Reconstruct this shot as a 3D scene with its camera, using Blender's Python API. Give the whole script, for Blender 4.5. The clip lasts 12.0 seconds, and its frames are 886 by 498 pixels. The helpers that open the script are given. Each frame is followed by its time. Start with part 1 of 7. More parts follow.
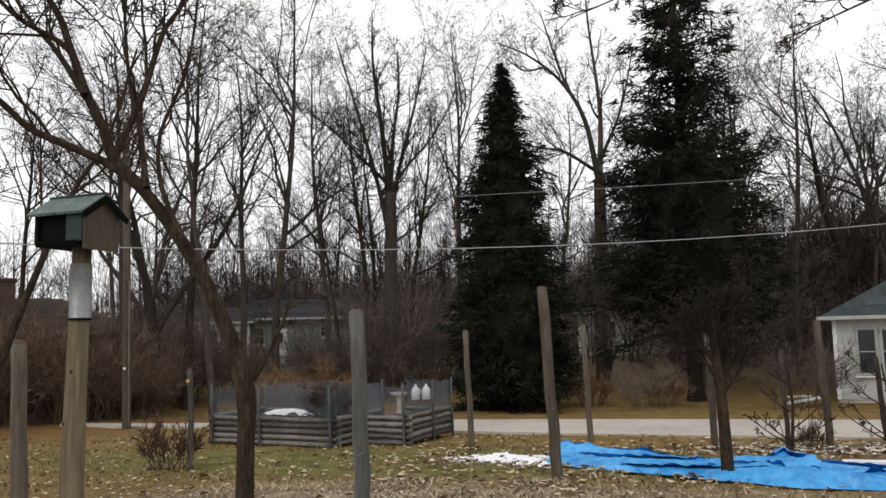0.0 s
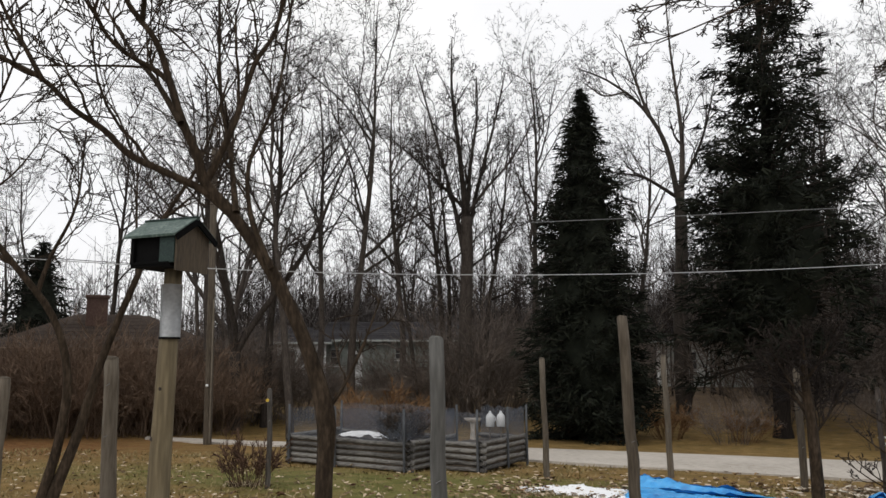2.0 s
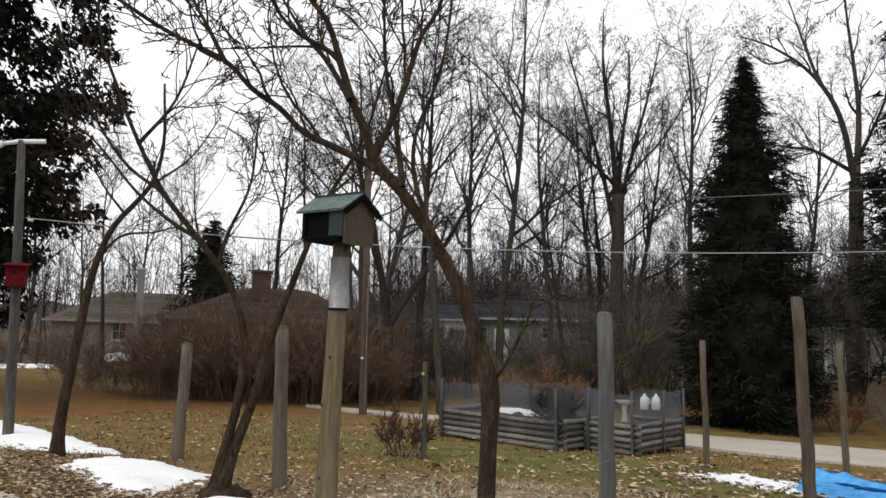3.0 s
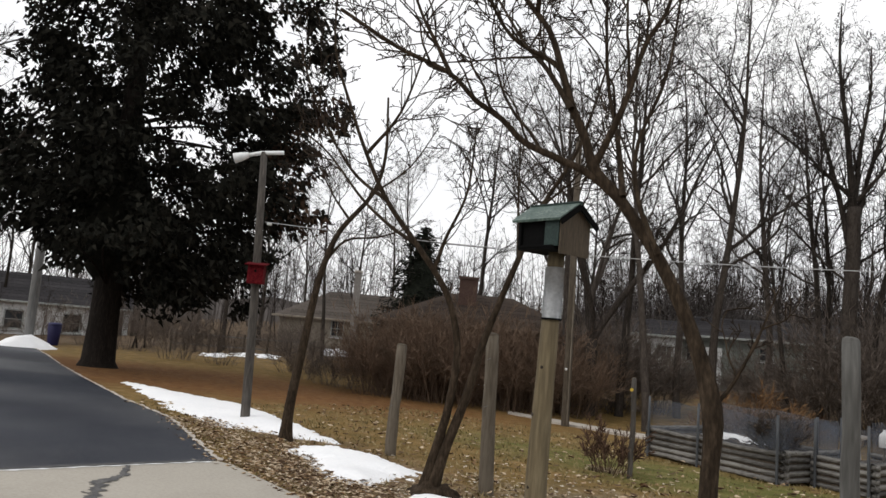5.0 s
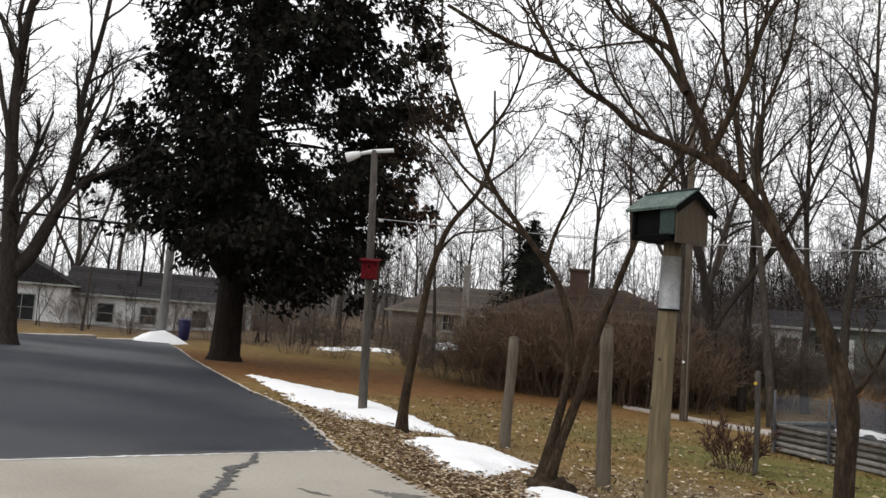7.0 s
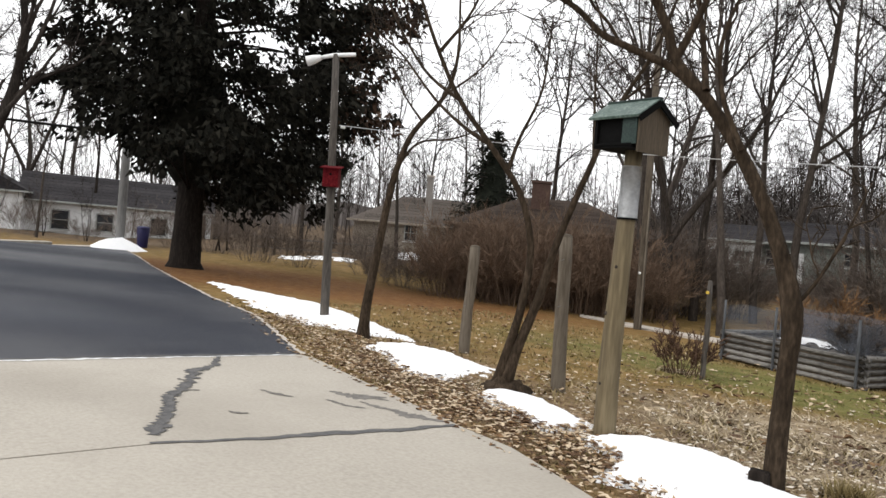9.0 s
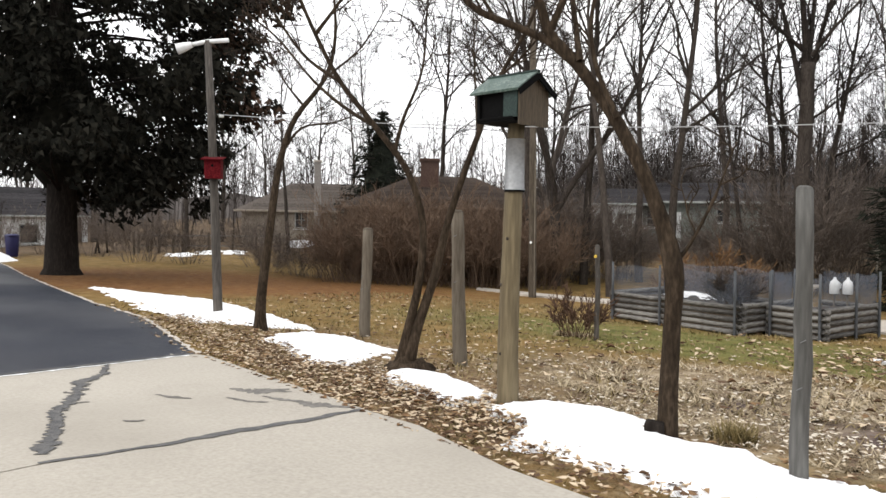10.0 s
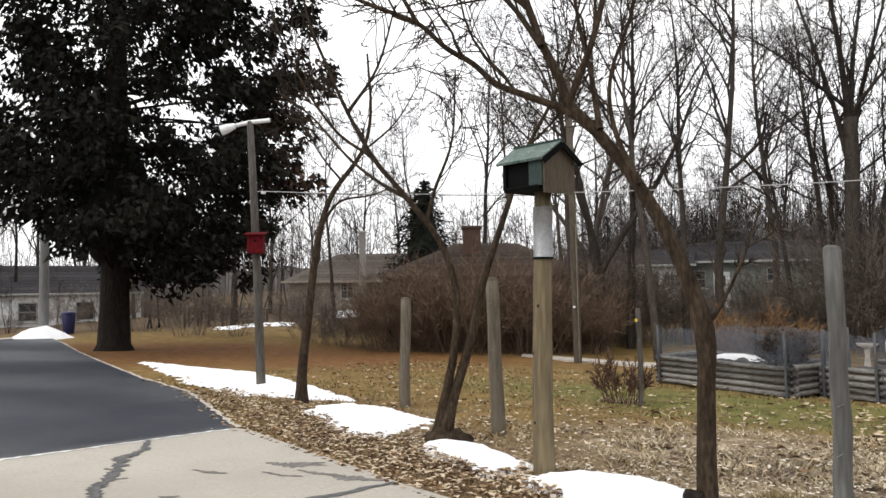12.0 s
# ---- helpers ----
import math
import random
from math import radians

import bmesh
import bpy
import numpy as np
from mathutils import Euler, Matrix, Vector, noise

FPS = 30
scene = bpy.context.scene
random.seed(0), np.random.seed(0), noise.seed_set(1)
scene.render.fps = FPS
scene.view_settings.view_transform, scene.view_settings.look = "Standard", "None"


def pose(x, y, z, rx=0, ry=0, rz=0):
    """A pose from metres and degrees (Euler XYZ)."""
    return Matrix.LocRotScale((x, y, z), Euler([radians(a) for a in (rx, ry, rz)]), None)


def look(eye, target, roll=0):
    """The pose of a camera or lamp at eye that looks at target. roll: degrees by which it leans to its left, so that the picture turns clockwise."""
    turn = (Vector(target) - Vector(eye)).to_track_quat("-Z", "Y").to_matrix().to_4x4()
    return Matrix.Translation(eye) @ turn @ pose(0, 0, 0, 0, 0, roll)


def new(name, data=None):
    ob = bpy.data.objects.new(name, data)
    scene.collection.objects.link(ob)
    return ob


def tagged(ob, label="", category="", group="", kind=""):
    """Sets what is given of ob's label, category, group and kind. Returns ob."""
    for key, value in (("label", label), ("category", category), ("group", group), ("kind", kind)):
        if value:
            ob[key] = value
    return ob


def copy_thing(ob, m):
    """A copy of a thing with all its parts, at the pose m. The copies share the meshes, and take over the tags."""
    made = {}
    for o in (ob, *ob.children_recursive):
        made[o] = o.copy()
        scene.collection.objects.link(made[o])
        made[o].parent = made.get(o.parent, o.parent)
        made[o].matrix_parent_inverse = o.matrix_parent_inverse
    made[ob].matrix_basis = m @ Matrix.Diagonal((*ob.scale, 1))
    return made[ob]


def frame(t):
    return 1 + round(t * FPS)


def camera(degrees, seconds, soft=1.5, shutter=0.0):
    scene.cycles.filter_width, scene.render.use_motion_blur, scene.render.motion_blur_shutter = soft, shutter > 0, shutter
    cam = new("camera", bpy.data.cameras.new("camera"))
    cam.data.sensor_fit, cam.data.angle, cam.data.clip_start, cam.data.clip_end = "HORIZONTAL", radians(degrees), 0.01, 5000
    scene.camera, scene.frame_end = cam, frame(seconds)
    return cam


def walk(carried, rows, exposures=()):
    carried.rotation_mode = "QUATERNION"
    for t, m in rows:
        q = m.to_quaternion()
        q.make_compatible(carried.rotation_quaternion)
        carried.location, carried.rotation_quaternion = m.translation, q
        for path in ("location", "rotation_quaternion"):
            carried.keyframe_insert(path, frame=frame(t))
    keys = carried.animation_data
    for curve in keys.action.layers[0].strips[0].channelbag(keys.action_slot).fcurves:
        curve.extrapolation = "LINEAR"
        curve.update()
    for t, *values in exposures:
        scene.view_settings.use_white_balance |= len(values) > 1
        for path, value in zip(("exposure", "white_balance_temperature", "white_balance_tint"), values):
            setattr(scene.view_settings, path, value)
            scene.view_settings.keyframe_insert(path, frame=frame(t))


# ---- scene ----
cam = camera(60.0, 12.0)
PATH = [
    (0, (0.734, 0.116, 1.288), (0.558, 2.097, 1.505), -1.5),
    (0.3, (0.781, 0.102, 1.298), (0.655, 2.082, 1.55), -1.3),
    (0.5, (0.812, 0.093, 1.304), (0.761, 2.068, 1.615), -1.8),
    (0.8, (0.814, 0.092, 1.306), (0.79, 2.07, 1.602), -2),
    (1, (0.816, 0.091, 1.308), (0.748, 2.065, 1.622), -1.4),
    (1.3, (0.789, 0.096, 1.31), (0.613, 2.063, 1.627), -2.2),
    (1.5, (0.771, 0.099, 1.311), (0.535, 2.061, 1.616), -1.5),
    (1.8, (0.725, 0.112, 1.309), (0.416, 2.068, 1.59), -0.5),
    (2, (0.695, 0.121, 1.308), (0.328, 2.067, 1.59), 0.1),
    (2.3, (0.651, 0.127, 1.303), (0.208, 2.061, 1.557), 0.5),
    (2.5, (0.622, 0.131, 1.299), (0.085, 2.038, 1.57), 0.9),
    (2.8, (0.578, 0.142, 1.286), (-0.095, 2.014, 1.493), 1.4),
    (3, (0.549, 0.149, 1.277), (-0.179, 1.998, 1.5), 1.7),
    (3.3, (0.516, 0.161, 1.269), (-0.363, 1.945, 1.483), 2.6),
    (3.5, (0.494, 0.169, 1.264), (-0.436, 1.926, 1.488), 3.2),
    (3.7, (0.489, 0.162, 1.266), (-0.494, 1.892, 1.47), 3.2),
    (5.3, (0.451, 0.109, 1.28), (-0.818, 1.636, 1.516), 4.2),
    (5.5, (0.446, 0.102, 1.282), (-0.889, 1.57, 1.529), 3.5),
    (5.8, (0.434, 0.1, 1.281), (-0.924, 1.546, 1.535), 5.1),
    (6, (0.426, 0.099, 1.281), (-0.918, 1.552, 1.57), 3.1),
    (6.3, (0.436, 0.097, 1.272), (-0.953, 1.518, 1.507), 3.9),
    (6.5, (0.442, 0.096, 1.266), (-0.953, 1.51, 1.499), 3.9),
    (6.7, (0.453, 0.089, 1.262), (-0.943, 1.506, 1.473), 4.3),
    (8.3, (0.451, 0.104, 1.295), (-0.963, 1.516, 1.375), 4.5),
    (8.5, (0.447, 0.101, 1.269), (-0.955, 1.525, 1.325), 5.1),
    (8.7, (0.451, 0.101, 1.253), (-0.959, 1.519, 1.292), 4.1),
    (9, (0.458, 0.101, 1.23), (-0.864, 1.601, 1.185), 5.1),
    (9.2, (0.454, 0.101, 1.234), (-0.807, 1.653, 1.2), 3.3),
    (9.5, (0.449, 0.101, 1.241), (-0.736, 1.712, 1.205), 3.5),
    (9.8, (0.454, 0.109, 1.237), (-0.665, 1.765, 1.148), 2.1),
    (10, (0.457, 0.115, 1.234), (-0.644, 1.782, 1.153), 0.9),
    (10.3, (0.474, 0.101, 1.235), (-0.544, 1.822, 1.234), -0),
    (10.5, (0.485, 0.091, 1.236), (-0.451, 1.859, 1.282), -0.1),
    (10.8, (0.502, 0.095, 1.232), (-0.337, 1.911, 1.24), 1.6),
    (11, (0.514, 0.098, 1.23), (-0.429, 1.86, 1.186), 0.7),
    (11.3, (0.549, 0.11, 1.239), (-0.532, 1.793, 1.26), -0),
    (11.5, (0.572, 0.118, 1.245), (-0.572, 1.759, 1.256), -0.4),
    (11.7, (0.582, 0.13, 1.25), (-0.576, 1.76, 1.301), -0.7),
    (12, (0.597, 0.148, 1.257), (-0.604, 1.745, 1.349), -0.7),
]
walk(cam, [(t, look(eye, target, roll)) for t, eye, target, roll in PATH], [(0.0, -0.05), (0.5, 0.08), (1.0, -0.14), (2.0, -0.16), (3.5, 0.06), (5.5, -0.12), (6.5, -0.06), (8.5, 0.31), (9.5, 0.56), (10.5, 0.66), (11.0, 0.66), (11.5, 0.6), (12.0, 0.48)])

# ---- overcast sky ----
world = bpy.data.worlds.new("world")
scene.world = world
world.use_nodes = True
wn, wl = world.node_tree.nodes, world.node_tree.links
wn.clear()
sky = wn.new("ShaderNodeTexSky")
sky.sky_type, sky.sun_disc = "NISHITA", False
sky.sun_elevation, sky.sun_rotation = radians(38), radians(200)
sky.dust_density, sky.ozone_density = 4.0, 0.5
pale = wn.new("ShaderNodeHueSaturation")
pale.inputs["Saturation"].default_value = 0.25
pale.inputs["Value"].default_value = 0.10
cloud = wn.new("ShaderNodeTexNoise")
cloud.inputs["Scale"].default_value = 2.2
cloud.inputs["Detail"].default_value = 5.0
cramp = wn.new("ShaderNodeValToRGB")
cramp.color_ramp.elements[0].position, cramp.color_ramp.elements[1].position = 0.3, 0.75
cramp.color_ramp.elements[0].color = (0.83, 0.835, 0.865, 1)
cramp.color_ramp.elements[1].color = (1.05, 1.04, 1.03, 1)
wmix = wn.new("ShaderNodeMix")
wmix.data_type = "RGBA"
wmix.inputs["Factor"].default_value = 0.85
wcoord = wn.new("ShaderNodeTexCoord")
back, wout = wn.new("ShaderNodeBackground"), wn.new("ShaderNodeOutputWorld")
back.inputs["Strength"].default_value = 1.33
wl.new(wcoord.outputs["Generated"], cloud.inputs["Vector"])
wl.new(cloud.outputs["Fac"], cramp.inputs["Fac"])
wl.new(sky.outputs["Color"], pale.inputs["Color"])
wl.new(pale.outputs["Color"], wmix.inputs["A"])
wl.new(cramp.outputs["Color"], wmix.inputs["B"])
wl.new(wmix.outputs["Result"], back.inputs["Color"])
wl.new(back.outputs["Background"], wout.inputs["Surface"])

sun = new("sun", bpy.data.lights.new("sun", "SUN"))
sun.data.energy, sun.data.angle, sun.data.color = 0.75, radians(25), (1.0, 0.97, 0.92)
sun.matrix_world = look((-8, -14, 16), (0, 0, 0))

# ---- materials ----
def material(name, colours, scale=8.0, rough=0.85, bump=0.3, bump_scale=40.0, metal=0.0, stretch=(1, 1, 1), island=0.0, obj=0.0, fine=4.0, spec=0.4, sheen=0.0, blotch=None):
    """A procedural surface: two scales of noise over a ramp of colours, with relief."""
    m = bpy.data.materials.new(name)
    m.use_nodes = True
    n, l = m.node_tree.nodes, m.node_tree.links
    b = n["Principled BSDF"]
    b.inputs["Roughness"].default_value, b.inputs["Metallic"].default_value = rough, metal
    b.inputs["Specular IOR Level"].default_value = spec
    tc, mp = n.new("ShaderNodeTexCoord"), n.new("ShaderNodeMapping")
    mp.inputs["Scale"].default_value = stretch
    l.new(tc.outputs["Object"], mp.inputs["Vector"])
    big, small = n.new("ShaderNodeTexNoise"), n.new("ShaderNodeTexNoise")
    big.inputs["Scale"].default_value, big.inputs["Detail"].default_value = scale, 6.0
    small.inputs["Scale"].default_value, small.inputs["Detail"].default_value = scale * fine, 4.0
    for k in (big, small):
        l.new(mp.outputs["Vector"], k.inputs["Vector"])
    add = n.new("ShaderNodeMath")
    add.operation = "MULTIPLY_ADD"
    add.inputs[1].default_value = 0.55
    l.new(small.outputs["Fac"], add.inputs[0])
    half = n.new("ShaderNodeMath")
    half.operation = "MULTIPLY"
    half.inputs[1].default_value = 0.45
    l.new(big.outputs["Fac"], half.inputs[0])
    l.new(half.outputs[0], add.inputs[2])
    last = add.outputs[0]
    for amount, node, sock in ((island, "ShaderNodeNewGeometry", "Random Per Island"), (obj, "ShaderNodeObjectInfo", "Random")):
        if amount:
            src, ma = n.new(node), n.new("ShaderNodeMath")
            ma.operation = "MULTIPLY_ADD"
            ma.inputs[1].default_value = amount
            l.new(src.outputs[sock], ma.inputs[0])
            sub = n.new("ShaderNodeMath")
            sub.operation = "SUBTRACT"
            sub.inputs[1].default_value = amount / 2
            l.new(last, sub.inputs[0])
            l.new(sub.outputs[0], ma.inputs[2])
            last = ma.outputs[0]
    ramp = n.new("ShaderNodeValToRGB")
    cr = ramp.color_ramp
    while len(cr.elements) < len(colours):
        cr.elements.new(0.5)
    for i, c in enumerate(colours):
        cr.elements[i].position = 0.3 + 0.4 * i / max(1, len(colours) - 1)
        cr.elements[i].color = (*c, 1)
    l.new(last, ramp.inputs["Fac"])
    l.new(ramp.outputs["Color"], b.inputs["Base Color"])
    if blotch:
        tone, size, most = blotch
        bl, br, bx = n.new("ShaderNodeTexNoise"), n.new("ShaderNodeMapRange"), n.new("ShaderNodeMix")
        bl.inputs["Scale"].default_value, bl.inputs["Detail"].default_value = size, 4.0
        l.new(mp.outputs["Vector"], bl.inputs["Vector"])
        br.inputs["From Min"].default_value, br.inputs["From Max"].default_value = 0.48, 0.72
        br.inputs["To Min"].default_value, br.inputs["To Max"].default_value = 0.0, most
        l.new(bl.outputs["Fac"], br.inputs["Value"])
        bx.data_type = "RGBA"
        l.new(br.outputs["Result"], bx.inputs["Factor"])
        l.new(ramp.outputs["Color"], bx.inputs["A"])
        bx.inputs["B"].default_value = (*tone, 1)
        l.new(bx.outputs["Result"], b.inputs["Base Color"])
    if sheen:
        pool, mr = n.new("ShaderNodeTexNoise"), n.new("ShaderNodeMapRange")
        pool.inputs["Scale"].default_value, pool.inputs["Detail"].default_value = 0.16, 2.0
        l.new(mp.outputs["Vector"], pool.inputs["Vector"])
        mr.inputs["From Min"].default_value, mr.inputs["From Max"].default_value = 0.38, 0.62
        mr.inputs["To Min"].default_value, mr.inputs["To Max"].default_value = rough, rough - sheen
        l.new(pool.outputs["Fac"], mr.inputs["Value"])
        l.new(mr.outputs["Result"], b.inputs["Roughness"])
    if bump:
        bn, bt = n.new("ShaderNodeBump"), n.new("ShaderNodeTexNoise")
        bt.inputs["Scale"].default_value, bt.inputs["Detail"].default_value = bump_scale, 5.0
        bn.inputs["Strength"].default_value, bn.inputs["Distance"].default_value = bump, 0.02
        l.new(mp.outputs["Vector"], bt.inputs["Vector"])
        l.new(bt.outputs["Fac"], bn.inputs["Height"])
        l.new(bn.outputs["Normal"], b.inputs["Normal"])
    return m


# Lightened for the far trunks, so their haze is part of the colour.
BARK = material("bark", [(0.022, 0.018, 0.015), (0.045, 0.037, 0.031), (0.083, 0.069, 0.059)], 9, 0.9, 0.9, 30, stretch=(1, 1, 0.25), obj=0.25, spec=0.12)
BARK_NEAR = material("bark_near", [(0.014, 0.0095, 0.006), (0.034, 0.024, 0.0155), (0.078, 0.056, 0.038)], 12, 0.9, 1.0, 45, stretch=(1, 1, 0.3), spec=0.12)
TWIG = material("twig_bark", [(0.014, 0.011, 0.009), (0.026, 0.02, 0.017), (0.046, 0.037, 0.031)], 4, 0.9, 0.0, obj=0.3, spec=0.12)
TWIG_UMBER = material("umber_stem", [(0.105, 0.071, 0.050), (0.15, 0.104, 0.074), (0.20, 0.142, 0.102)], 3, 0.95, 0.0, obj=0.4, island=0.3, spec=0.08)
TWIG_BROWN = material("shrub_stem", [(0.074, 0.060, 0.050), (0.125, 0.102, 0.086), (0.20, 0.164, 0.14)], 3, 0.9, 0.0, obj=0.4, island=0.3, spec=0.12)
STALK = material("dead_stalks", [(0.035, 0.026, 0.02), (0.06, 0.045, 0.034), (0.10, 0.076, 0.058)], 3, 0.9, 0.0, island=0.4, spec=0.1)
TWIG_RED = material("red_brown_stem", [(0.05, 0.03, 0.021), (0.09, 0.054, 0.036), (0.14, 0.088, 0.06)], 3, 0.9, 0.0, island=0.4, spec=0.1)
TWIG_RUST = material("rusty_stem", [(0.10, 0.054, 0.026), (0.16, 0.09, 0.043), (0.23, 0.138, 0.07)], 3, 0.9, 0.0, island=0.4, spec=0.12)
# Below true tone: shade under and inside the crowns is in bark and foliage colour.
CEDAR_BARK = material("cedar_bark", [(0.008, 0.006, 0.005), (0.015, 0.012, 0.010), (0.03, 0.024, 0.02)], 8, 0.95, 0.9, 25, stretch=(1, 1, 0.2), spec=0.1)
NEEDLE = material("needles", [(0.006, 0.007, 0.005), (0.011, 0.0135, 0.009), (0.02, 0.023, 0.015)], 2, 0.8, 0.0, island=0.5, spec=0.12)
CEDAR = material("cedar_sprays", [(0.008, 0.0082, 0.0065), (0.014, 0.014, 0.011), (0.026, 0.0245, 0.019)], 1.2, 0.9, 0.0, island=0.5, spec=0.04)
CEDAR_RUST = material("cedar_brown_sprays", [(0.028, 0.017, 0.012), (0.05, 0.031, 0.021), (0.08, 0.05, 0.033)], 1.2, 0.85, 0.0, island=0.5, spec=0.12)
WOOD_POST = material("weathered_post", [(0.045, 0.034, 0.023), (0.079, 0.063, 0.045), (0.13, 0.108, 0.081)], 10, 0.9, 0.6, 40, stretch=(1, 1, 0.12), obj=0.25)
POST_GREEN = material("lichened_post", [(0.046, 0.045, 0.041), (0.082, 0.080, 0.074), (0.13, 0.127, 0.118)], 10, 0.9, 0.6, 40, stretch=(1, 1, 0.12))
POLE_WOOD = material("old_pole_wood", [(0.03, 0.026, 0.022), (0.065, 0.057, 0.049), (0.12, 0.106, 0.092)], 10, 0.9, 0.6, 40, stretch=(1, 1, 0.12))
GALVANISED = material("blue_grey_stake", [(0.036, 0.039, 0.043), (0.057, 0.061, 0.066), (0.086, 0.091, 0.097)], 8, 0.7, 0.3, 30, stretch=(1, 1, 0.2))
PALE_POLE = material("pale_pole", [(0.10, 0.10, 0.10), (0.155, 0.155, 0.152), (0.21, 0.21, 0.205)], 5, 0.8, 0.3, 20, stretch=(1, 1, 0.15))
WOOD_TREATED = material("treated_wood", [(0.07, 0.053, 0.03), (0.125, 0.097, 0.054), (0.195, 0.155, 0.092)], 9, 0.85, 0.5, 40, stretch=(1, 1, 0.1))
WOOD_LOG = material("weathered_log", [(0.04, 0.037, 0.034), (0.10, 0.094, 0.087), (0.22, 0.21, 0.193)], 9, 0.9, 0.8, 35, stretch=(0.2, 1, 1), obj=0.35)
WOOD_PANEL = material("feeder_wood", [(0.042, 0.031, 0.02), (0.068, 0.051, 0.033), (0.10, 0.077, 0.051)], 14, 0.8, 0.3, 60, stretch=(1, 1, 0.2))
GREEN_PAINT = material("green_paint", [(0.004, 0.014, 0.012), (0.008, 0.024, 0.02), (0.022, 0.046, 0.038)], 14, 0.6, 0.2, 60)
GREEN_ROOF = material("faded_green_roof", [(0.03, 0.055, 0.045), (0.075, 0.115, 0.098), (0.18, 0.23, 0.205)], 11, 0.55, 0.2, 50)
BLACK = material("matt_black", [(0.004, 0.004, 0.004), (0.008, 0.008, 0.008)], 30, 0.9, 0.0, spec=0.05)
ALUMINIUM = material("aluminium_flashing", [(0.42, 0.43, 0.44), (0.52, 0.53, 0.54), (0.62, 0.63, 0.64)], 10, 0.55, 0.15, 18, metal=0.6)
WHITE = material("white_paint", [(0.62, 0.63, 0.63), (0.74, 0.75, 0.75), (0.82, 0.82, 0.82)], 5, 0.55, 0.1, 30)
FASCIA = material("dull_gutter", [(0.26, 0.28, 0.27), (0.34, 0.36, 0.34), (0.42, 0.43, 0.41)], 5, 0.6, 0.1, 30)
# White greyed for dirt and for the shade on the house wall.
SIDING = material("white_siding", [(0.36, 0.38, 0.36), (0.45, 0.465, 0.445), (0.53, 0.535, 0.51)], 2.5, 0.6, 0.1, 30, obj=0.15)
TAN_WALL = material("tan_siding", [(0.20, 0.17, 0.13), (0.29, 0.25, 0.20), (0.36, 0.31, 0.26)], 2.5, 0.7, 0.1, 30)
BROWN_WALL = material("brown_siding", [(0.13, 0.092, 0.066), (0.18, 0.13, 0.095), (0.23, 0.168, 0.125)], 2.5, 0.7, 0.1, 30)
SAGE = material("grey_green_siding", [(0.16, 0.18, 0.165), (0.22, 0.24, 0.22), (0.28, 0.30, 0.275)], 2.5, 0.7, 0.1, 30)
SHINGLE = material("grey_green_shingles", [(0.028, 0.034, 0.036), (0.05, 0.06, 0.063), (0.082, 0.093, 0.093)], 6, 0.9, 0.5, 25, obj=0.2, spec=0.08)
SHINGLE_DARK = material("dark_shingles", [(0.018, 0.017, 0.018), (0.033, 0.031, 0.033), (0.055, 0.052, 0.054)], 6, 0.9, 0.5, 25, obj=0.2, spec=0.08)
SHINGLE_UMBER = material("umber_shingles", [(0.034, 0.025, 0.020), (0.052, 0.039, 0.031), (0.074, 0.056, 0.045)], 6, 0.9, 0.5, 25, obj=0.2, spec=0.08)
SHINGLE_BROWN = material("brown_shingles", [(0.05, 0.042, 0.036), (0.085, 0.072, 0.062), (0.125, 0.108, 0.095)], 6, 0.9, 0.5, 25, obj=0.2, spec=0.08)
GLASS = material("window_glass", [(0.012, 0.014, 0.016), (0.03, 0.034, 0.04)], 1.0, 0.08, 0.0, spec=0.6)
BRICK = material("chimney_brick", [(0.16, 0.14, 0.13), (0.26, 0.24, 0.22), (0.36, 0.34, 0.32)], 16, 0.9, 0.5, 30)
RED_BRICK = material("red_chimney_brick", [(0.06, 0.034, 0.026), (0.10, 0.06, 0.047), (0.15, 0.095, 0.076)], 16, 0.9, 0.5, 30)
RED = material("red_paint", [(0.045, 0.003, 0.005), (0.085, 0.006, 0.009), (0.13, 0.013, 0.014)], 14, 0.9, 0.2, 50, spec=0.08)
# Lighter blotches and ramp end paint the sky's sheen into the asphalt colour.
ASPHALT = material("sealed_asphalt", [(0.005, 0.007, 0.014), (0.012, 0.0155, 0.026), (0.042, 0.047, 0.059)], 0.35, 0.78, 0.5, 160, fine=60, spec=0.38, sheen=0.33, blotch=((0.085, 0.086, 0.092), 0.24, 0.6))
CONCRETE = material("old_concrete", [(0.29, 0.265, 0.225), (0.365, 0.335, 0.287), (0.42, 0.388, 0.335)], 0.5, 0.9, 0.15, 90, fine=80, blotch=((0.25, 0.225, 0.188), 0.6, 0.6))
ROAD_CONCRETE = material("pale_lane", [(0.30, 0.265, 0.225), (0.42, 0.38, 0.33), (0.52, 0.475, 0.42)], 0.6, 0.9, 0.25, 60, fine=14)
TAR = material("tar_filler", [(0.05, 0.05, 0.052), (0.085, 0.083, 0.082), (0.13, 0.125, 0.12)], 6, 0.75, 0.4, 60)
STAIN = material("damp_stain", [(0.085, 0.078, 0.07), (0.135, 0.125, 0.112), (0.20, 0.186, 0.165)], 6, 0.7, 0.1, 60)
SNOW = material("snow", [(0.80, 0.81, 0.83), (0.86, 0.865, 0.875), (0.90, 0.90, 0.90)], 2, 0.7, 0.5, 22, fine=10, spec=0.3)
TARP = material("blue_tarp", [(0.014, 0.155, 0.44), (0.045, 0.315, 0.68), (0.11, 0.44, 0.80)], 1.8, 0.3, 0.7, 7, fine=5)
LEAF = material("fallen_leaf", [(0.075, 0.038, 0.016), (0.16, 0.088, 0.037), (0.27, 0.175, 0.09), (0.50, 0.40, 0.28)], 3, 0.8, 0.0, island=0.9)
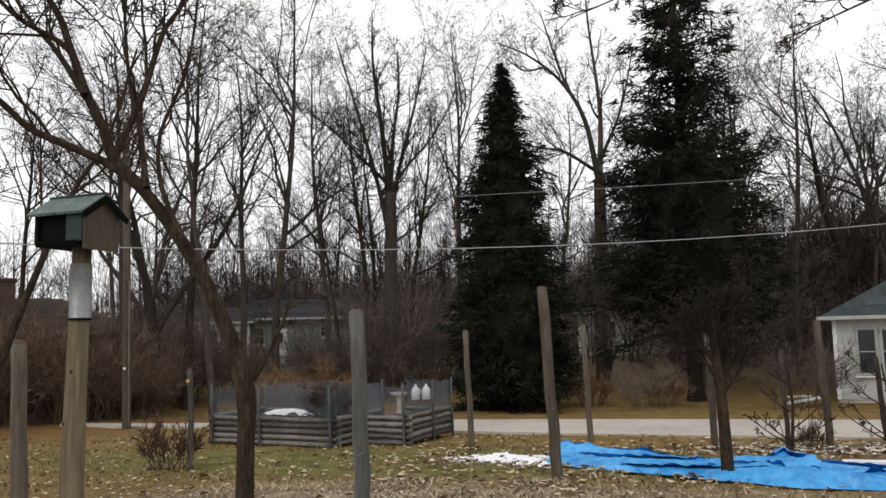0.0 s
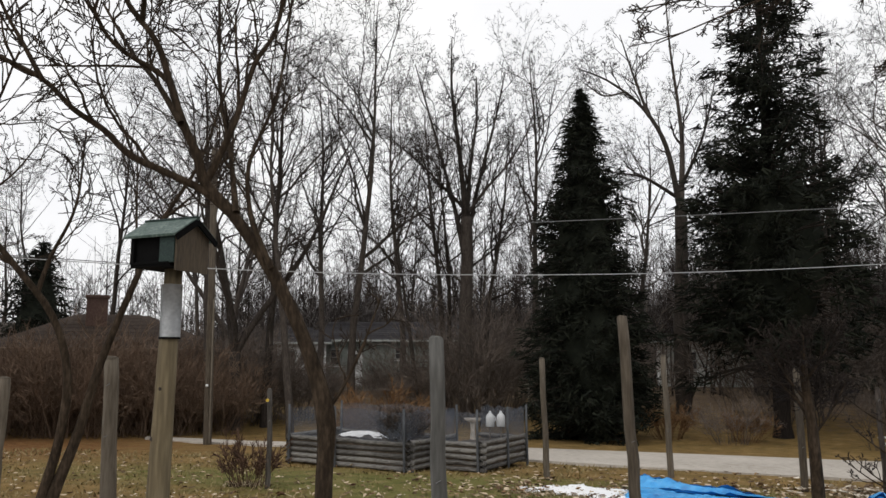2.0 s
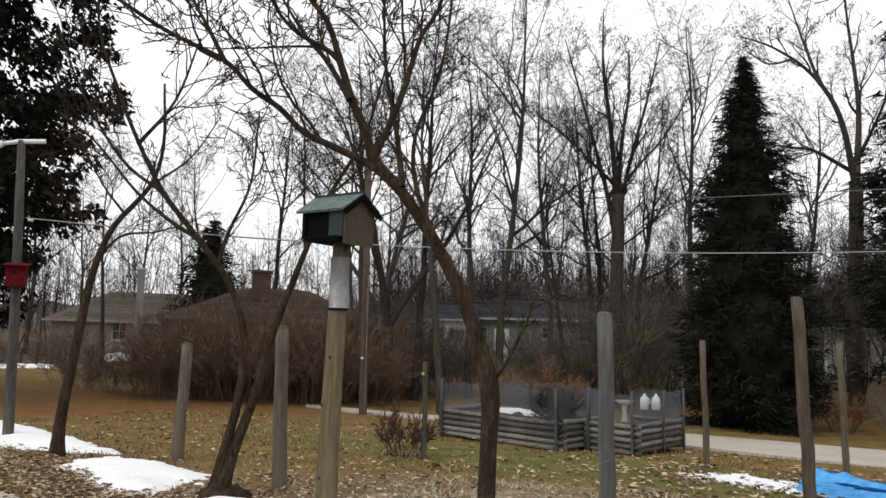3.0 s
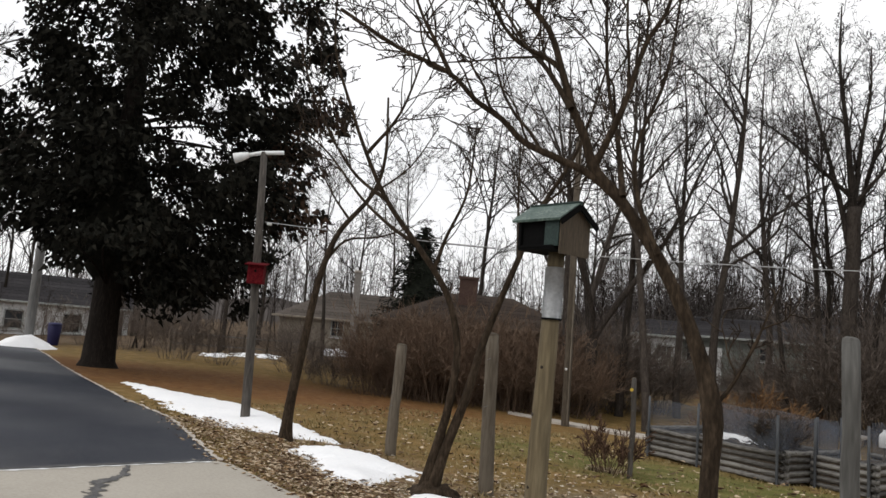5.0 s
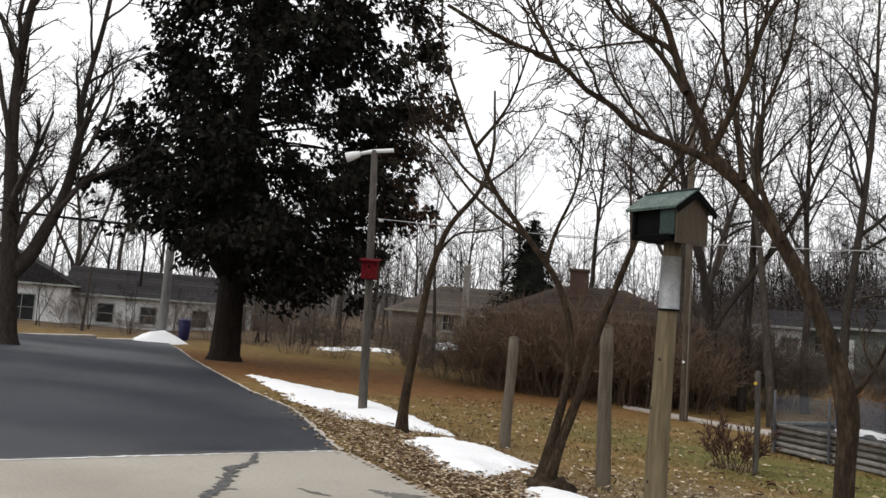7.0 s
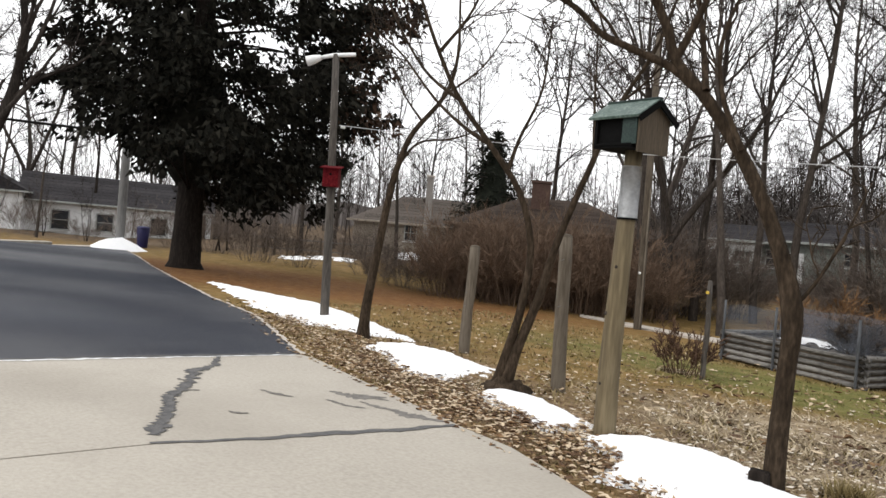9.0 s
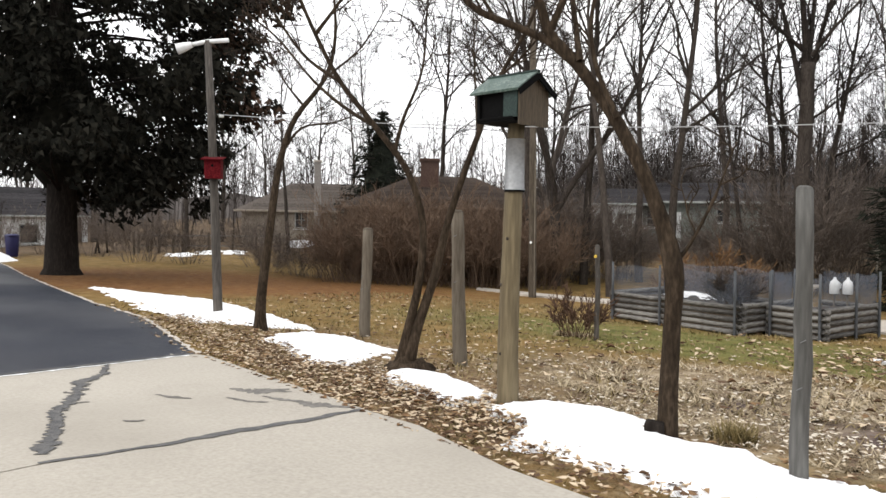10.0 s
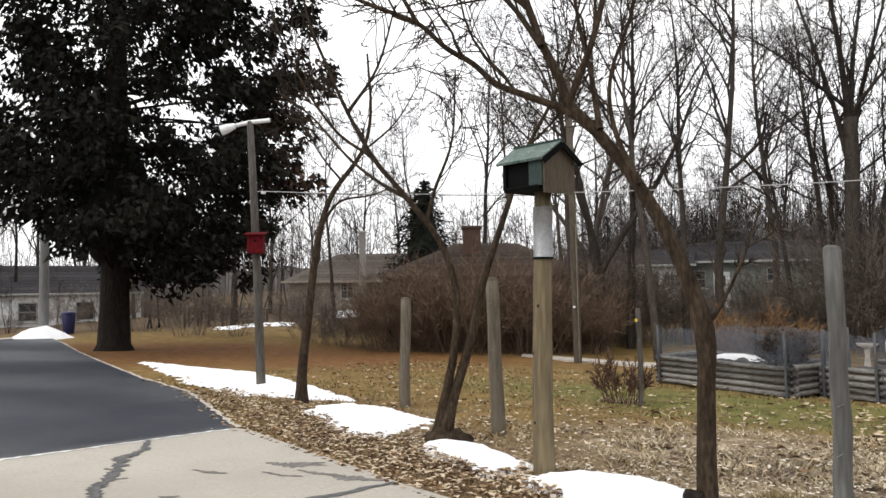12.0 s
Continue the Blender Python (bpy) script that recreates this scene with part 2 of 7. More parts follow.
PALE_LEAF = material("bleached_leaf", [(0.11, 0.07, 0.04), (0.26, 0.195, 0.125), (0.42, 0.35, 0.26), (0.62, 0.56, 0.47)], 3, 0.8, 0.0, island=0.9)
GRASS = material("winter_grass", [(0.115, 0.088, 0.03), (0.165, 0.125, 0.045), (0.22, 0.168, 0.072), (0.28, 0.215, 0.105)], 0.5, 0.85, 0.0, island=0.6)
STRAW = material("dead_grass", [(0.17, 0.125, 0.07), (0.30, 0.235, 0.145), (0.46, 0.385, 0.265)], 0.5, 0.85, 0.0, island=0.6)
CABLE = material("cable", [(0.30, 0.30, 0.30), (0.42, 0.42, 0.42)], 20, 0.6, 0.0)
CABLE_BLACK = material("black_cable", [(0.012, 0.012, 0.012), (0.02, 0.02, 0.02)], 20, 0.8, 0.0, spec=0.05)
CABLE_DARK = material("dark_cable", [(0.10, 0.10, 0.10), (0.16, 0.16, 0.16)], 20, 0.6, 0.0)
SOIL = material("bed_soil", [(0.03, 0.024, 0.018), (0.06, 0.046, 0.034), (0.10, 0.08, 0.06)], 5, 0.95, 1.0, 30)
BLUE_DRUM = material("blue_plastic", [(0.008, 0.008, 0.05), (0.012, 0.012, 0.08)], 5, 0.5, 0.0)
# Pale greys put the haze of distance into the far twigs and woods.
FAR_TWIG = material("hazed_twigs", [(0.07, 0.061, 0.057), (0.11, 0.098, 0.093), (0.16, 0.144, 0.136)], 2, 0.95, 0.0, island=0.5, spec=0.05)
FAR_WOODS = material("hazed_woods", [(0.07, 0.062, 0.058), (0.11, 0.098, 0.092), (0.16, 0.145, 0.137)], 0.25, 1.0, 1.0, 2.0, fine=9, stretch=(1, 1, 0.4))

SCREEN = bpy.data.materials.new("wire_screen")
SCREEN.use_nodes = True
_n, _l = SCREEN.node_tree.nodes, SCREEN.node_tree.links
_n["Principled BSDF"].inputs["Base Color"].default_value = (0.095, 0.108, 0.135, 1)
_n["Principled BSDF"].inputs["Roughness"].default_value = 0.6
_t, _m, _w = _n.new("ShaderNodeBsdfTransparent"), _n.new("ShaderNodeMixShader"), _n.new("ShaderNodeTexNoise")
_w.inputs["Scale"].default_value = 3.0
_r = _n.new("ShaderNodeMapRange")
_r.inputs["To Min"].default_value, _r.inputs["To Max"].default_value = 0.15, 0.6
_l.new(_w.outputs["Fac"], _r.inputs["Value"])
_l.new(_r.outputs["Result"], _m.inputs["Fac"])
_l.new(_t.outputs["BSDF"], _m.inputs[1])
_l.new(_n["Principled BSDF"].outputs["BSDF"], _m.inputs[2])
_l.new(_m.outputs["Shader"], _n["Material Output"].inputs["Surface"])


def ground_material():
    """Winter lawn: olive grass with straw, rusty needles under the evergreen, pale dead stalks in the garden strip."""
    m = bpy.data.materials.new("winter_lawn")
    m.use_nodes = True
    n, l = m.node_tree.nodes, m.node_tree.links
    b = n["Principled BSDF"]
    b.inputs["Roughness"].default_value = 0.95
    b.inputs["Specular IOR Level"].default_value = 0.2
    geo = n.new("ShaderNodeNewGeometry")

    def noise_ramp(scale, cols, detail=8):
        t, r = n.new("ShaderNodeTexNoise"), n.new("ShaderNodeValToRGB")
        t.inputs["Scale"].default_value, t.inputs["Detail"].default_value = scale, detail
        t.inputs["Roughness"].default_value = 0.68
        l.new(geo.outputs["Position"], t.inputs["Vector"])
        while len(r.color_ramp.elements) < len(cols):
            r.color_ramp.elements.new(0.5)
        for i, c in enumerate(cols):
            r.color_ramp.elements[i].position = 0.32 + 0.36 * i / (len(cols) - 1)
            r.color_ramp.elements[i].color = (*c, 1)
        l.new(t.outputs["Fac"], r.inputs["Fac"])
        return r.outputs["Color"]

    def patch(cx, cy, sx, sy, turn, inner, outer, under, over, wob=3.0):
        mp = n.new("ShaderNodeMapping")
        mp.vector_type = "TEXTURE"
        mp.inputs["Location"].default_value = (cx, cy, 0)
        mp.inputs["Rotation"].default_value = (0, 0, radians(turn))
        mp.inputs["Scale"].default_value = (sx, sy, 1000)
        l.new(geo.outputs["Position"], mp.inputs["Vector"])
        ln, no = n.new("ShaderNodeVectorMath"), n.new("ShaderNodeTexNoise")
        ln.operation = "LENGTH"
        no.inputs["Scale"].default_value, no.inputs["Detail"].default_value = wob, 6.0
        l.new(geo.outputs["Position"], no.inputs["Vector"])
        l.new(mp.outputs["Vector"], ln.inputs[0])
        ad = n.new("ShaderNodeMath")
        ad.operation = "MULTIPLY_ADD"
        ad.inputs[1].default_value = 0.9
        l.new(no.outputs["Fac"], ad.inputs[0])
        l.new(ln.outputs["Value"], ad.inputs[2])
        mr, mx = n.new("ShaderNodeMapRange"), n.new("ShaderNodeMix")
        mr.inputs["From Min"].default_value, mr.inputs["From Max"].default_value = inner + 0.45, outer + 0.45
        mr.inputs["To Min"].default_value, mr.inputs["To Max"].default_value = 1.0, 0.0
        l.new(ad.outputs[0], mr.inputs["Value"])
        mx.data_type = "RGBA"
        l.new(mr.outputs["Result"], mx.inputs["Factor"])
        l.new(under, mx.inputs["A"])
        l.new(over, mx.inputs["B"])
        return mx.outputs["Result"]

    lawn = noise_ramp(2.2, [(0.10, 0.07, 0.021), (0.16, 0.105, 0.034), (0.21, 0.132, 0.045), (0.28, 0.19, 0.082)], 10)
    litter = noise_ramp(9.0, [(0.045, 0.026, 0.014), (0.12, 0.07, 0.034), (0.22, 0.155, 0.085), (0.32, 0.25, 0.16)])
    rust = noise_ramp(5.0, [(0.10, 0.045, 0.014), (0.165, 0.076, 0.024), (0.22, 0.115, 0.042)])
    straw = noise_ramp(2.6, [(0.08, 0.056, 0.038), (0.18, 0.132, 0.085), (0.32, 0.255, 0.17), (0.46, 0.39, 0.285)], 12)
    green = noise_ramp(2.5, [(0.07, 0.072, 0.016), (0.115, 0.113, 0.028), (0.155, 0.138, 0.042), (0.21, 0.17, 0.07)], 10)
    soil = noise_ramp(7.0, [(0.06, 0.042, 0.036), (0.12, 0.088, 0.078), (0.19, 0.15, 0.135)])
    woods = noise_ramp(1.5, [(0.06, 0.04, 0.026), (0.11, 0.075, 0.045), (0.16, 0.115, 0.07)])
    c = patch(-4, 2, 33, 27, 0, 0.95, 1.15, woods, lawn)
    c = patch(-0.5, 11.2, 8.5, 2.0, -8, 0.6, 1.1, c, green)
    c = patch(-17.5, 13.6, 10.0, 5.2, 30, 0.6, 1.2, c, rust)
    c = patch(0.6, 7.0, 4.8, 2.3, -8, 0.6, 1.1, c, straw)
    c = patch(1.0, 6.2, 1.7, 0.6, -12, 0.5, 1.1, c, soil)
    c = patch(-1.0, 7.0, 0.8, 0.4, 10, 0.4, 1.1, c, soil)
    c = patch(-4.6, 6.3, 4.8, 1.25, -28, 0.6, 1.1, c, litter)
    c = patch(6.5, 11.6, 3.2, 1.4, -12, 0.6, 1.1, c, litter)
    l.new(c, b.inputs["Base Color"])
    bn, bt = n.new("ShaderNodeBump"), n.new("ShaderNodeTexNoise")
    bt.inputs["Scale"].default_value, bt.inputs["Detail"].default_value = 22.0, 8.0
    bn.inputs["Strength"].default_value, bn.inputs["Distance"].default_value = 1.0, 0.05
    l.new(geo.outputs["Position"], bt.inputs["Vector"])
    l.new(bt.outputs["Fac"], bn.inputs["Height"])
    l.new(bn.outputs["Normal"], b.inputs["Normal"])
    return m


LAWN = ground_material()
SLOPE = -0.04366


def height(x, y):
    """The lawn falls gently away from the drive and rises again towards the neighbours' plots."""
    r = min(math.hypot(x, y), 70.0)
    z = SLOPE * max(min(y, 60.0), -40.0)
    west = min(1.0, max(0.0, (math.degrees(math.atan2(x, y)) + 66.0) / 18.0)) if y > 0 else 0.0
    z += west * max(0.0, r - 24.0) * 0.035 + max(0.0, min(y, 60.0) - 22.0) * 0.055
    return z


# ---- mesh helpers ----
def mesh_from(name, verts, faces, smooth=True):
    me = bpy.data.meshes.new(name)
    me.from_pydata([tuple(v) for v in verts], [], faces)
    if smooth:
        me.polygons.foreach_set("use_smooth", [True] * len(me.polygons))
    me.update()
    return me


def put(name, me, mat, parent=None, m=None, label=""):
    ob = new(name, me)
    if mat and not me.materials:
        me.materials.append(mat)
    if parent is not None:
        ob.parent = parent
    if m is not None:
        ob.matrix_basis = m
    if label:
        ob["label"] = label
    return ob


def part(name, bm, mat, parent, label="", smooth=False):
    me = bpy.data.meshes.new(name)
    bm.to_mesh(me)
    bm.free()
    if smooth:
        me.polygons.foreach_set("use_smooth", [True] * len(me.polygons))
    return put(name, me, mat, parent, None, label)


def root(name, x, y, z, rz=0.0, label="", category="", group="", kind=""):
    e = new(name)
    e.empty_display_size = 0.2
    e.matrix_basis = pose(x, y, z, 0, 0, rz)
    return tagged(e, label, category, group, kind)


def box(sx, sy, sz, at=(0, 0, 0), bevel=0.0, bm=None, turn=None):
    """A box by its full sizes, centred at a place, with softened edges."""
    own = bmesh.new()
    bmesh.ops.create_cube(own, size=1.0)
    for v in own.verts:
        v.co = Vector((v.co.x * sx, v.co.y * sy, v.co.z * sz))
    if bevel:
        bmesh.ops.bevel(own, geom=list(own.edges), offset=bevel, segments=2, affect="EDGES", profile=0.6)
    mt = Matrix.Translation(at) @ (turn if turn is not None else Matrix())
    bmesh.ops.transform(own, matrix=mt, verts=own.verts)
    if bm is None:
        return own
    me = bpy.data.meshes.new("tmp")
    own.to_mesh(me)
    own.free()
    bm.from_mesh(me)
    bpy.data.meshes.remove(me)
    return bm


def tube_data(lines):
    """Vertices and faces of tapered tubes, each line being (points, radii, sides)."""
    verts, faces = [], []
    for pts, rad, k in lines:
        pts = np.asarray(pts, float)
        n = len(pts)
        tan = np.empty_like(pts)
        tan[1:-1] = pts[2:] - pts[:-2]
        tan[0], tan[-1] = pts[1] - pts[0], pts[-1] - pts[-2]
        tan /= np.linalg.norm(tan, axis=1)[:, None] + 1e-9
        main = tan.mean(0)
        ref = np.eye(3)[int(np.argmin(np.abs(main)))]
        u = np.cross(tan, ref)
        u /= np.linalg.norm(u, axis=1)[:, None] + 1e-9
        w = np.cross(tan, u)
        if k == 2:
            o = len(verts)
            side = u[0] * math.cos(o * 1.7) + w[0] * math.sin(o * 1.7)
            verts.extend([(pts[0] - side * rad[0]).tolist(), (pts[0] + side * rad[0]).tolist(), pts[-1].tolist()])
            faces.append((o, o + 1, o + 2))
            continue
        a = np.arange(k) * 2 * math.pi / k
        ring = pts[:, None] + np.asarray(rad)[:, None, None] * (np.cos(a)[None, :, None] * u[:, None] + np.sin(a)[None, :, None] * w[:, None])
        o = len(verts)
        verts.extend(ring.reshape(-1, 3).tolist())
        for i in range(n - 1):
            for j in range(k):
                q = (j + 1) % k
                faces.append((o + i * k + j, o + i * k + q, o + (i + 1) * k + q, o + (i + 1) * k + j))
        if k > 3:
            faces.append(tuple(o + (n - 1) * k + j for j in range(k)))
    return verts, faces


def tubes(name, lines):
    return mesh_from(name, *tube_data(lines))


def smooth_line(pts, steps=4):
    """A Catmull-Rom curve through a few points."""
    p = [Vector(q) for q in pts]
    p = [p[0] * 2 - p[1]] + p + [p[-1] * 2 - p[-2]]
    out = []
    for i in range(1, len(p) - 2):
        for s in range(steps):
            t = s / steps
            out.append(0.5 * (2 * p[i] + (p[i + 1] - p[i - 1]) * t + (2 * p[i - 1] - 5 * p[i] + 4 * p[i + 1] - p[i + 2]) * t * t + (3 * p[i] - p[i - 1] - 3 * p[i + 1] + p[i + 2]) * t ** 3))
    out.append(p[-2])
    return out


def aside(d, angle, rng):
    """A direction that leaves d by an angle, any way round."""
    d = d.normalized()
    ref = Vector((0, 0, 1)) if abs(d.z) < 0.9 else Vector((1, 0, 0))
    u = d.cross(ref).normalized()
    w = d.cross(u)
    a = rng.uniform(0, 2 * math.pi)
    return (d * math.cos(angle) + (u * math.cos(a) + w * math.sin(a)) * math.sin(angle)).normalized()


def grow(out, p, d, length, r, lev, rng, plan):
    """One branch and all that leaves it; plan: per level (segments, children, angle, ratio, wander, lift, sides)."""
    seg, kids, angle, ratio, wander, lift, sides = plan[lev]
    pts, rad, dirs = [p.copy()], [r], [d]
    tip = (0.10, 0.2, 0.3, 0.35, 0.5)[min(lev, 4)]
    for i in range(seg):
        d = (d + Vector((rng.gauss(0, 1), rng.gauss(0, 1), rng.gauss(0, 1))) * wander + Vector((0, 0, lift))).normalized()
        p = p + d * (length / seg)
        pts.append(p.copy())
        dirs.append(d)
        rad.append(max(0.004, r * (1 - (1 - tip) * (i + 1) / seg)))
    out[min(lev, len(out) - 1)].append((pts, rad, sides))
    if lev + 1 < len(plan):
        for c in range(kids):
            t = rng.uniform(0.2 if lev else 0.33, 1.0)
            i = min(int(t * seg), seg - 1)
            f = t * seg - i
            q = pts[i].lerp(pts[i + 1], f)
            cr = rad[i] * (1 - f) + rad[i + 1] * f
            grow(out, q, aside(dirs[i + 1], angle * rng.uniform(0.6, 1.3), rng), length * ratio * rng.uniform(0.6, 1.2) * (1.15 - 0.5 * t), max(0.004 if plan[lev + 1][6] > 2 else 0.010, cr * rng.uniform(0.45, 0.72)), lev + 1, rng, plan)

# ---- ground, drive, lane ----
def make_ground():
    n = 190
    s = np.linspace(-1, 1, n)
    c = 1.2 * np.sinh(s * 6.6)
    c = c * (520 / c[-1])
    verts, faces = [], []
    for y in c:
        for x in c + 0.0:
            xx, yy = x - 2.0, y + 6.0
            dip = 0.03 + 0.035 * noise.noise((xx * 0.9, yy * 0.9, 0.3)) + 0.02 * noise.noise((xx * 3.1, yy * 3.1, 1.7))
            far = math.hypot(xx, yy) > 90
            verts.append((xx, yy, height(xx, yy) - dip - (0.0 if not far else 0.3)))
    for j in range(n - 1):
        for i in range(n - 1):
            a = j * n + i
            faces.append((a, a + 1, a + n + 1, a + n))
    return tagged(put("ground", mesh_from("ground", verts, faces), LAWN), "winter lawn of olive and straw-coloured grass with leaf litter", "ground", kind="structure")


make_ground()


def slab(name, outline, mat, top=0.0, thick=0.12, label="", category="", parent=None, kind=""):
    """A flat paved piece that follows the slope."""
    bm = bmesh.new()
    vs = [bm.verts.new((x, y, height(x, y) + top)) for x, y in outline]
    f = bm.faces.new(vs)
    if f.normal.z < 0:
        f.normal_flip()
    ext = bmesh.ops.extrude_face_region(bm, geom=[f])
    for v in ext["geom"]:
        if isinstance(v, bmesh.types.BMVert):
            v.co.z -= thick
    bmesh.ops.recalc_face_normals(bm, faces=bm.faces)
    bmesh.ops.triangulate(bm, faces=[q for q in bm.faces if len(q.verts) > 4])
    ob = part(name, bm, mat, parent)
    return tagged(ob, label, category, kind=kind)


EDGE = [(-6.05, 5.32), (-9.4, 7.05), (-11.8, 7.8), (-15.8, 9.3), (-19.9, 10.9), (-24.5, 12.8), (-29.2, 14.6)]
CURB = [(-29.2, 14.6), (-28.4, 11.5), (-27.6, 8.2), (-26.9, 4.0), (-26.6, -2.0), (-26.6, -30.0)]
asphalt = slab("road", EDGE + CURB[1:] + [(-6.15, -30.0), (-6.1, 3.05)], ASPHALT, 0.012, 0.15, "dark blue-grey sealed asphalt drive widening to the street", "road", kind="structure")
curb_bm = bmesh.new()
for (x0, y0), (x1, y1) in zip(CURB, CURB[1:]):
    L = math.hypot(x1 - x0, y1 - y0)
    box(L + 0.02, 0.45, 0.24, ((x0 + x1) / 2 - 0.2, (y0 + y1) / 2, (height(x0, y0) + height(x1, y1)) / 2 - 0.075), 0.03, curb_bm, pose(0, 0, 0, 0, 0, math.degrees(math.atan2(y1 - y0, x1 - x0))))
tagged(part("trim", curb_bm, ROAD_CONCRETE, None), "pale concrete kerb along the street", "kerb", kind="structure")

pave = tagged(new("pavement"), "pale old concrete apron of cast slabs with filled cracks", "pavement", kind="structure")
slab("slab", [(-6.03, 5.30), (-5.81, 5.32), (-5.0, 5.06), (-3.82, 4.70), (-3.09, 4.47), (-3.47, 2.28), (-3.6, -1.0), (-6.1, -1.0), (-6.07, 3.05)], CONCRETE, 0.016, 0.12, parent=pave)
slab("slab", [(-3.07, 4.46), (-2.5, 4.33), (-1.55, 3.84), (0.2, 3.3), (2.5, 2.7), (2.2, -1.0), (-3.58, -1.0), (-3.45, 2.28)], CONCRETE, 0.016, 0.12, parent=pave)
slab("slab", [(2.53, 2.69), (7.0, 1.9), (7.0, -30.0), (2.2, -30.0), (2.23, -1.0)], CONCRETE, 0.016, 0.12, parent=pave)
slab("slab", [(2.17, -1.03), (2.17, -30.0), (-6.1, -30.0), (-6.1, -1.03)], CONCRETE, 0.016, 0.12, parent=pave)


def ragged(name, line, widths, mat, lift, seed, parent=None, label="", rough=0.35, step=0.06):
    """A thin strip with uneven edges laid on paving."""
    rng = random.Random(seed)
    pts = []
    for (a, b), (wa, wb) in zip(zip(line, line[1:]), zip(widths, widths[1:])):
        L = math.hypot(b[0] - a[0], b[1] - a[1])
        k = max(2, int(L / step))
        for i in range(k):
            t = i / k
            pts.append((a[0] + (b[0] - a[0]) * t, a[1] + (b[1] - a[1]) * t, wa + (wb - wa) * t))
    pts.append((*line[-1], widths[-1]))
    verts, faces = [], []
    for i, (x, y, w) in enumerate(pts):
        x0, y0, _ = pts[max(0, i - 1)]
        x1, y1, _ = pts[min(len(pts) - 1, i + 1)]
        L = math.hypot(x1 - x0, y1 - y0)
        nx, ny = -(y1 - y0) / L, (x1 - x0) / L
        off = noise.noise((x * 3, y * 3, seed)) * w * 0.6
        for sgn in (-1, 1):
            q = off + sgn * w * 0.5 * (1 + rough * rng.uniform(-1, 1))
            verts.append((x + nx * q, y + ny * q, height(x, y) + lift))
    for i in range(len(pts) - 1):
        faces.append((2 * i, 2 * i + 2, 2 * i + 3, 2 * i + 1))
    me = mesh_from(name, verts, faces, False)
    if me.polygons[0].normal.z < 0:
        me.flip_normals()
    return put(name, me, mat, parent, None, label)


ragged("crack_filler", [(-6.0, 4.28), (-5.62, 4.02), (-5.35, 3.62), (-5.0, 3.42), (-4.5, 2.96), (-4.1, 2.72), (-3.62, 2.36)], [0.04, 0.06, 0.10, 0.075, 0.10, 0.08, 0.10], TAR, 0.021, 3, pave, "dark wandering tar-filled crack", 0.8, 0.03)
ragged("joint_filler", [(-3.47, 2.26), (-3.36, 2.75), (-3.27, 3.15), (-3.18, 3.7), (-3.08, 4.44)], [0.03, 0.045, 0.07, 0.085, 0.05], TAR, 0.021, 5, pave, "tar-filled slab joint")
ragged("tar_edge", [(-6.07, 5.30), (-6.08, 4.4), (-6.1, 3.4), (-6.1, 1.5), (-6.12, -3.0)], [0.05, 0.06, 0.05, 0.06, 0.05], TAR, 0.022, 8, pave, "tar strip where asphalt meets concrete")
ragged("chipped_edge", [(-6.0, 5.2), (-6.01, 4.5), (-6.02, 3.4), (-6.03, 1.5), (-6.05, -3.0)], [0.05, 0.03, 0.05, 0.03, 0.05], WHITE, 0.0205, 9, pave, "chipped pale edge of the slab", 0.8)
for i, (a, b, w) in enumerate([((-4.35, 4.3), (-3.9, 4.55), 0.16), ((-4.1, 4.05), (-3.75, 4.15), 0.05), ((-4.55, 3.75), (-4.25, 3.85), 0.05), ((-4.8, 3.2), (-4.65, 3.28), 0.06), ((-3.7, 4.3), (-3.2, 4.43), 0.13), ((-4.2, 4.42), (-4.0, 4.62), 0.07), ((-3.95, 4.28), (-3.6, 4.36), 0.05), ((-5.1, 3.35), (-4.95, 3.42), 0.05), ((-4.0, 3.1), (-3.9, 3.2), 0.06)]):
    ragged("damp_mark", [a, ((a[0] + b[0]) / 2 + 0.03, (a[1] + b[1]) / 2 - 0.03), b], [0.02, w, 0.02], STAIN, 0.0202, 20 + i, pave, "damp mark on the concrete", 0.7, 0.03)
ragged("verge_edge", [(x, y + 0.03) for x, y in EDGE], [0.05] * len(EDGE), ROAD_CONCRETE, 0.016, 11, asphalt, "pale gritty edge of the asphalt", 1.0, 0.08)

LANE_N = [(-11.6, 20.3), (-8, 19.4), (-3.5, 19.3), (-1.2, 19.3), (4, 18.2), (9, 16.8), (16, 15.0), (40, 9)]
LANE_S = [(40, 4.5), (16, 10.6), (9, 12.7), (6.4, 13.4), (3, 14.4), (-0.7, 15.9), (-5, 17.6), (-9.9, 18.9), (-11.2, 19.6)]
slab("path", LANE_N + LANE_S, ROAD_CONCRETE, 0.012, 0.1, "pale concrete lane behind the garden bed", "path", kind="structure")


# ---- snow and tarp ----
def inside_distance(poly, x, y):
    """How far inside an outline a place lies (negative outside)."""
    best, odd = 1e9, False
    for (x0, y0), (x1, y1) in zip(poly, poly[1:] + poly[:1]):
        dx, dy = x1 - x0, y1 - y0
        t = max(0.0, min(1.0, ((x - x0) * dx + (y - y0) * dy) / (dx * dx + dy * dy + 1e-12)))
        best = min(best, math.hypot(x - x0 - t * dx, y - y0 - t * dy))
        if (y0 > y) != (y1 > y) and x < (x1 - x0) * (y - y0) / (y1 - y0) + x0:
            odd = not odd
    return best if odd else -best


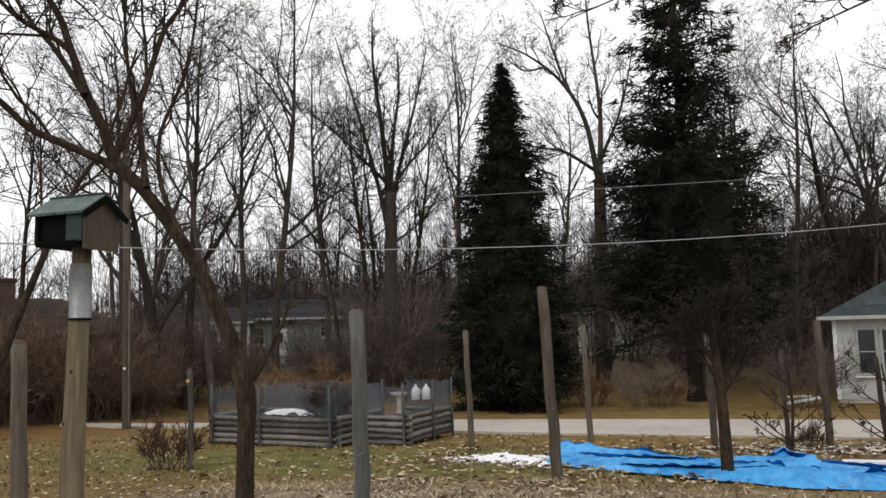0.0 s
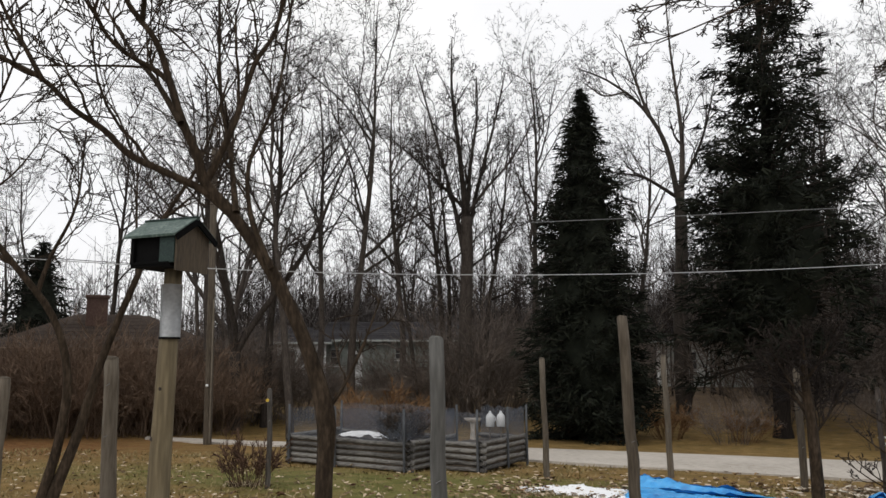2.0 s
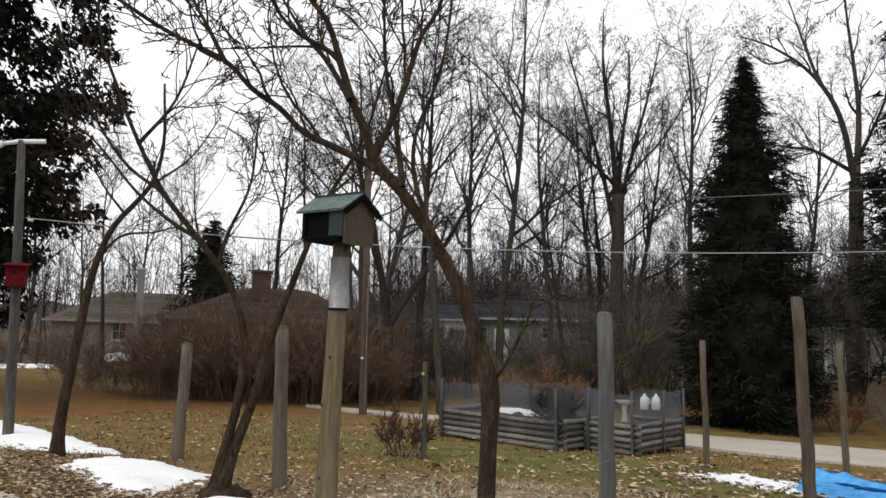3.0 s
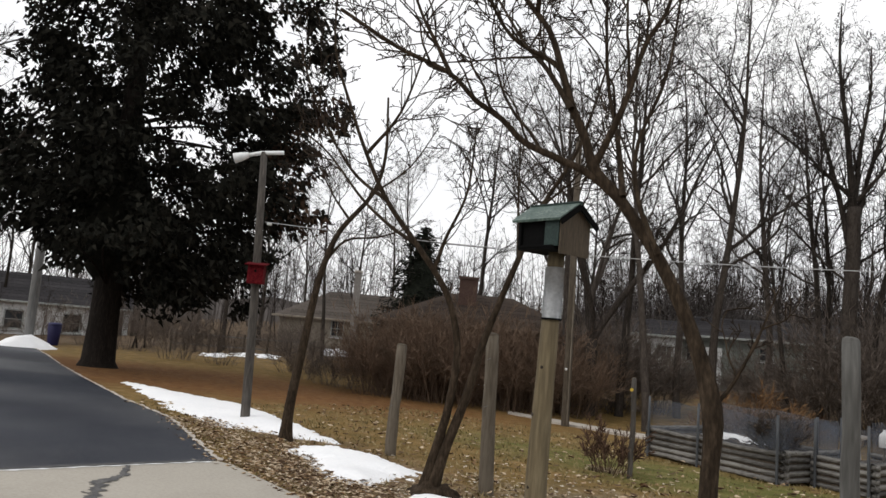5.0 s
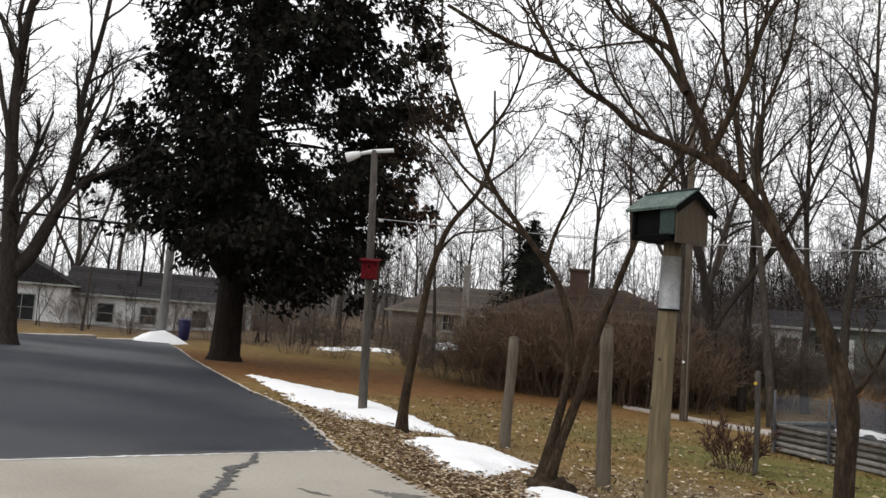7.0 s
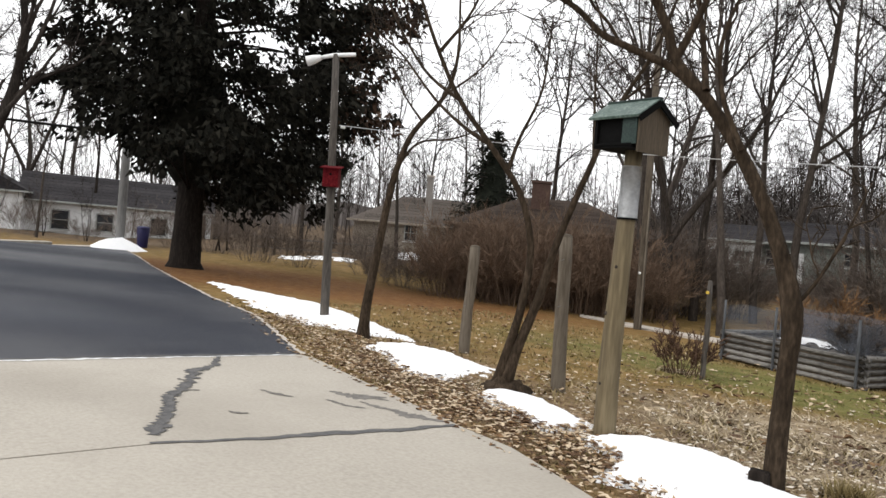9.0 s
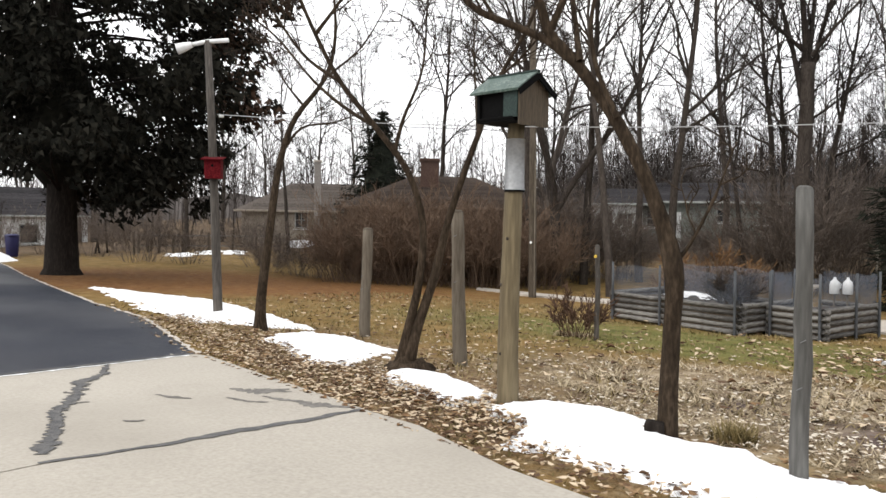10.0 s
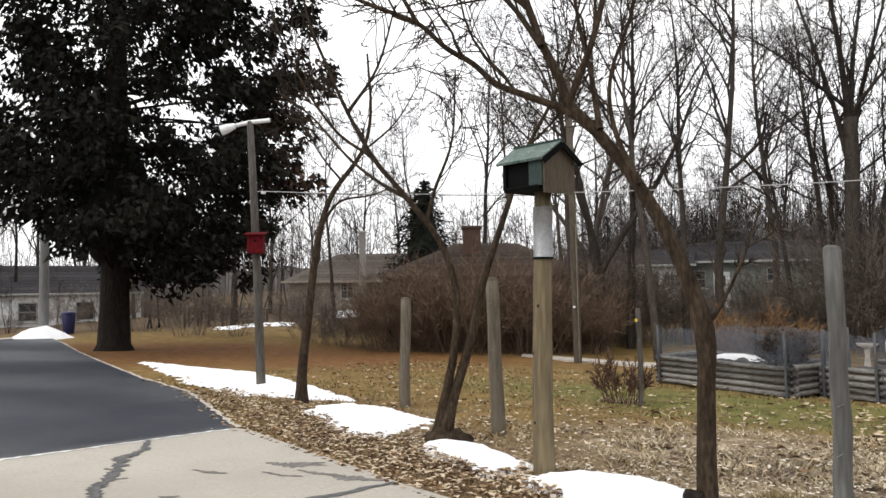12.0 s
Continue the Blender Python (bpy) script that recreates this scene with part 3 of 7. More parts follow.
def drift(name, poly, mat, rise, soft, step, seed, label, category, rag=0.10, lump=0.35, group=""):
    xs, ys = [p[0] for p in poly], [p[1] for p in poly]
    nx, ny = int((max(xs) - min(xs) + 0.6) / step) + 2, int((max(ys) - min(ys) + 0.6) / step) + 2
    idx, verts, faces = {}, [], []
    for j in range(ny):
        for i in range(nx):
            x, y = min(xs) - 0.3 + i * step, min(ys) - 0.3 + j * step
            d = inside_distance(poly, x, y) + rag * (noise.noise((x * 2.5, y * 2.5, seed)) + 0.6 * noise.noise((x * 8, y * 8, seed)) + 0.6 * noise.noise((x * 21, y * 21, seed)))
            if d < -0.10 - step:
                continue
            if d > 0:
                h = rise * (1 - math.exp(-d / soft)) * (1 + lump * noise.noise((x * 2.2, y * 2.2, seed + 4.0)))
            else:
                h = d * 0.5
            idx[i, j] = len(verts)
            verts.append((x, y, height(x, y) - 0.01 + h))
    for (i, j), a in idx.items():
        if (i + 1, j) in idx and (i, j + 1) in idx and (i + 1, j + 1) in idx:
            faces.append((a, idx[i + 1, j], idx[i + 1, j + 1], idx[i, j + 1]))
    return tagged(put(name, mesh_from(name, verts, faces), mat), label, category, group)


SNOWLABEL = "patch of old melting snow beside the drive"
drift("snow_patch", [(-15.6, 10.2), (-13.0, 9.95), (-11.2, 10.0), (-9.3, 9.2), (-7.2, 8.2), (-7.9, 7.85), (-8.7, 7.55), (-10.7, 8.05), (-13.0, 9.0)], SNOW, 0.10, 0.25, 0.09, 1.0, SNOWLABEL + " round the light pole", "snow", 0.16, group="snow patches")
drift("snow_patch", [(-6.7, 6.95), (-6.75, 7.65), (-5.9, 7.6), (-4.95, 7.3), (-4.55, 6.05), (-5.05, 5.95), (-5.9, 6.5)], SNOW, 0.09, 0.2, 0.05, 2.0, SNOWLABEL, "snow", 0.15, 0.5, group="snow patches")
drift("snow_patch", [(-4.1, 6.3), (-3.5, 6.22), (-2.7, 5.75), (-2.78, 5.22), (-3.5, 5.55), (-4.0, 5.9)], SNOW, 0.08, 0.15, 0.045, 3.0, SNOWLABEL + " near the feeder post", "snow", 0.07, group="snow patches")
drift("snow_patch", [(-2.5, 5.25), (-2.26, 5.65), (-2.0, 5.75), (-1.55, 5.8), (-1.25, 5.55), (-1.2, 5.22), (-0.6, 5.15), (0.4, 4.7), (0.2, 4.2), (-0.6, 4.15), (-1.3, 4.3), (-1.62, 4.5), (-1.85, 4.42), (-1.95, 4.9)], SNOW, 0.10, 0.15, 0.04, 4.0, "melting snow at the foot of the leaning tree", "snow", 0.11, 0.5, group="snow patches")
drift("snow_mound", [(-29.15 + 1.05 * math.cos(k * 0.7) - 0.3 * math.sin(k * 0.7), 14.3 + 1.3 * math.sin(k * 0.7)) for k in range(9)], SNOW, 1.25, 2.0, 0.12, 3.0, "ploughed heap of snow at the end of the drive", "snow", 0.12, 0.05)
drift("snow_patch", [(-0.2, 11.3), (0.35, 11.9), (1.2, 11.4), (1.3, 10.7), (0.9, 10.5), (0.3, 10.8)], SNOW, 0.028, 0.2, 0.045, 7.0, "thin broken skin of snow beside the tarp", "snow", 0.5, group="snow patches")
for a0, a1, near, rise, seed in ((-53.2, -51.6, 36.0, 0.10, 8.0), (-51.3, -49.9, 36.6, 0.09, 8.5), (-49.4, -48.2, 36.2, 0.10, 8.8)):
    ring = [(0.6 + d * math.sin(radians(a)), 0.1 + d * math.cos(radians(a))) for a, d in ((a0, near), ((a0 + a1) / 2, near - 0.35), (a1, near), (a1, near + 1.3), (a0, near + 1.5))]
    drift("snow_patch", ring, SNOW, rise, 0.3, 0.09, seed, "thin broken strip of snow along the far fence", "snow", 0.3, group="snow patches")
for a0, a1, rise, seed in ((-44.9, -43.1, 0.3, 9.0), (-42.8, -41.5, 0.28, 9.4)):
    ring = [(0.6 + d * math.sin(radians(a)), 0.1 + d * math.cos(radians(a))) for a, d in ((a0, 39.8), ((a0 + a1) / 2, 39.6), (a1, 39.8), (a1, 41.6), (a0, 41.8))]
    drift("snow_patch", ring, SNOW, rise, 0.35, 0.1, seed, "heap of snow shovelled up before the tan house", "snow", 0.25, group="snow patches")


TARP_EDGE = [(1.3, 12.0), (2.0, 11.5), (2.7, 10.8), (3.6, 10.25), (4.6, 9.95), (5.6, 9.6), (7.6, 9.0), (7.4, 8.2), (5.6, 7.9), (4.3, 8.3), (3.6, 8.5), (3.0, 9.0), (2.0, 9.9), (1.1, 10.6)]


def tarp_lift(x, y):
    """How high the crumpled sheet stands over the grass, and how far inside its edge."""
    d = inside_distance(TARP_EDGE, x, y) + 0.14 * noise.noise((x * 1.8, y * 1.8, 3.0))
    u, v = x * 0.87 - y * 0.49, x * 0.49 + y * 0.87
    h = 0.035
    for q, (wide, amp, bend) in enumerate(((1.5, 0.06, 0.9), (2.9, 0.055, 0.8), (5.4, 0.04, 0.7), (9.0, 0.018, 0.6))):
        s = v * wide + bend * noise.noise((u * 0.4, v * 0.3, 3.0 + q)) * 2.0 + q * 0.37
        f = s - math.floor(s)
        strength = min(1.3, max(0.05, 0.7 + 1.6 * noise.noise((u * 0.5 + 7 * q, v * 0.7, 11.0 + q))))
        h += amp * strength * ((f / 0.15) ** 0.7 if f < 0.15 else max(0.0, 1 - (f - 0.15) / 0.6) ** 1.8)
    h += 0.010 * noise.noise((u * 9, v * 9, 2))
    for bx, by, br, bh in ((1.5, 11.35, 0.3, 0.10), (4.0, 9.85, 0.3, 0.10)):
        h += bh * math.exp(-((x - bx) ** 2 + (y - by) ** 2) / br ** 2) * (0.3 + 1.4 * abs(noise.noise((x * 4.5, y * 4.5, 6.0))))
    return h * min(1.0, max(0.0, d) / 0.10) - 0.012, d


def make_tarp():
    idx, verts, faces = {}, [], []
    for j in range(150):
        for i in range(200):
            x, y = 0.85 + i * 0.035, 7.7 + j * 0.03
            h, d = tarp_lift(x, y)
            if d < -0.06:
                continue
            idx[i, j] = len(verts)
            verts.append((x, y, height(x, y) + max(-0.03 if d < 0.05 else 0.03, h)))
    for (i, j), a in idx.items():
        if (i + 1, j) in idx and (i, j + 1) in idx and (i + 1, j + 1) in idx:
            faces.append((a, idx[i + 1, j], idx[i + 1, j + 1], idx[i, j + 1]))
    ob = root("tarp", 0, 0, 0, 0, "crumpled bright blue plastic tarp spread on the grass", "tarp")
    put("sheet", mesh_from("sheet", verts, faces), TARP, ob)
    # loose folds that stand open towards the drive
    folds = [((1.35, 11.60), (2.19, 11.25), (2.84, 10.75), 0.07), ((1.75, 10.75), (2.4, 10.45), (3.04, 10.1), 0.06), ((2.3, 10.75), (2.9, 10.35), (3.45, 10.05), 0.045), ((3.3, 9.9), (3.7, 9.45), (3.85, 8.95), 0.08), ((4.1, 8.97), (4.5, 8.95), (5.2, 8.75), 0.05), ((3.75, 10.0), (4.05, 9.7), (4.05, 9.3), 0.08), ((3.0, 9.75), (3.6, 9.3), (4.3, 9.2), 0.05), ((4.2, 9.5), (4.9, 9.3), (5.7, 9.0), 0.055), ((1.5, 11.2), (1.9, 11.0), (2.3, 10.65), 0.05), ((2.0, 10.1), (2.6, 9.6), (3.1, 9.35), 0.05)]
    for k, (a, b, c, lip) in enumerate(folds):
        line = smooth_line([(*a, 0), (*b, 0), (*c, 0)], 9)
        n, rows = len(line), 6
        vs, fs = [], []
        for i, p in enumerate(line):
            t = (line[min(i + 1, n - 1)] - line[max(i - 1, 0)]).normalized()
            back = Vector((-t.y, t.x, 0))
            if back.y < 0:
                back = -back
            w = math.sin(math.pi * (i + 0.3) / (n - 0.4)) ** 0.6
            wob = 0.05 * noise.noise((i * 0.5, k * 3.0, 1.0))
            for r in range(rows):
                s = r / (rows - 1)
                q = p + back * (wob + (s - 0.25) * 0.34 * (0.4 + 0.6 * w))
                z = height(q.x, q.y) + max(0.03, tarp_lift(q.x, q.y)[0]) + 0.004 + lip * w * (1 - s) ** 1.5 * (1 + 0.5 * noise.noise((i * 0.7, r, k * 5.0))) - (0.02 if s == 1 else 0.0)
                vs.append((q.x, q.y, z))
        for i in range(n - 1):
            for r in range(rows - 1):
                o = i * rows + r
                fs.append((o, o + rows, o + rows + 1, o + 1))
        put("fold", mesh_from("fold", vs, fs), TARP, ob)
    return ob


make_tarp()
board = root("board", 4.95, 10.03, height(4.95, 10.03), -10, "short pale weathered board lying along the edge of the tarp", "board")
part("plank", box(0.58, 0.12, 0.05, (0, 0, 0.035), 0.006), WHITE, board)


# ---- feeder on its post ----
def make_feeder():
    px, py = -2.47, 5.53
    gz = height(px, py)
    post = tagged(put("feeder_post", tubes("feeder_post", [([(0, 0, -0.06), (-0.01, 0.0, 0.5), (0.01, -0.01, 1.2), (0.045, -0.03, 2.24)], [0.088, 0.084, 0.075, 0.066], 14)]), WOOD_TREATED, None, pose(px, py, gz)), "stout greenish treated wooden post carrying a bird feeder", "post")
    for a, z in ((-2.2, 0.95), (-1.4, 1.32), (-2.0, 0.4)):
        knot = bmesh.new()
        bmesh.ops.create_uvsphere(knot, u_segments=8, v_segments=5, radius=0.016, matrix=Matrix.Translation((0.078 * math.cos(a), 0.078 * math.sin(a), z)))
        part("knot", knot, BARK, post)
    bm = bmesh.new()
    seg, prof = 28, []
    for k in range(seg):
        a = 2 * math.pi * k / seg
        prof.append((0.0765 * math.cos(a), 0.0765 * math.sin(a)))
    rings = []
    for z in (1.705, 1.71, 1.9, 2.105):
        r = 1.05 if z == 1.705 else 1.0
        rings.append([bm.verts.new((x * r + 0.036, y * r - 0.024, z)) for x, y in prof])
    for a, b in zip(rings, rings[1:]):
        for k in range(seg):
            bm.faces.new((a[k], a[(k + 1) % seg], b[(k + 1) % seg], b[k]))
    bmesh.ops.solidify(bm, geom=list(bm.faces), thickness=0.002)
    part("flashing", bm, ALUMINIUM, post, "dull aluminium sheet wrapped round the post", True)
    put("flashing_lip", tubes("flashing_lip", [([(0.036, -0.024, 1.690), (0.036, -0.024, 1.706)], [0.079, 0.080], 24)]), BLACK, post, None, "dark bottom lip of the sheet")
    feeder = root("bird_feeder", px - 0.003, py - 0.055, gz + 2.22, 167.0, "dark green covered bird feeder with a bare wood gable", "bird feeder")
    # local x runs along the ridge, y across it
    L, W, H, R = 0.385, 0.34, 0.235, 0.115
    part("floor", box(L, W, 0.02, (0, 0, 0.012), 0.004), BLACK, feeder)
    for sx in (-1, 1):
        bm = bmesh.new()
        x0 = sx * L / 2 - (0.05 if sx < 0 else 0.0)
        low = -0.03 if sx < 0 else 0.022
        pts = [(-W / 2, low), (W / 2, low), (W / 2, H), (0, H + R), (-W / 2, H)]
        a = [bm.verts.new((x0 - 0.009, y, z)) for y, z in pts]
        b = [bm.verts.new((x0 + 0.009, y, z)) for y, z in pts]
        bm.faces.new(a), bm.faces.new(b[::-1])
        for k in range(5):
            bm.faces.new((a[k], b[k], b[(k + 1) % 5], a[(k + 1) % 5]))
        bmesh.ops.recalc_face_normals(bm, faces=bm.faces)
        part("gable", bm, WOOD_PANEL, feeder, "bare brown wooden gable end")
    for sy in (-1, 1):
        # Flat black sheet gives the open side its deep shade.
        part("dark_side", box(L - 0.10, 0.008, H - 0.03, (0.04, sy * (W / 2 - 0.02), H / 2 + 0.01)), BLACK, feeder, "black sheet standing in for the shaded open side")
        part("sill", box(L, 0.02, 0.02, (0, sy * W / 2, 0.03), 0.004), BLACK, feeder)
        part("corner_panel", box(0.14, 0.02, H - 0.03, (-L / 2 + 0.03, sy * (W / 2), H / 2 + 0.012), 0.003), GREEN_PAINT, feeder, "dark green corner board")
        part("corner_post", box(0.03, 0.022, H - 0.03, (L / 2 - 0.02, sy * (W / 2), H / 2 + 0.012), 0.003), BLACK, feeder)
        slope = math.atan2(R, W / 2)
        run = math.hypot(R, W / 2) + 0.06
        m = pose(0, 0, 0, math.degrees(-sy * slope))
        base = Vector((0, sy * (run / 2) * math.cos(slope), H + R - (run / 2) * math.sin(slope) + 0.02))
        roof = part("roof_panel", box(L + 0.12, run, 0.014, base - Vector((0.03, 0, 0)), 0.003, None, m), GREEN_ROOF, feeder, "faded green sheet roof")
        for k in range(4):
            t = (k + 0.5) / 4
            c = Vector((-0.03, sy * run * t * math.cos(slope), H + R - run * t * math.sin(slope) + 0.034))
            part("roof_strip", box(L + 0.125, run / 4 + 0.012, 0.008, c, 0.002, None, m @ pose(0, 0, 0, sy * -2.5)), GREEN_ROOF, roof)
    for sy in (-1, 1):
        slope = math.atan2(R, W / 2)
        run = math.hypot(R, W / 2) + 0.06
        c = Vector((-L / 2 - 0.095, sy * (run / 2) * math.cos(slope), H + R - (run / 2) * math.sin(slope)))
        part("barge_board", box(0.012, run, 0.045, c, 0.002, None, pose(0, 0, 0, math.degrees(-sy * slope))), BLACK, feeder, "dark board under the roof edge")
    part("ridge_cap", box(L + 0.13, 0.045, 0.018, (-0.03, 0, H + R + 0.036), 0.006), GREEN_PAINT, feeder)


make_feeder()


# ---- rotten stub beside the leaning tree ----
stub = root("wood_block", -1.11, 5.03, height(-1.11, 5.03), 12, "dark brown rotten wood block leaning against the trunk", "wood block")
sb = box(0.12, 0.12, 0.18, (0, 0, 0.06), 0.012)
bmesh.ops.subdivide_edges(sb, edges=list(sb.edges), cuts=2, use_grid_fill=True)
for v in sb.verts:
    v.co += Vector((0.012, 0.012, 0.02)) * noise.noise(v.co * 14)
part("block", sb, CEDAR_BARK, stub)


# ---- light pole ----
def make_light_pole():
    px, py = -9.1, 8.2
    gz = height(px, py)
    pole = tagged(put("light_pole", tubes("light_pole", [([(0, 0, -0.06), (-0.04, -0.03, 1.5), (-0.10, -0.06, 3.0), (-0.16, -0.09, 4.28)], [0.075, 0.068, 0.062, 0.055], 12)]), POLE_WOOD, None, pose(px, py, gz)), "slim grey wooden pole carrying a white yard light", "light pole")
    arm = put("lamp_arm", tubes("lamp_arm", [([(0.09, 0.11, 4.30), (-0.18, -0.12, 4.26), (-0.36, -0.27, 4.20)], [0.035, 0.035, 0.03], 8)]), WHITE, pole)
    put("lamp_head", tubes("lamp_head", [([(-0.33, -0.25, 4.21), (-0.42, -0.33, 4.165), (-0.50, -0.395, 4.13)], [0.045, 0.075, 0.085], 12)]), WHITE, arm, None, "white flood lamp head")
    put("insulator", tubes("insulator", [([(0.0, 0.0, 3.12), (0.04, 0.06, 3.12)], [0.02, 0.025], 8)]), WHITE, pole)
    nest = root("nest_box", px + 0.02, py - 0.115, gz + 2.14, 38, "bright red wooden nest box fixed to the pole", "nest box")
    part("body", box(0.25, 0.2, 0.29, (0, 0, 0.145), 0.01), RED, nest)
    part("roof", box(0.33, 0.28, 0.02, (0, -0.02, 0.315), 0.005, None, pose(0, 0, 0, 10)), RED, nest)
    # Black disc paints the shade inside the entrance hole.
    hole = bmesh.new()
    bmesh.ops.create_cone(hole, cap_ends=True, segments=14, radius1=0.02, radius2=0.02, depth=0.01, matrix=Matrix.Translation((0, -0.1025, 0.2)) @ pose(0, 0, 0, 90))
    part("hole", hole, BLACK, nest)


make_light_pole()


# ---- fence posts ----
def fence_post(x, y, top, r, seed, lean=(0, 0), mat=None, label="weathered grey wooden fence post standing in the grass"):
    rng = random.Random(seed)
    gz = height(x, y)
    H = top - gz
    n = 7
    pts = [(lean[0] * H * i / n + rng.gauss(0, 0.006), lean[1] * H * i / n + rng.gauss(0, 0.006), -0.06 + (H + 0.06) * i / n) for i in range(n + 1)]
    rad = [r * (1.06 - 0.12 * i / n) * rng.uniform(0.96, 1.04) for i in range(n + 1)]
    ob = tagged(put("fence_post", tubes("fence_post", [(pts, rad, 11)]), mat or WOOD_POST, None, pose(x, y, gz)), label, "post", "fence posts")
    px, py, pz = pts[-1]
    cap = tubes("cap", [([(px, py, pz - 0.01), (px, py, pz + 0.012), (px + 0.001, py, pz + 0.024)], [rad[-1] * 1.01, rad[-1] * 0.93, rad[-1] * 0.55], 11)])
    put("worn_top", cap, mat or WOOD_POST, ob)
    for k in range(2):
        z = H * rng.uniform(0.3, 0.9)
        i = min(n - 1, int(z / H * n))
        put("staple", tubes("staple", [([(pts[i][0] - rad[i] * 0.3, pts[i][1] - rad[i], z), (pts[i][0] + rad[i] * 0.3, pts[i][1] - rad[i], z + 0.02)], [0.003, 0.003], 4)]), CABLE_DARK, ob)
    return ob


fence_post(-6.12, 8.17, 1.06, 0.072, 1, (0.035, 0))
fence_post(-3.93, 7.12, 1.30, 0.075, 2, (-0.03, 0))
fence_post(-0.2, 4.76, 1.42, 0.048, 3, (-0.012, 0), POST_GREEN, label="tall slim grey-green fence post near the drive")
fence_post(0.0, 12.7, 1.30, 0.047, 4, (-0.03, 0))
fence_post(-3.73, 10.5, 0.86, 0.036, 5, (-0.01, 0), POLE_WOOD, label="thin dark fence stake with a yellow reflector")
fence_post(1.18, 9.3, 1.78, 0.064, 6, (-0.04, 0))
fence_post(1.96, 13.4, 1.35, 0.048, 7, (-0.03, 0))
fence_post(3.7, 12.3, 1.15, 0.052, 8, (-0.01, 0))
fence_post(5.35, 12.2, 1.3, 0.055, 9, (-0.04, 0))
fence_post(4.6, 11.75, 0.9, 0.035, 10, (-0.02, 0.0), BARK, "thin dark steel stake in the leaf litter")
fence_post(6.25, 12.4, 0.75, 0.04, 11, (-0.06, 0.0), BARK, "thin dark stake in the leaf litter")
refl = root("reflector", -3.73 - 0.012, 10.42, 0.72, 0, "small yellow reflector disc on a fence post", "reflector")
rb = bmesh.new()
bmesh.ops.create_cone(rb, cap_ends=True, segments=14, radius1=0.024, radius2=0.021, depth=0.014, matrix=pose(0, -0.01, 0, 90))
part("disc", rb, material("yellow_plastic", [(0.45, 0.30, 0.03), (0.6, 0.42, 0.05)], 6, 0.4, 0.0), refl)


# ---- log-walled raised beds ----
def log_wall(parent, a, b, courses, z0, seed, dia=0.105, over=0.06):
    rng = random.Random(seed)
    A, B = Vector(a), Vector(b)
    L = (B - A).length
    ang = math.degrees(math.atan2((B - A).y, (B - A).x))
    for c in range(courses):
        pts, rad = [], []
        for i in range(7):
            t = i / 6
            pts.append((-over + (L + 2 * over) * t, rng.gauss(0, 0.006), rng.gauss(0, 0.005)))
            rad.append(dia * 0.41 * rng.uniform(0.90, 1.06))
        me = tubes("log", [(pts, rad, 9), (pts[::-1][:2], [rad[-1] * 0.99, rad[-1] * 0.99], 9)])
        put("log", me, WOOD_LOG, parent, pose(A.x, A.y, z0 + dia * (c + 0.5), 0, 0, ang))
    # Added soil-coloured sheet that keeps the gaps between logs as dark as shade.
    gap_sheet = part("gap_sheet", box(L, 0.012, dia * courses - 0.05, (L / 2, 0.0, dia * courses / 2)), SOIL, parent, "dark sheet added behind the logs for the shade in their gaps")
    gap_sheet.matrix_basis = pose(A.x, A.y, z0, 0, 0, ang)


def garden_bed(name, corner, u, v, wide, deep, z, seed, label, left_wall=True):
    ob = root(name, 0, 0, 0, 0, label, "garden bed", "garden beds")
    c = Vector((*corner, 0))
    U, V = Vector((*u, 0)), Vector((*v, 0))
    p = [c - U * wide, c, c + V * deep, c + V * deep - U * wide]
    log_wall(ob, p[0], p[1], 5, z, seed)
    log_wall(ob, p[1], p[2], 5, z + 0.03, seed + 1)
    log_wall(ob, p[3], p[2], 5, z, seed + 2)
    if left_wall:
        log_wall(ob, p[0], p[3], 5, z + 0.03, seed + 3)
    bm = bmesh.new()
    vs = [bm.verts.new((q.x, q.y, z + 0.40)) for q in p]
    bm.faces.new(vs)
    bmesh.ops.subdivide_edges(bm, edges=list(bm.edges), cuts=14, use_grid_fill=True)
    for w in bm.verts:
        w.co.z += 0.06 * noise.noise(w.co * 2.5) + 0.03 * noise.noise(w.co * 8)
    bmesh.ops.recalc_face_normals(bm, faces=bm.faces)
    part("soil", bm, SOIL, ob, "dark soil filling", True)
    stakes = [p[0].lerp(p[1], t) for t in ((0.02, 0.42, 0.97) if wide > 2 else (0.05, 0.95))] + [p[1].lerp(p[2], t) for t in (0.5, 0.98)]
    if wide > 2:
        stakes.append(p[0].lerp(p[3], 0.98))
    for i, s in enumerate(stakes):
        out = Vector((-0.03, -0.08, 0)) if i < (3 if wide > 2 else 2) else Vector((0.07, -0.02, 0))
        q = s + out
        put("stake", tubes("stake", [([(q.x, q.y, z - 0.05), (q.x - 0.01, q.y, z + 0.6), (q.x - 0.015, q.y, z + 1.08)], [0.024, 0.023, 0.021], 7)]), GALVANISED, ob, None, "dull blue-grey stake")
    for a, b in ((p[0], p[1]), (p[1], p[2]), (p[3], p[2])):
        n = 12
        verts, faces = [], []
        for i in range(n + 1):
            q = a.lerp(b, i / n)
            sag = 0.05 * noise.noise((i * 0.8, seed, 0.5))
            for k, h in enumerate((0.5, 0.78, 1.02)):
                verts.append((q.x + 0.02 * noise.noise((i, k, seed)), q.y - 0.015 + 0.02 * noise.noise((i, k, seed + 9)), z + h + (sag if k == 2 else 0)))
        for i in range(n):
            for k in range(2):
                faces.append((3 * i + k, 3 * i + 3 + k, 3 * i + 4 + k, 3 * i + 1 + k))
        put("wire_screen", mesh_from("wire_screen", verts, faces), SCREEN, ob, None, "sagging blue-grey wire screen")
    return p


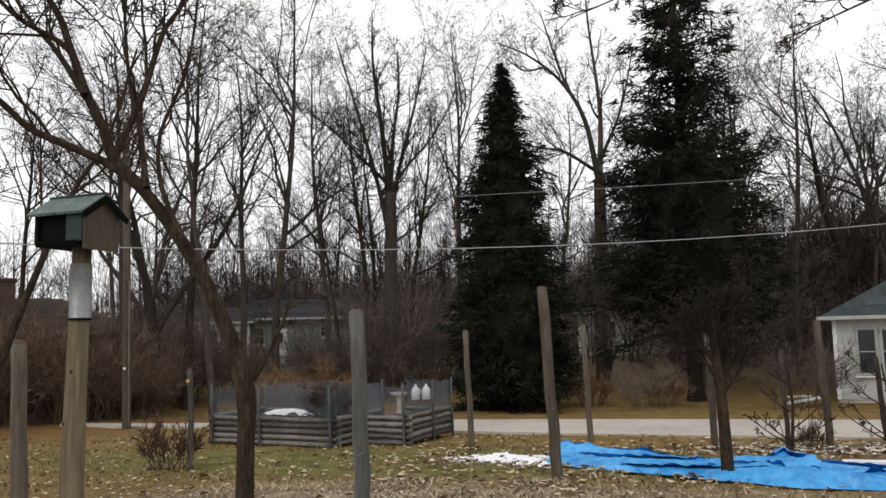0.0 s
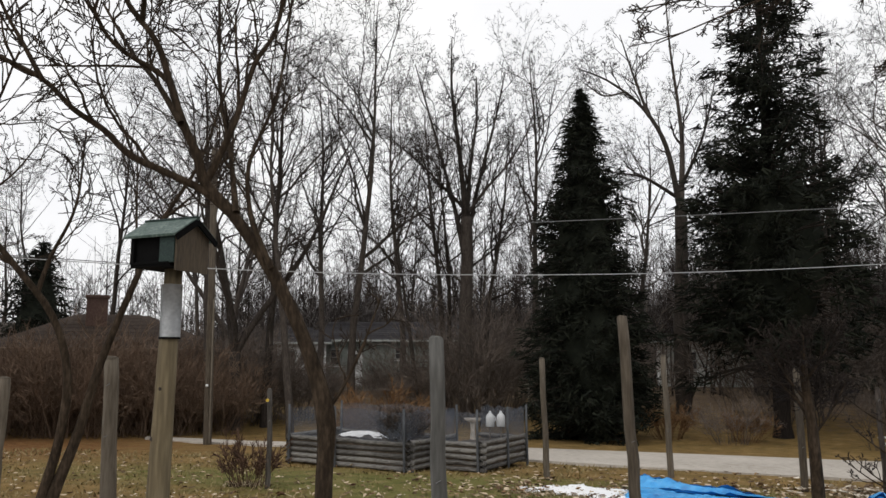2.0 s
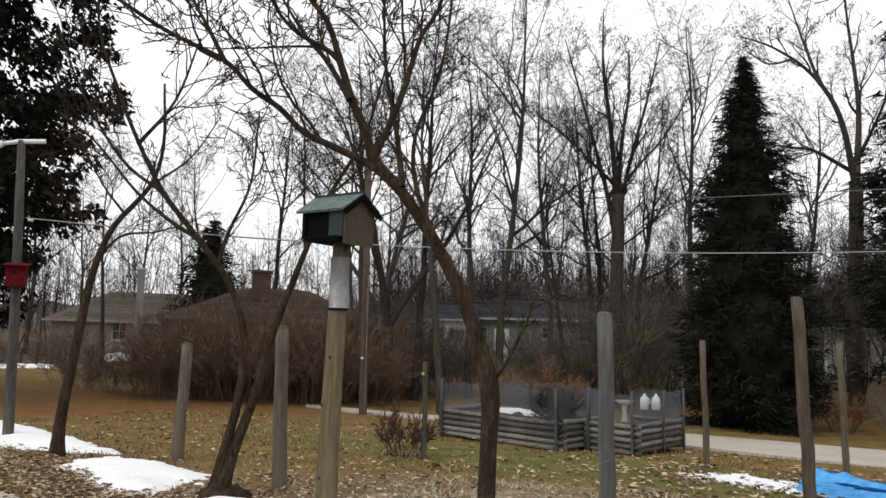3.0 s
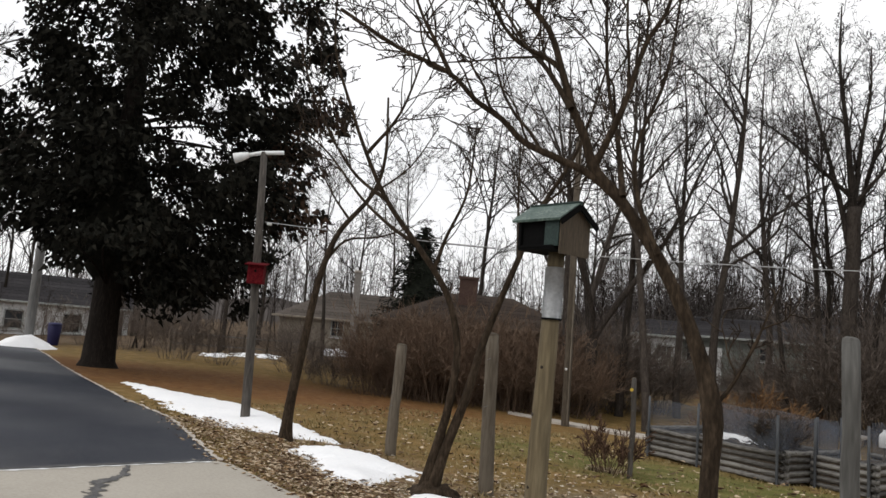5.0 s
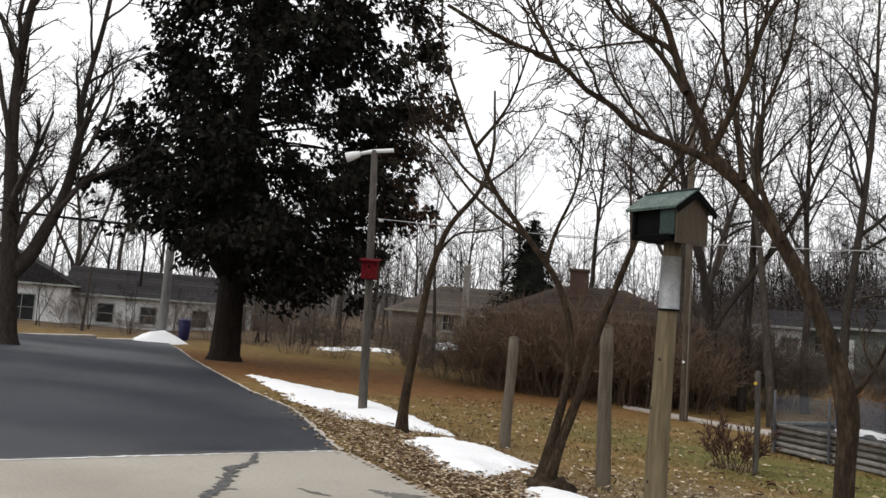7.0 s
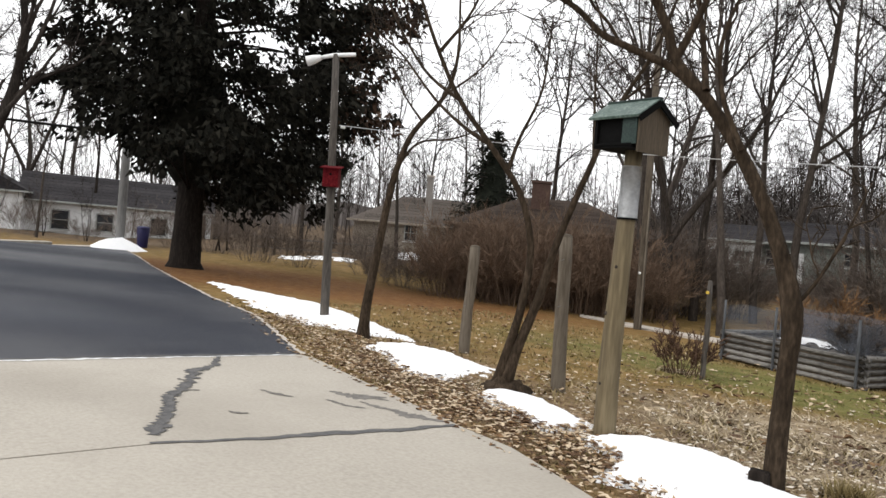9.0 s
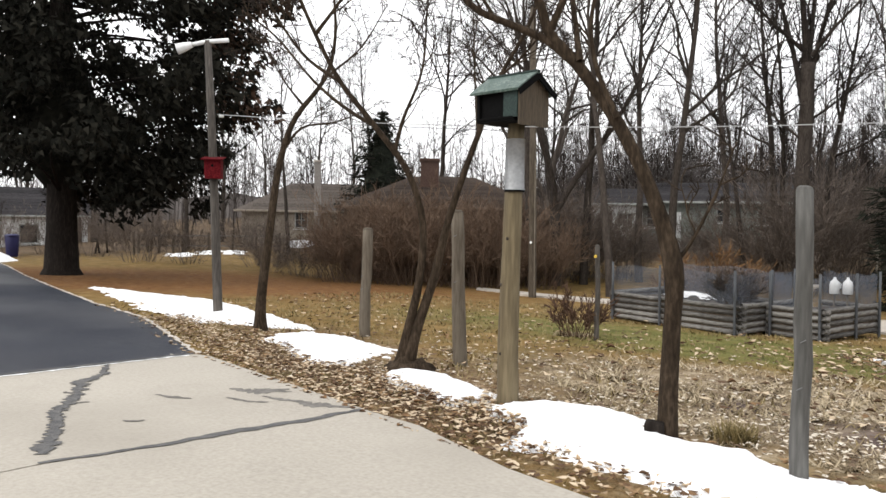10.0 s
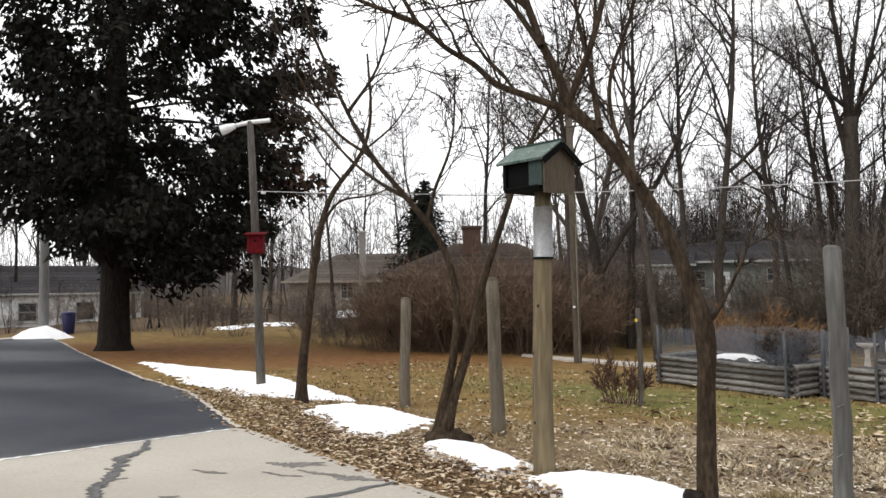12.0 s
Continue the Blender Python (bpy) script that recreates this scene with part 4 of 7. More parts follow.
UU, VV = (0.94, -0.342), (0.342, 0.94)
gzb = height(-3.0, 13.8) - 0.03
bed = garden_bed("garden_bed", (-2.33, 13.25), UU, VV, 2.72, 1.5, gzb, 40, "raised bed walled with grey logs and wire screening")
garden_bed("garden_bed", (-1.13, 13.5), UU, VV, 0.93, 1.7, gzb - 0.01, 60, "small raised bed of stacked grey logs and wire screening", False)
bmS = bmesh.new()
bmesh.ops.create_grid(bmS, x_segments=22, y_segments=12, size=1.0)
for w in bmS.verts:
    e = max(0.0, 1 - (w.co.x ** 2 + w.co.y ** 2) * (1 + 0.5 * noise.noise(w.co * 2)))
    w.co = Vector((w.co.x * 0.6, w.co.y * 0.15, 0.09 * e ** 0.5 + 0.03 * noise.noise(w.co * 5) - 0.02))
snow_b = part("snow_patch", bmS, SNOW, None, "", True)
snow_b.matrix_basis = pose(-3.5, 14.55, gzb + 0.49, 0, 0, -20)
tagged(snow_b, "cap of snow lying on the soil of the log bed", "snow", "snow patches")


def jug(x, y, z, seed):
    ob = root("jug", x, y, z, seed * 40, "white plastic jug upturned on a stake in the bed", "jug", "jugs on stakes")
    prof = [(0.0, 0.075), (0.01, 0.082), (0.16, 0.082), (0.21, 0.07), (0.25, 0.03), (0.27, 0.022), (0.29, 0.022)]
    me = tubes("body", [([(0, 0, 0), *[(0, 0, a) for a, b in prof[1:]]], [b for a, b in prof], 14)])
    put("body", me, WHITE, ob)
    put("handle", tubes("handle", [([(0.08, 0, 0.08), (0.115, 0, 0.11), (0.115, 0, 0.17), (0.07, 0, 0.205)], [0.012, 0.012, 0.012, 0.012], 6)]), WHITE, ob)
    put("stake", tubes("stake", [([(0, 0.0, -0.55), (0, 0, 0.0)], [0.016, 0.016], 6)]), WOOD_POST, ob, None, "thin wooden stake")


jug(-1.19, 15.0, 0.02, 1)
jug(-0.98, 14.95, 0.03, 2)


# ---- utility pole and cables ----
util = tagged(put("utility_pole", tubes("utility_pole", [([(0, 0, -0.1), (-0.05, 0, 3.0), (-0.14, -0.02, 7.6)], [0.105, 0.095, 0.08], 14)]), WOOD_POST, None, pose(-8.73, 18.36, height(-8.73, 18.36))), "tall weathered grey utility pole beside the lane", "utility pole")
put("tag", tubes("tag", [([(-0.01, -0.13, 1.42), (-0.01, -0.145, 1.42)], [0.035, 0.035], 10)]), WHITE, util, None, "small pale round tag")
put("conduit", tubes("conduit", [([(0.10, -0.10, 0.0), (0.06, -0.10, 3.6)], [0.02, 0.02], 8)]), WOOD_POST, util, None, "grey conduit clipped to the pole")


pale = tagged(put("utility_pole", tubes("utility_pole", [([(0, 0, -0.1), (0, 0, 3.0), (0.05, 0, 9.5)], [0.18, 0.17, 0.14], 16)]), PALE_POLE, None, pose(-29.9, 14.75, height(-29.9, 14.75))), "thick pale grey street pole behind the cedar", "utility pole")


def cable(a, b, sag, r, mat, label):
    a, b = Vector(a), Vector(b)
    pts = [a.lerp(b, i / 24) - Vector((0, 0, sag * 4 * (i / 24) * (1 - i / 24))) for i in range(25)]
    return tagged(put("cable", tubes("cable", [(pts, [r] * 25, 5)]), mat), label, "cable", "overhead cables")


cable((-9.14, 8.2, 2.79), (9.5, 13.2, 3.1), 0.50, 0.0065, CABLE, "pale overhead cable strung from the light pole")
cable((-0.2, 12.2, 3.45), (12.0, 13.5, 4.0), 0.05, 0.007, CABLE_DARK, "thin grey cable above the pale one")
cable((-29.9, 14.75, 4.05), (-33.5, -6.0, 4.3), 0.25, 0.055, CABLE_BLACK, "thick dark bundled cable strung along the street")
cable((-29.0, 14.2, 5.2), (-9.2, 60.0, 8.0), 0.6, 0.02, CABLE_DARK, "dark service cable among the far trees")

# ---- bare trees ----
def tree_object(name, sets, x, y, z, rz, label, mats=(BARK, BARK, TWIG), names=("trunk", "crown", "twig_mass"), group="bare trees", category="tree"):
    ob = root(name, x, y, z, rz, label, category, group)
    for nm, lines, mt in zip(names, sets, mats):
        if nm == "limb":
            for one in lines:
                put(nm, tubes(nm, [one]), mt, ob)
        elif lines:
            o = put(nm, tubes(nm, lines), mt, ob)
            if nm != "trunk":
                o["kind"] = "stuff"
    return ob


def wood_tree(seed, tall, r, fork, kids=9, spread=0.75, lean=(0, 0), stems=2, fine=(2, 3)):
    """A tall bare hardwood: trunk, crooked limbs and fine twigs as three sets of lines."""
    rng = random.Random(seed)
    out = [[], [], [], []]
    plan = [(12, kids, spread, 0.40, 0.05, 0.05, 8), (8, 8, 0.78, 0.46, 0.17, 0.09, 5), (5, 5, 0.85, 0.50, 0.24, 0.06, 3), (*fine, 0.9, 0.6, 0.30, 0.05, 3), (1, 0, 0.8, 0.6, 0.2, 0.03, 2)]
    if fork:
        base = Vector((0, 0, -0.1))
        top = Vector((lean[0], lean[1], fork))
        out[0].append(([base, base.lerp(top, 0.06), base.lerp(top, 0.5) + Vector((0.06, 0, 0)), top], [r * 1.45, r * 1.05, r * 0.95, r * 0.9], 10))
        for k in range(stems):
            a = 2 * math.pi * k / stems + seed + rng.uniform(-0.4, 0.4)
            tilt = rng.uniform(0.25, 0.6)
            d = Vector((tilt * math.cos(a), tilt * math.sin(a), 1)).normalized()
            grow(out, top - Vector((0, 0, 0.1)), d, (tall - fork) * rng.uniform(0.75, 1.05), r * rng.uniform(0.5, 0.72), 0, rng, [(10, kids, spread, 0.42, 0.09, 0.09, 7)] + plan[1:])
    else:
        grow(out, Vector((0, 0, -0.1)), Vector((lean[0], lean[1], 1)).normalized(), tall, r, 0, rng, plan)
    return out[0], out[1] + out[2], out[3]


WOODS = [
    wood_tree(11, 13.0, 0.15, 0, 15, 0.75, (0.04, 0.02)),
    wood_tree(12, 13.5, 0.26, 4.4, 9, 0.72, (0.3, 0.0), 3),
    wood_tree(13, 11.0, 0.12, 0, 14, 0.85, (-0.06, 0.03)),
    wood_tree(14, 15.0, 0.16, 0, 16, 0.7, (0.02, -0.03)),
    wood_tree(15, 12.0, 0.22, 2.6, 9, 0.75, (-0.2, 0.1), 3),
    wood_tree(16, 12.5, 0.15, 0, 13, 0.75, (0.03, 0.02), 2, (1, 2)),
    wood_tree(17, 13.0, 0.20, 3.4, 8, 0.72, (-0.2, 0.0), 3, (1, 2)),
    wood_tree(18, 11.0, 0.13, 0, 13, 0.85, (-0.04, 0.03), 2, (1, 2)),
]
TREE_WORDS = ["slender bare hardwood with dark grey bark and fine twigs", "large bare forked hardwood at the edge of the woods", "small bare tree with wide fine twigs", "tall straight bare tree with upswept twigs", "bare many-stemmed tree with spreading limbs", "distant slender bare tree", "distant bare forked tree", "distant low bare tree with fine twigs"]
protos = [tree_object("tree", s, 0, 0, 0, 0, w) for s, w in zip(WOODS, TREE_WORDS)]
used = [False] * len(protos)


def plant(i, x, y, rz, size=1.0, tilt=0.0):
    m = pose(x, y, height(x, y) - 0.05, tilt, 0, rz) @ Matrix.Scale(size, 4)
    if not used[i]:
        used[i] = True
        protos[i].matrix_basis = m
        return protos[i]
    ob = copy_thing(protos[i], m)
    ob.matrix_basis = m
    return ob


def polar(az, d):
    """A place by its bearing from the drive (degrees east of north) and distance."""
    return 0.6 + d * math.sin(radians(az)), 0.1 + d * math.cos(radians(az))


for i, az, d, rz, size in [
    (2, -21.4, 22, 10, 1.05), (3, -17.2, 24, 80, 0.92), (0, -23.3, 26, 200, 1.0), (0, -10.3, 30, 40, 0.95), (2, -9.9, 28.5, 140, 0.95), (0, -7.4, 28.8, 250, 0.85), (3, -3.6, 33, 150, 1.05),
    (0, 4.0, 37, 300, 1.0), (3, 19.6, 33, 20, 0.95), (0, 17.0, 35, 120, 1.0), (1, 22.6, 38, 250, 1.0), (4, 25.5, 36, 90, 1.1), (3, 28.5, 40, 10, 1.1),
    (4, -25.4, 25.5, 130, 0.95), (2, -28, 37, 0, 1.1), (0, -34, 38, 220, 1.0), (2, -38, 39, 45, 1.0), (4, -26, 36, 310, 1.0), (3, -13.5, 35, 275, 1.0), (2, 1.0, 40, 33, 1.15), (0, 14.5, 31, 200, 0.9), (3, 15.8, 42, 10, 1.0), (2, 24, 33.5, 140, 0.9), (4, 11.5, 38, 170, 0.95),
    (0, -27.2, 25, 33, 0.95), (3, -19.3, 27, 190, 0.85), (2, -12.2, 27, 10, 0.8), (2, -45, 36, 20, 0.9), (0, -52, 40, 110, 0.85), (4, -58, 50, 0, 0.8), (2, -69.4, 39, 10, 0.62), (0, -77.5, 36, 77, 0.85), (2, -66, 52, 200, 1.0), (0, -74, 58, 20, 1.1), (4, -70, 60, 120, 1.2), (2, -80, 56, 220, 1.1), (3, -62, 57, 130, 1.0), (2, -62, 62, 95, 1.1), (0, -67.5, 59, 15, 1.15), (4, -76.5, 60, 15, 1.1),
]:
    x, y = polar(az, d)
    plant(i, x, y, rz, size)
rngw = random.Random(77)
for k in range(40):
    az = -88 + 130 * (k + rngw.random()) / 40
    d = rngw.uniform(44, 68)
    x, y = polar(az, d)
    if y < 8 and x < 0 and d < 48:
        continue
    plant(rngw.choice([5, 5, 6, 7]), x, y, rngw.uniform(0, 360), rngw.uniform(0.65, 1.0))

# young growth that fills the edge of the woods
def young_tree(seed, tall):
    rng = random.Random(seed)
    out = [[], [], []]
    for k in range(3):
        grow(out, Vector((rng.gauss(0, 0.35), rng.gauss(0, 0.35), -0.05)), Vector((rng.gauss(0, 0.12), rng.gauss(0, 0.12), 1)).normalized(), tall * rng.uniform(0.7, 1.0), 0.05, 0, rng, [(6, 10, 0.6, 0.36, 0.08, 0.04, 5), (4, 5, 0.65, 0.5, 0.18, 0.06, 4), (2, 5, 0.65, 0.6, 0.2, 0.04, 3), (1, 0, 0.6, 0.6, 0.1, 0.02, 2)])
    return out[0], out[1], out[2]


youth = [tree_object("tree", young_tree(70 + k, 6.0 + k), 0, 0, 0, 0, "young multi-stemmed bare tree at the edge of the woods", (TWIG, TWIG, TWIG), group="young trees") for k in range(2)]
ry = random.Random(15)
for k in range(72):
    az = -62 + 96 * (k + ry.random()) / 46 if k < 46 else ry.uniform(-14, 34)
    x, y = polar(az, ry.uniform(43, 54) if -30 < az < -3 else ry.uniform(30, 46) if az > -44 else ry.uniform(40, 50))
    if 8.2 < x < 23 and 20 < y < 33 or -50 < az < -26.5:
        x, y = polar(az, 46)
    m = pose(x, y, height(x, y) - 0.05, 0, 0, ry.uniform(0, 360)) @ Matrix.Scale(ry.uniform(0.75, 1.15), 4)
    if k < 2:
        youth[k].matrix_basis = m
    else:
        copy_thing(youth[k % 2], m).matrix_basis = m

for k in range(16):
    x, y = polar(-25 + 1.55 * k, 44 + 2.7 * (k % 4))
    m = pose(x, y, height(x, y) - 0.05, 0, 0, 83 * k) @ Matrix.Scale(1.15 + 0.13 * (k % 4), 4)
    copy_thing(youth[k % 2], m).matrix_basis = m
for k in range(16):
    x, y = polar(17 + 1.15 * k, 41 + 3.1 * (k % 3))
    m = pose(x, y, height(x, y) - 0.05, 0, 0, 47 * k) @ Matrix.Scale(0.95 + 0.14 * (k % 4), 4)
    copy_thing(youth[k % 2], m).matrix_basis = m
for k in range(6):
    x, y = polar(-75 + 2.9 * k, 39.5 + 1.3 * (k % 3))
    m = pose(x, y, height(x, y) - 0.05, 0, 0, 61 * k) @ Matrix.Scale(0.42 + 0.05 * (k % 3), 4)
    copy_thing(youth[k % 2], m).matrix_basis = m

# ---- near trees with their own shapes ----
def limb(out, lev, pts, r0, r1, sides, rng, kids, plan, length, start=0.25, size=1.0, angle=0.75, droop=0.0):
    line = smooth_line(pts, 5)
    n = len(line)
    r0 *= 0.85
    rad = [r0 + (r1 - r0) * (i / (n - 1)) ** 0.7 for i in range(n)]
    out[lev].append((line, rad, sides))
    for c in range(kids):
        t = start + (1 - start) * (c + rng.random()) / kids
        i = min(n - 2, int(t * (n - 1)))
        d = (line[i + 1] - line[i]).normalized()
        q = aside(d, angle * rng.uniform(0.6, 1.25), rng)
        q = (q + Vector((0, 0, 0.25 - droop))).normalized()
        grow(out, line[i], q, length * rng.uniform(0.55, 1.2) * (1.15 - 0.5 * t), max(0.007, rad[i] * rng.uniform(0.35, 0.6)), 2, rng, plan)


NEAR_PLAN = [None, None, (8, 4, 0.75, 0.55, 0.20, 0.05, 6), (6, 3, 0.9, 0.5, 0.20, 0.03, 4), (3, 2, 0.95, 0.45, 0.20, 0.02, 3), (2, 0, 0.7, 0.5, 0.2, 0.02, 3)]


def leaning_tree():
    rng = random.Random(5)
    gz = height(-1.0, 5.08)
    out = [[] for _ in range(6)]
    trunk = [(-1.05, 5.12, gz - 0.1), (-1.05, 5.11, 0.1), (-1.03, 5.08, 0.55), (-1.03, 5.07, 0.95), (-1.18, 5.03, 1.44), (-1.39, 4.96, 1.88), (-1.62, 4.86, 2.24), (-1.80, 4.78, 2.46), (-1.86, 4.74, 2.66), (-1.95, 4.69, 2.88), (-2.03, 4.65, 3.14), (-2.12, 4.6, 3.42), (-2.32, 4.48, 3.75), (-2.45, 4.4, 4.4)]
    line = smooth_line(trunk, 4)
    rad = [0.067 - 0.054 * (i / (len(line) - 1)) ** 0.9 + 0.012 * math.exp(-i / 2.5) + 0.014 * math.exp(-((i - 12) / 2.0) ** 2) for i in range(len(line))]
    out[0].append((line, rad, 12))
    limb(out, 1, [(-1.66, 4.84, 2.28), (-1.82, 4.77, 2.42), (-2.04, 4.65, 2.53), (-2.22, 4.53, 2.62), (-2.36, 4.45, 2.77), (-2.5, 4.32, 2.88), (-2.63, 4.17, 3.04), (-2.92, 3.93, 3.19), (-3.21, 3.65, 3.4)], 0.038, 0.012, 8, rng, 7, NEAR_PLAN, 1.1)
    limb(out, 1, [(-2.62, 4.18, 3.02), (-2.72, 4.1, 3.25), (-2.8, 4.04, 3.42), (-2.9, 3.96, 3.7)], 0.022, 0.008, 7, rng, 7, NEAR_PLAN, 1.0)
    limb(out, 1, [(-1.80, 4.78, 2.48), (-1.62, 4.78, 2.87), (-1.50, 4.81, 3.3), (-1.37, 4.87, 3.6), (-1.3, 4.9, 4.3)], 0.034, 0.010, 8, rng, 7, NEAR_PLAN, 1.0)
    limb(out, 1, [(-1.37, 4.9, 1.90), (-1.51, 4.85, 2.27), (-1.55, 4.9, 2.65), (-1.45, 5.1, 3.2), (-1.4, 5.2, 4.0)], 0.026, 0.008, 7, rng, 7, NEAR_PLAN, 1.0)
    limb(out, 1, [(-1.6, 4.82, 2.27), (-1.75, 5.0, 2.75), (-1.95, 5.2, 3.3), (-2.05, 5.3, 4.2)], 0.03, 0.009, 7, rng, 7, NEAR_PLAN, 1.0)
    limb(out, 1, [(-1.93, 4.64, 2.85), (-2.2, 4.75, 3.2), (-2.5, 4.9, 3.5), (-2.9, 5.1, 4.0)], 0.03, 0.009, 7, rng, 8, NEAR_PLAN, 1.0)
    limb(out, 1, [(-1.03, 5.05, 0.95), (-0.93, 5.1, 1.1), (-0.80, 5.15, 1.4), (-0.7, 5.25, 1.75)], 0.022, 0.005, 6, rng, 4, NEAR_PLAN, 0.5)
    limb(out, 1, [(-2.03, 4.65, 3.14), (-2.12, 4.62, 3.22), (-2.29, 4.52, 3.32), (-2.4, 4.45, 3.44), (-2.5, 4.38, 3.65)], 0.028, 0.010, 7, rng, 7, NEAR_PLAN, 0.9)
    limb(out, 1, [(-2.2, 4.55, 3.55), (-2.0, 4.3, 3.8), (-1.7, 4.2, 4.3)], 0.025, 0.008, 6, rng, 6, NEAR_PLAN, 0.9)
    return tree_object("tree", (out[0], out[1], out[2] + out[3], out[4] + out[5]), 0, 0, 0, 0, "leaning bare fruit tree with a kinked trunk beside the feeder", (BARK_NEAR, BARK_NEAR, BARK_NEAR, TWIG), ("trunk", "limb", "branch_mass", "twig_mass"), "garden trees")


def twin_tree():
    rng = random.Random(8)
    gz = height(-4.1, 6.3)
    out = [[] for _ in range(6)]
    A = [(-4.1, 6.22, gz - 0.1), (-4.0, 6.25, 0.1), (-3.89, 6.28, 0.61), (-3.87, 6.3, 1.16), (-3.99, 6.21, 1.67), (-4.25, 6.0, 2.12), (-4.5, 5.79, 2.52), (-4.68, 5.62, 2.97), (-4.82, 5.48, 3.42), (-4.97, 5.33, 4.0), (-5.0, 5.3, 4.7)]
    B = [(-4.02, 6.25, gz - 0.1), (-3.92, 6.28, 0.1), (-3.77, 6.37, 0.66), (-3.65, 6.45, 1.27), (-3.43, 6.59, 2.05), (-3.26, 6.7, 2.61), (-2.98, 6.85, 3.22), (-2.8, 7.0, 4.1)]
    for pts, r in ((A, 0.056), (B, 0.064)):
        line = smooth_line(pts, 4)
        out[0].append((line, [r * (1 - 0.85 * (i / (len(line) - 1)) ** 0.75) + 0.06 * math.exp(-i / 1.2) for i in range(len(line))], 10))
    limb(out, 1, [(-4.1, 6.12, 1.85), (-4.05, 6.2, 2.2), (-3.9, 6.3, 2.7), (-3.85, 6.3, 3.4)], 0.03, 0.008, 7, rng, 7, NEAR_PLAN, 1.1)
    limb(out, 1, [(-4.25, 6.0, 2.12), (-4.6, 6.0, 2.3), (-5.0, 5.95, 2.6), (-5.5, 5.9, 3.1), (-5.9, 5.8, 3.4)], 0.03, 0.008, 7, rng, 7, NEAR_PLAN, 1.1)
    limb(out, 1, [(-4.68, 5.62, 2.97), (-4.4, 5.75, 3.4), (-4.2, 5.8, 4.0)], 0.025, 0.008, 7, rng, 8, NEAR_PLAN, 1.0)
    limb(out, 1, [(-4.5, 5.79, 2.52), (-4.95, 5.7, 2.85), (-5.4, 5.6, 3.5), (-5.7, 5.5, 4.2)], 0.024, 0.008, 7, rng, 8, NEAR_PLAN, 1.0)
    limb(out, 1, [(-3.43, 6.59, 2.05), (-3.6, 6.8, 2.6), (-3.7, 6.9, 3.4)], 0.022, 0.007, 7, rng, 8, NEAR_PLAN, 1.0)
    limb(out, 1, [(-3.26, 6.7, 2.61), (-2.95, 6.7, 2.85), (-2.6, 6.8, 3.3)], 0.02, 0.007, 6, rng, 7, NEAR_PLAN, 0.9)
    ob = tree_object("tree", (out[0], out[1], out[2] + out[3], out[4] + out[5]), 0, 0, 0, 0, "small bare tree with two curving brown stems in leaf litter", (BARK_NEAR, BARK_NEAR, BARK_NEAR, TWIG), ("trunk", "limb", "branch_mass", "twig_mass"), "garden trees")
    mound = bmesh.new()
    bmesh.ops.create_uvsphere(mound, u_segments=22, v_segments=12, radius=1.0)
    for v in mound.verts:
        q = 1 + 0.30 * noise.noise(v.co * 2.2) + 0.14 * noise.noise(v.co * 6.0)
        v.co = Vector((-4.0 + v.co.x * 0.27 * q, 6.26 + v.co.y * 0.22 * q, gz - 0.05 + v.co.z * 0.17 * q))
    part("root_mound", mound, BARK_NEAR, ob, "matted hump of roots and soil", True)
    return ob


def sapling():
    rng = random.Random(9)
    gz = height(-7.5, 7.65)
    out = [[] for _ in range(6)]
    line = smooth_line([(-7.52, 7.6, gz - 0.1), (-7.5, 7.6, 0.1), (-7.44, 7.66, 0.83), (-7.38, 7.73, 1.6), (-7.32, 7.8, 2.1), (-7.19, 7.92, 2.59), (-6.9, 8.2, 3.16), (-6.8, 8.29, 3.74), (-6.83, 8.26, 4.6)], 4)
    out[0].append((line, [0.075 * (1 - 0.8 * i / (len(line) - 1)) + 0.06 * math.exp(-i / 1.2) for i in range(len(line))], 10))
    limb(out, 1, [(-7.34, 7.77, 2.05), (-7.13, 7.98, 2.45), (-6.8, 8.3, 2.55), (-6.4, 8.6, 2.75)], 0.03, 0.008, 7, rng, 6, NEAR_PLAN, 0.9)
    limb(out, 1, [(-7.1, 8.0, 2.75), (-7.3, 7.8, 3.1), (-7.5, 7.6, 3.6)], 0.025, 0.007, 6, rng, 6, NEAR_PLAN, 0.9)
    limb(out, 1, [(-6.9, 8.2, 3.16), (-6.5, 8.5, 3.6), (-6.2, 8.7, 4.2)], 0.025, 0.007, 6, rng, 6, NEAR_PLAN, 0.9)
    put_m = tree_object("tree", (out[0], out[1], out[2] + out[3], out[4] + out[5]), 0, 0, 0, 0, "thin bare sapling with rusty bark by the snow", (BARK_NEAR, BARK_NEAR, BARK_NEAR, TWIG), ("trunk", "limb", "branch_mass", "twig_mass"), "garden trees")
    return put_m


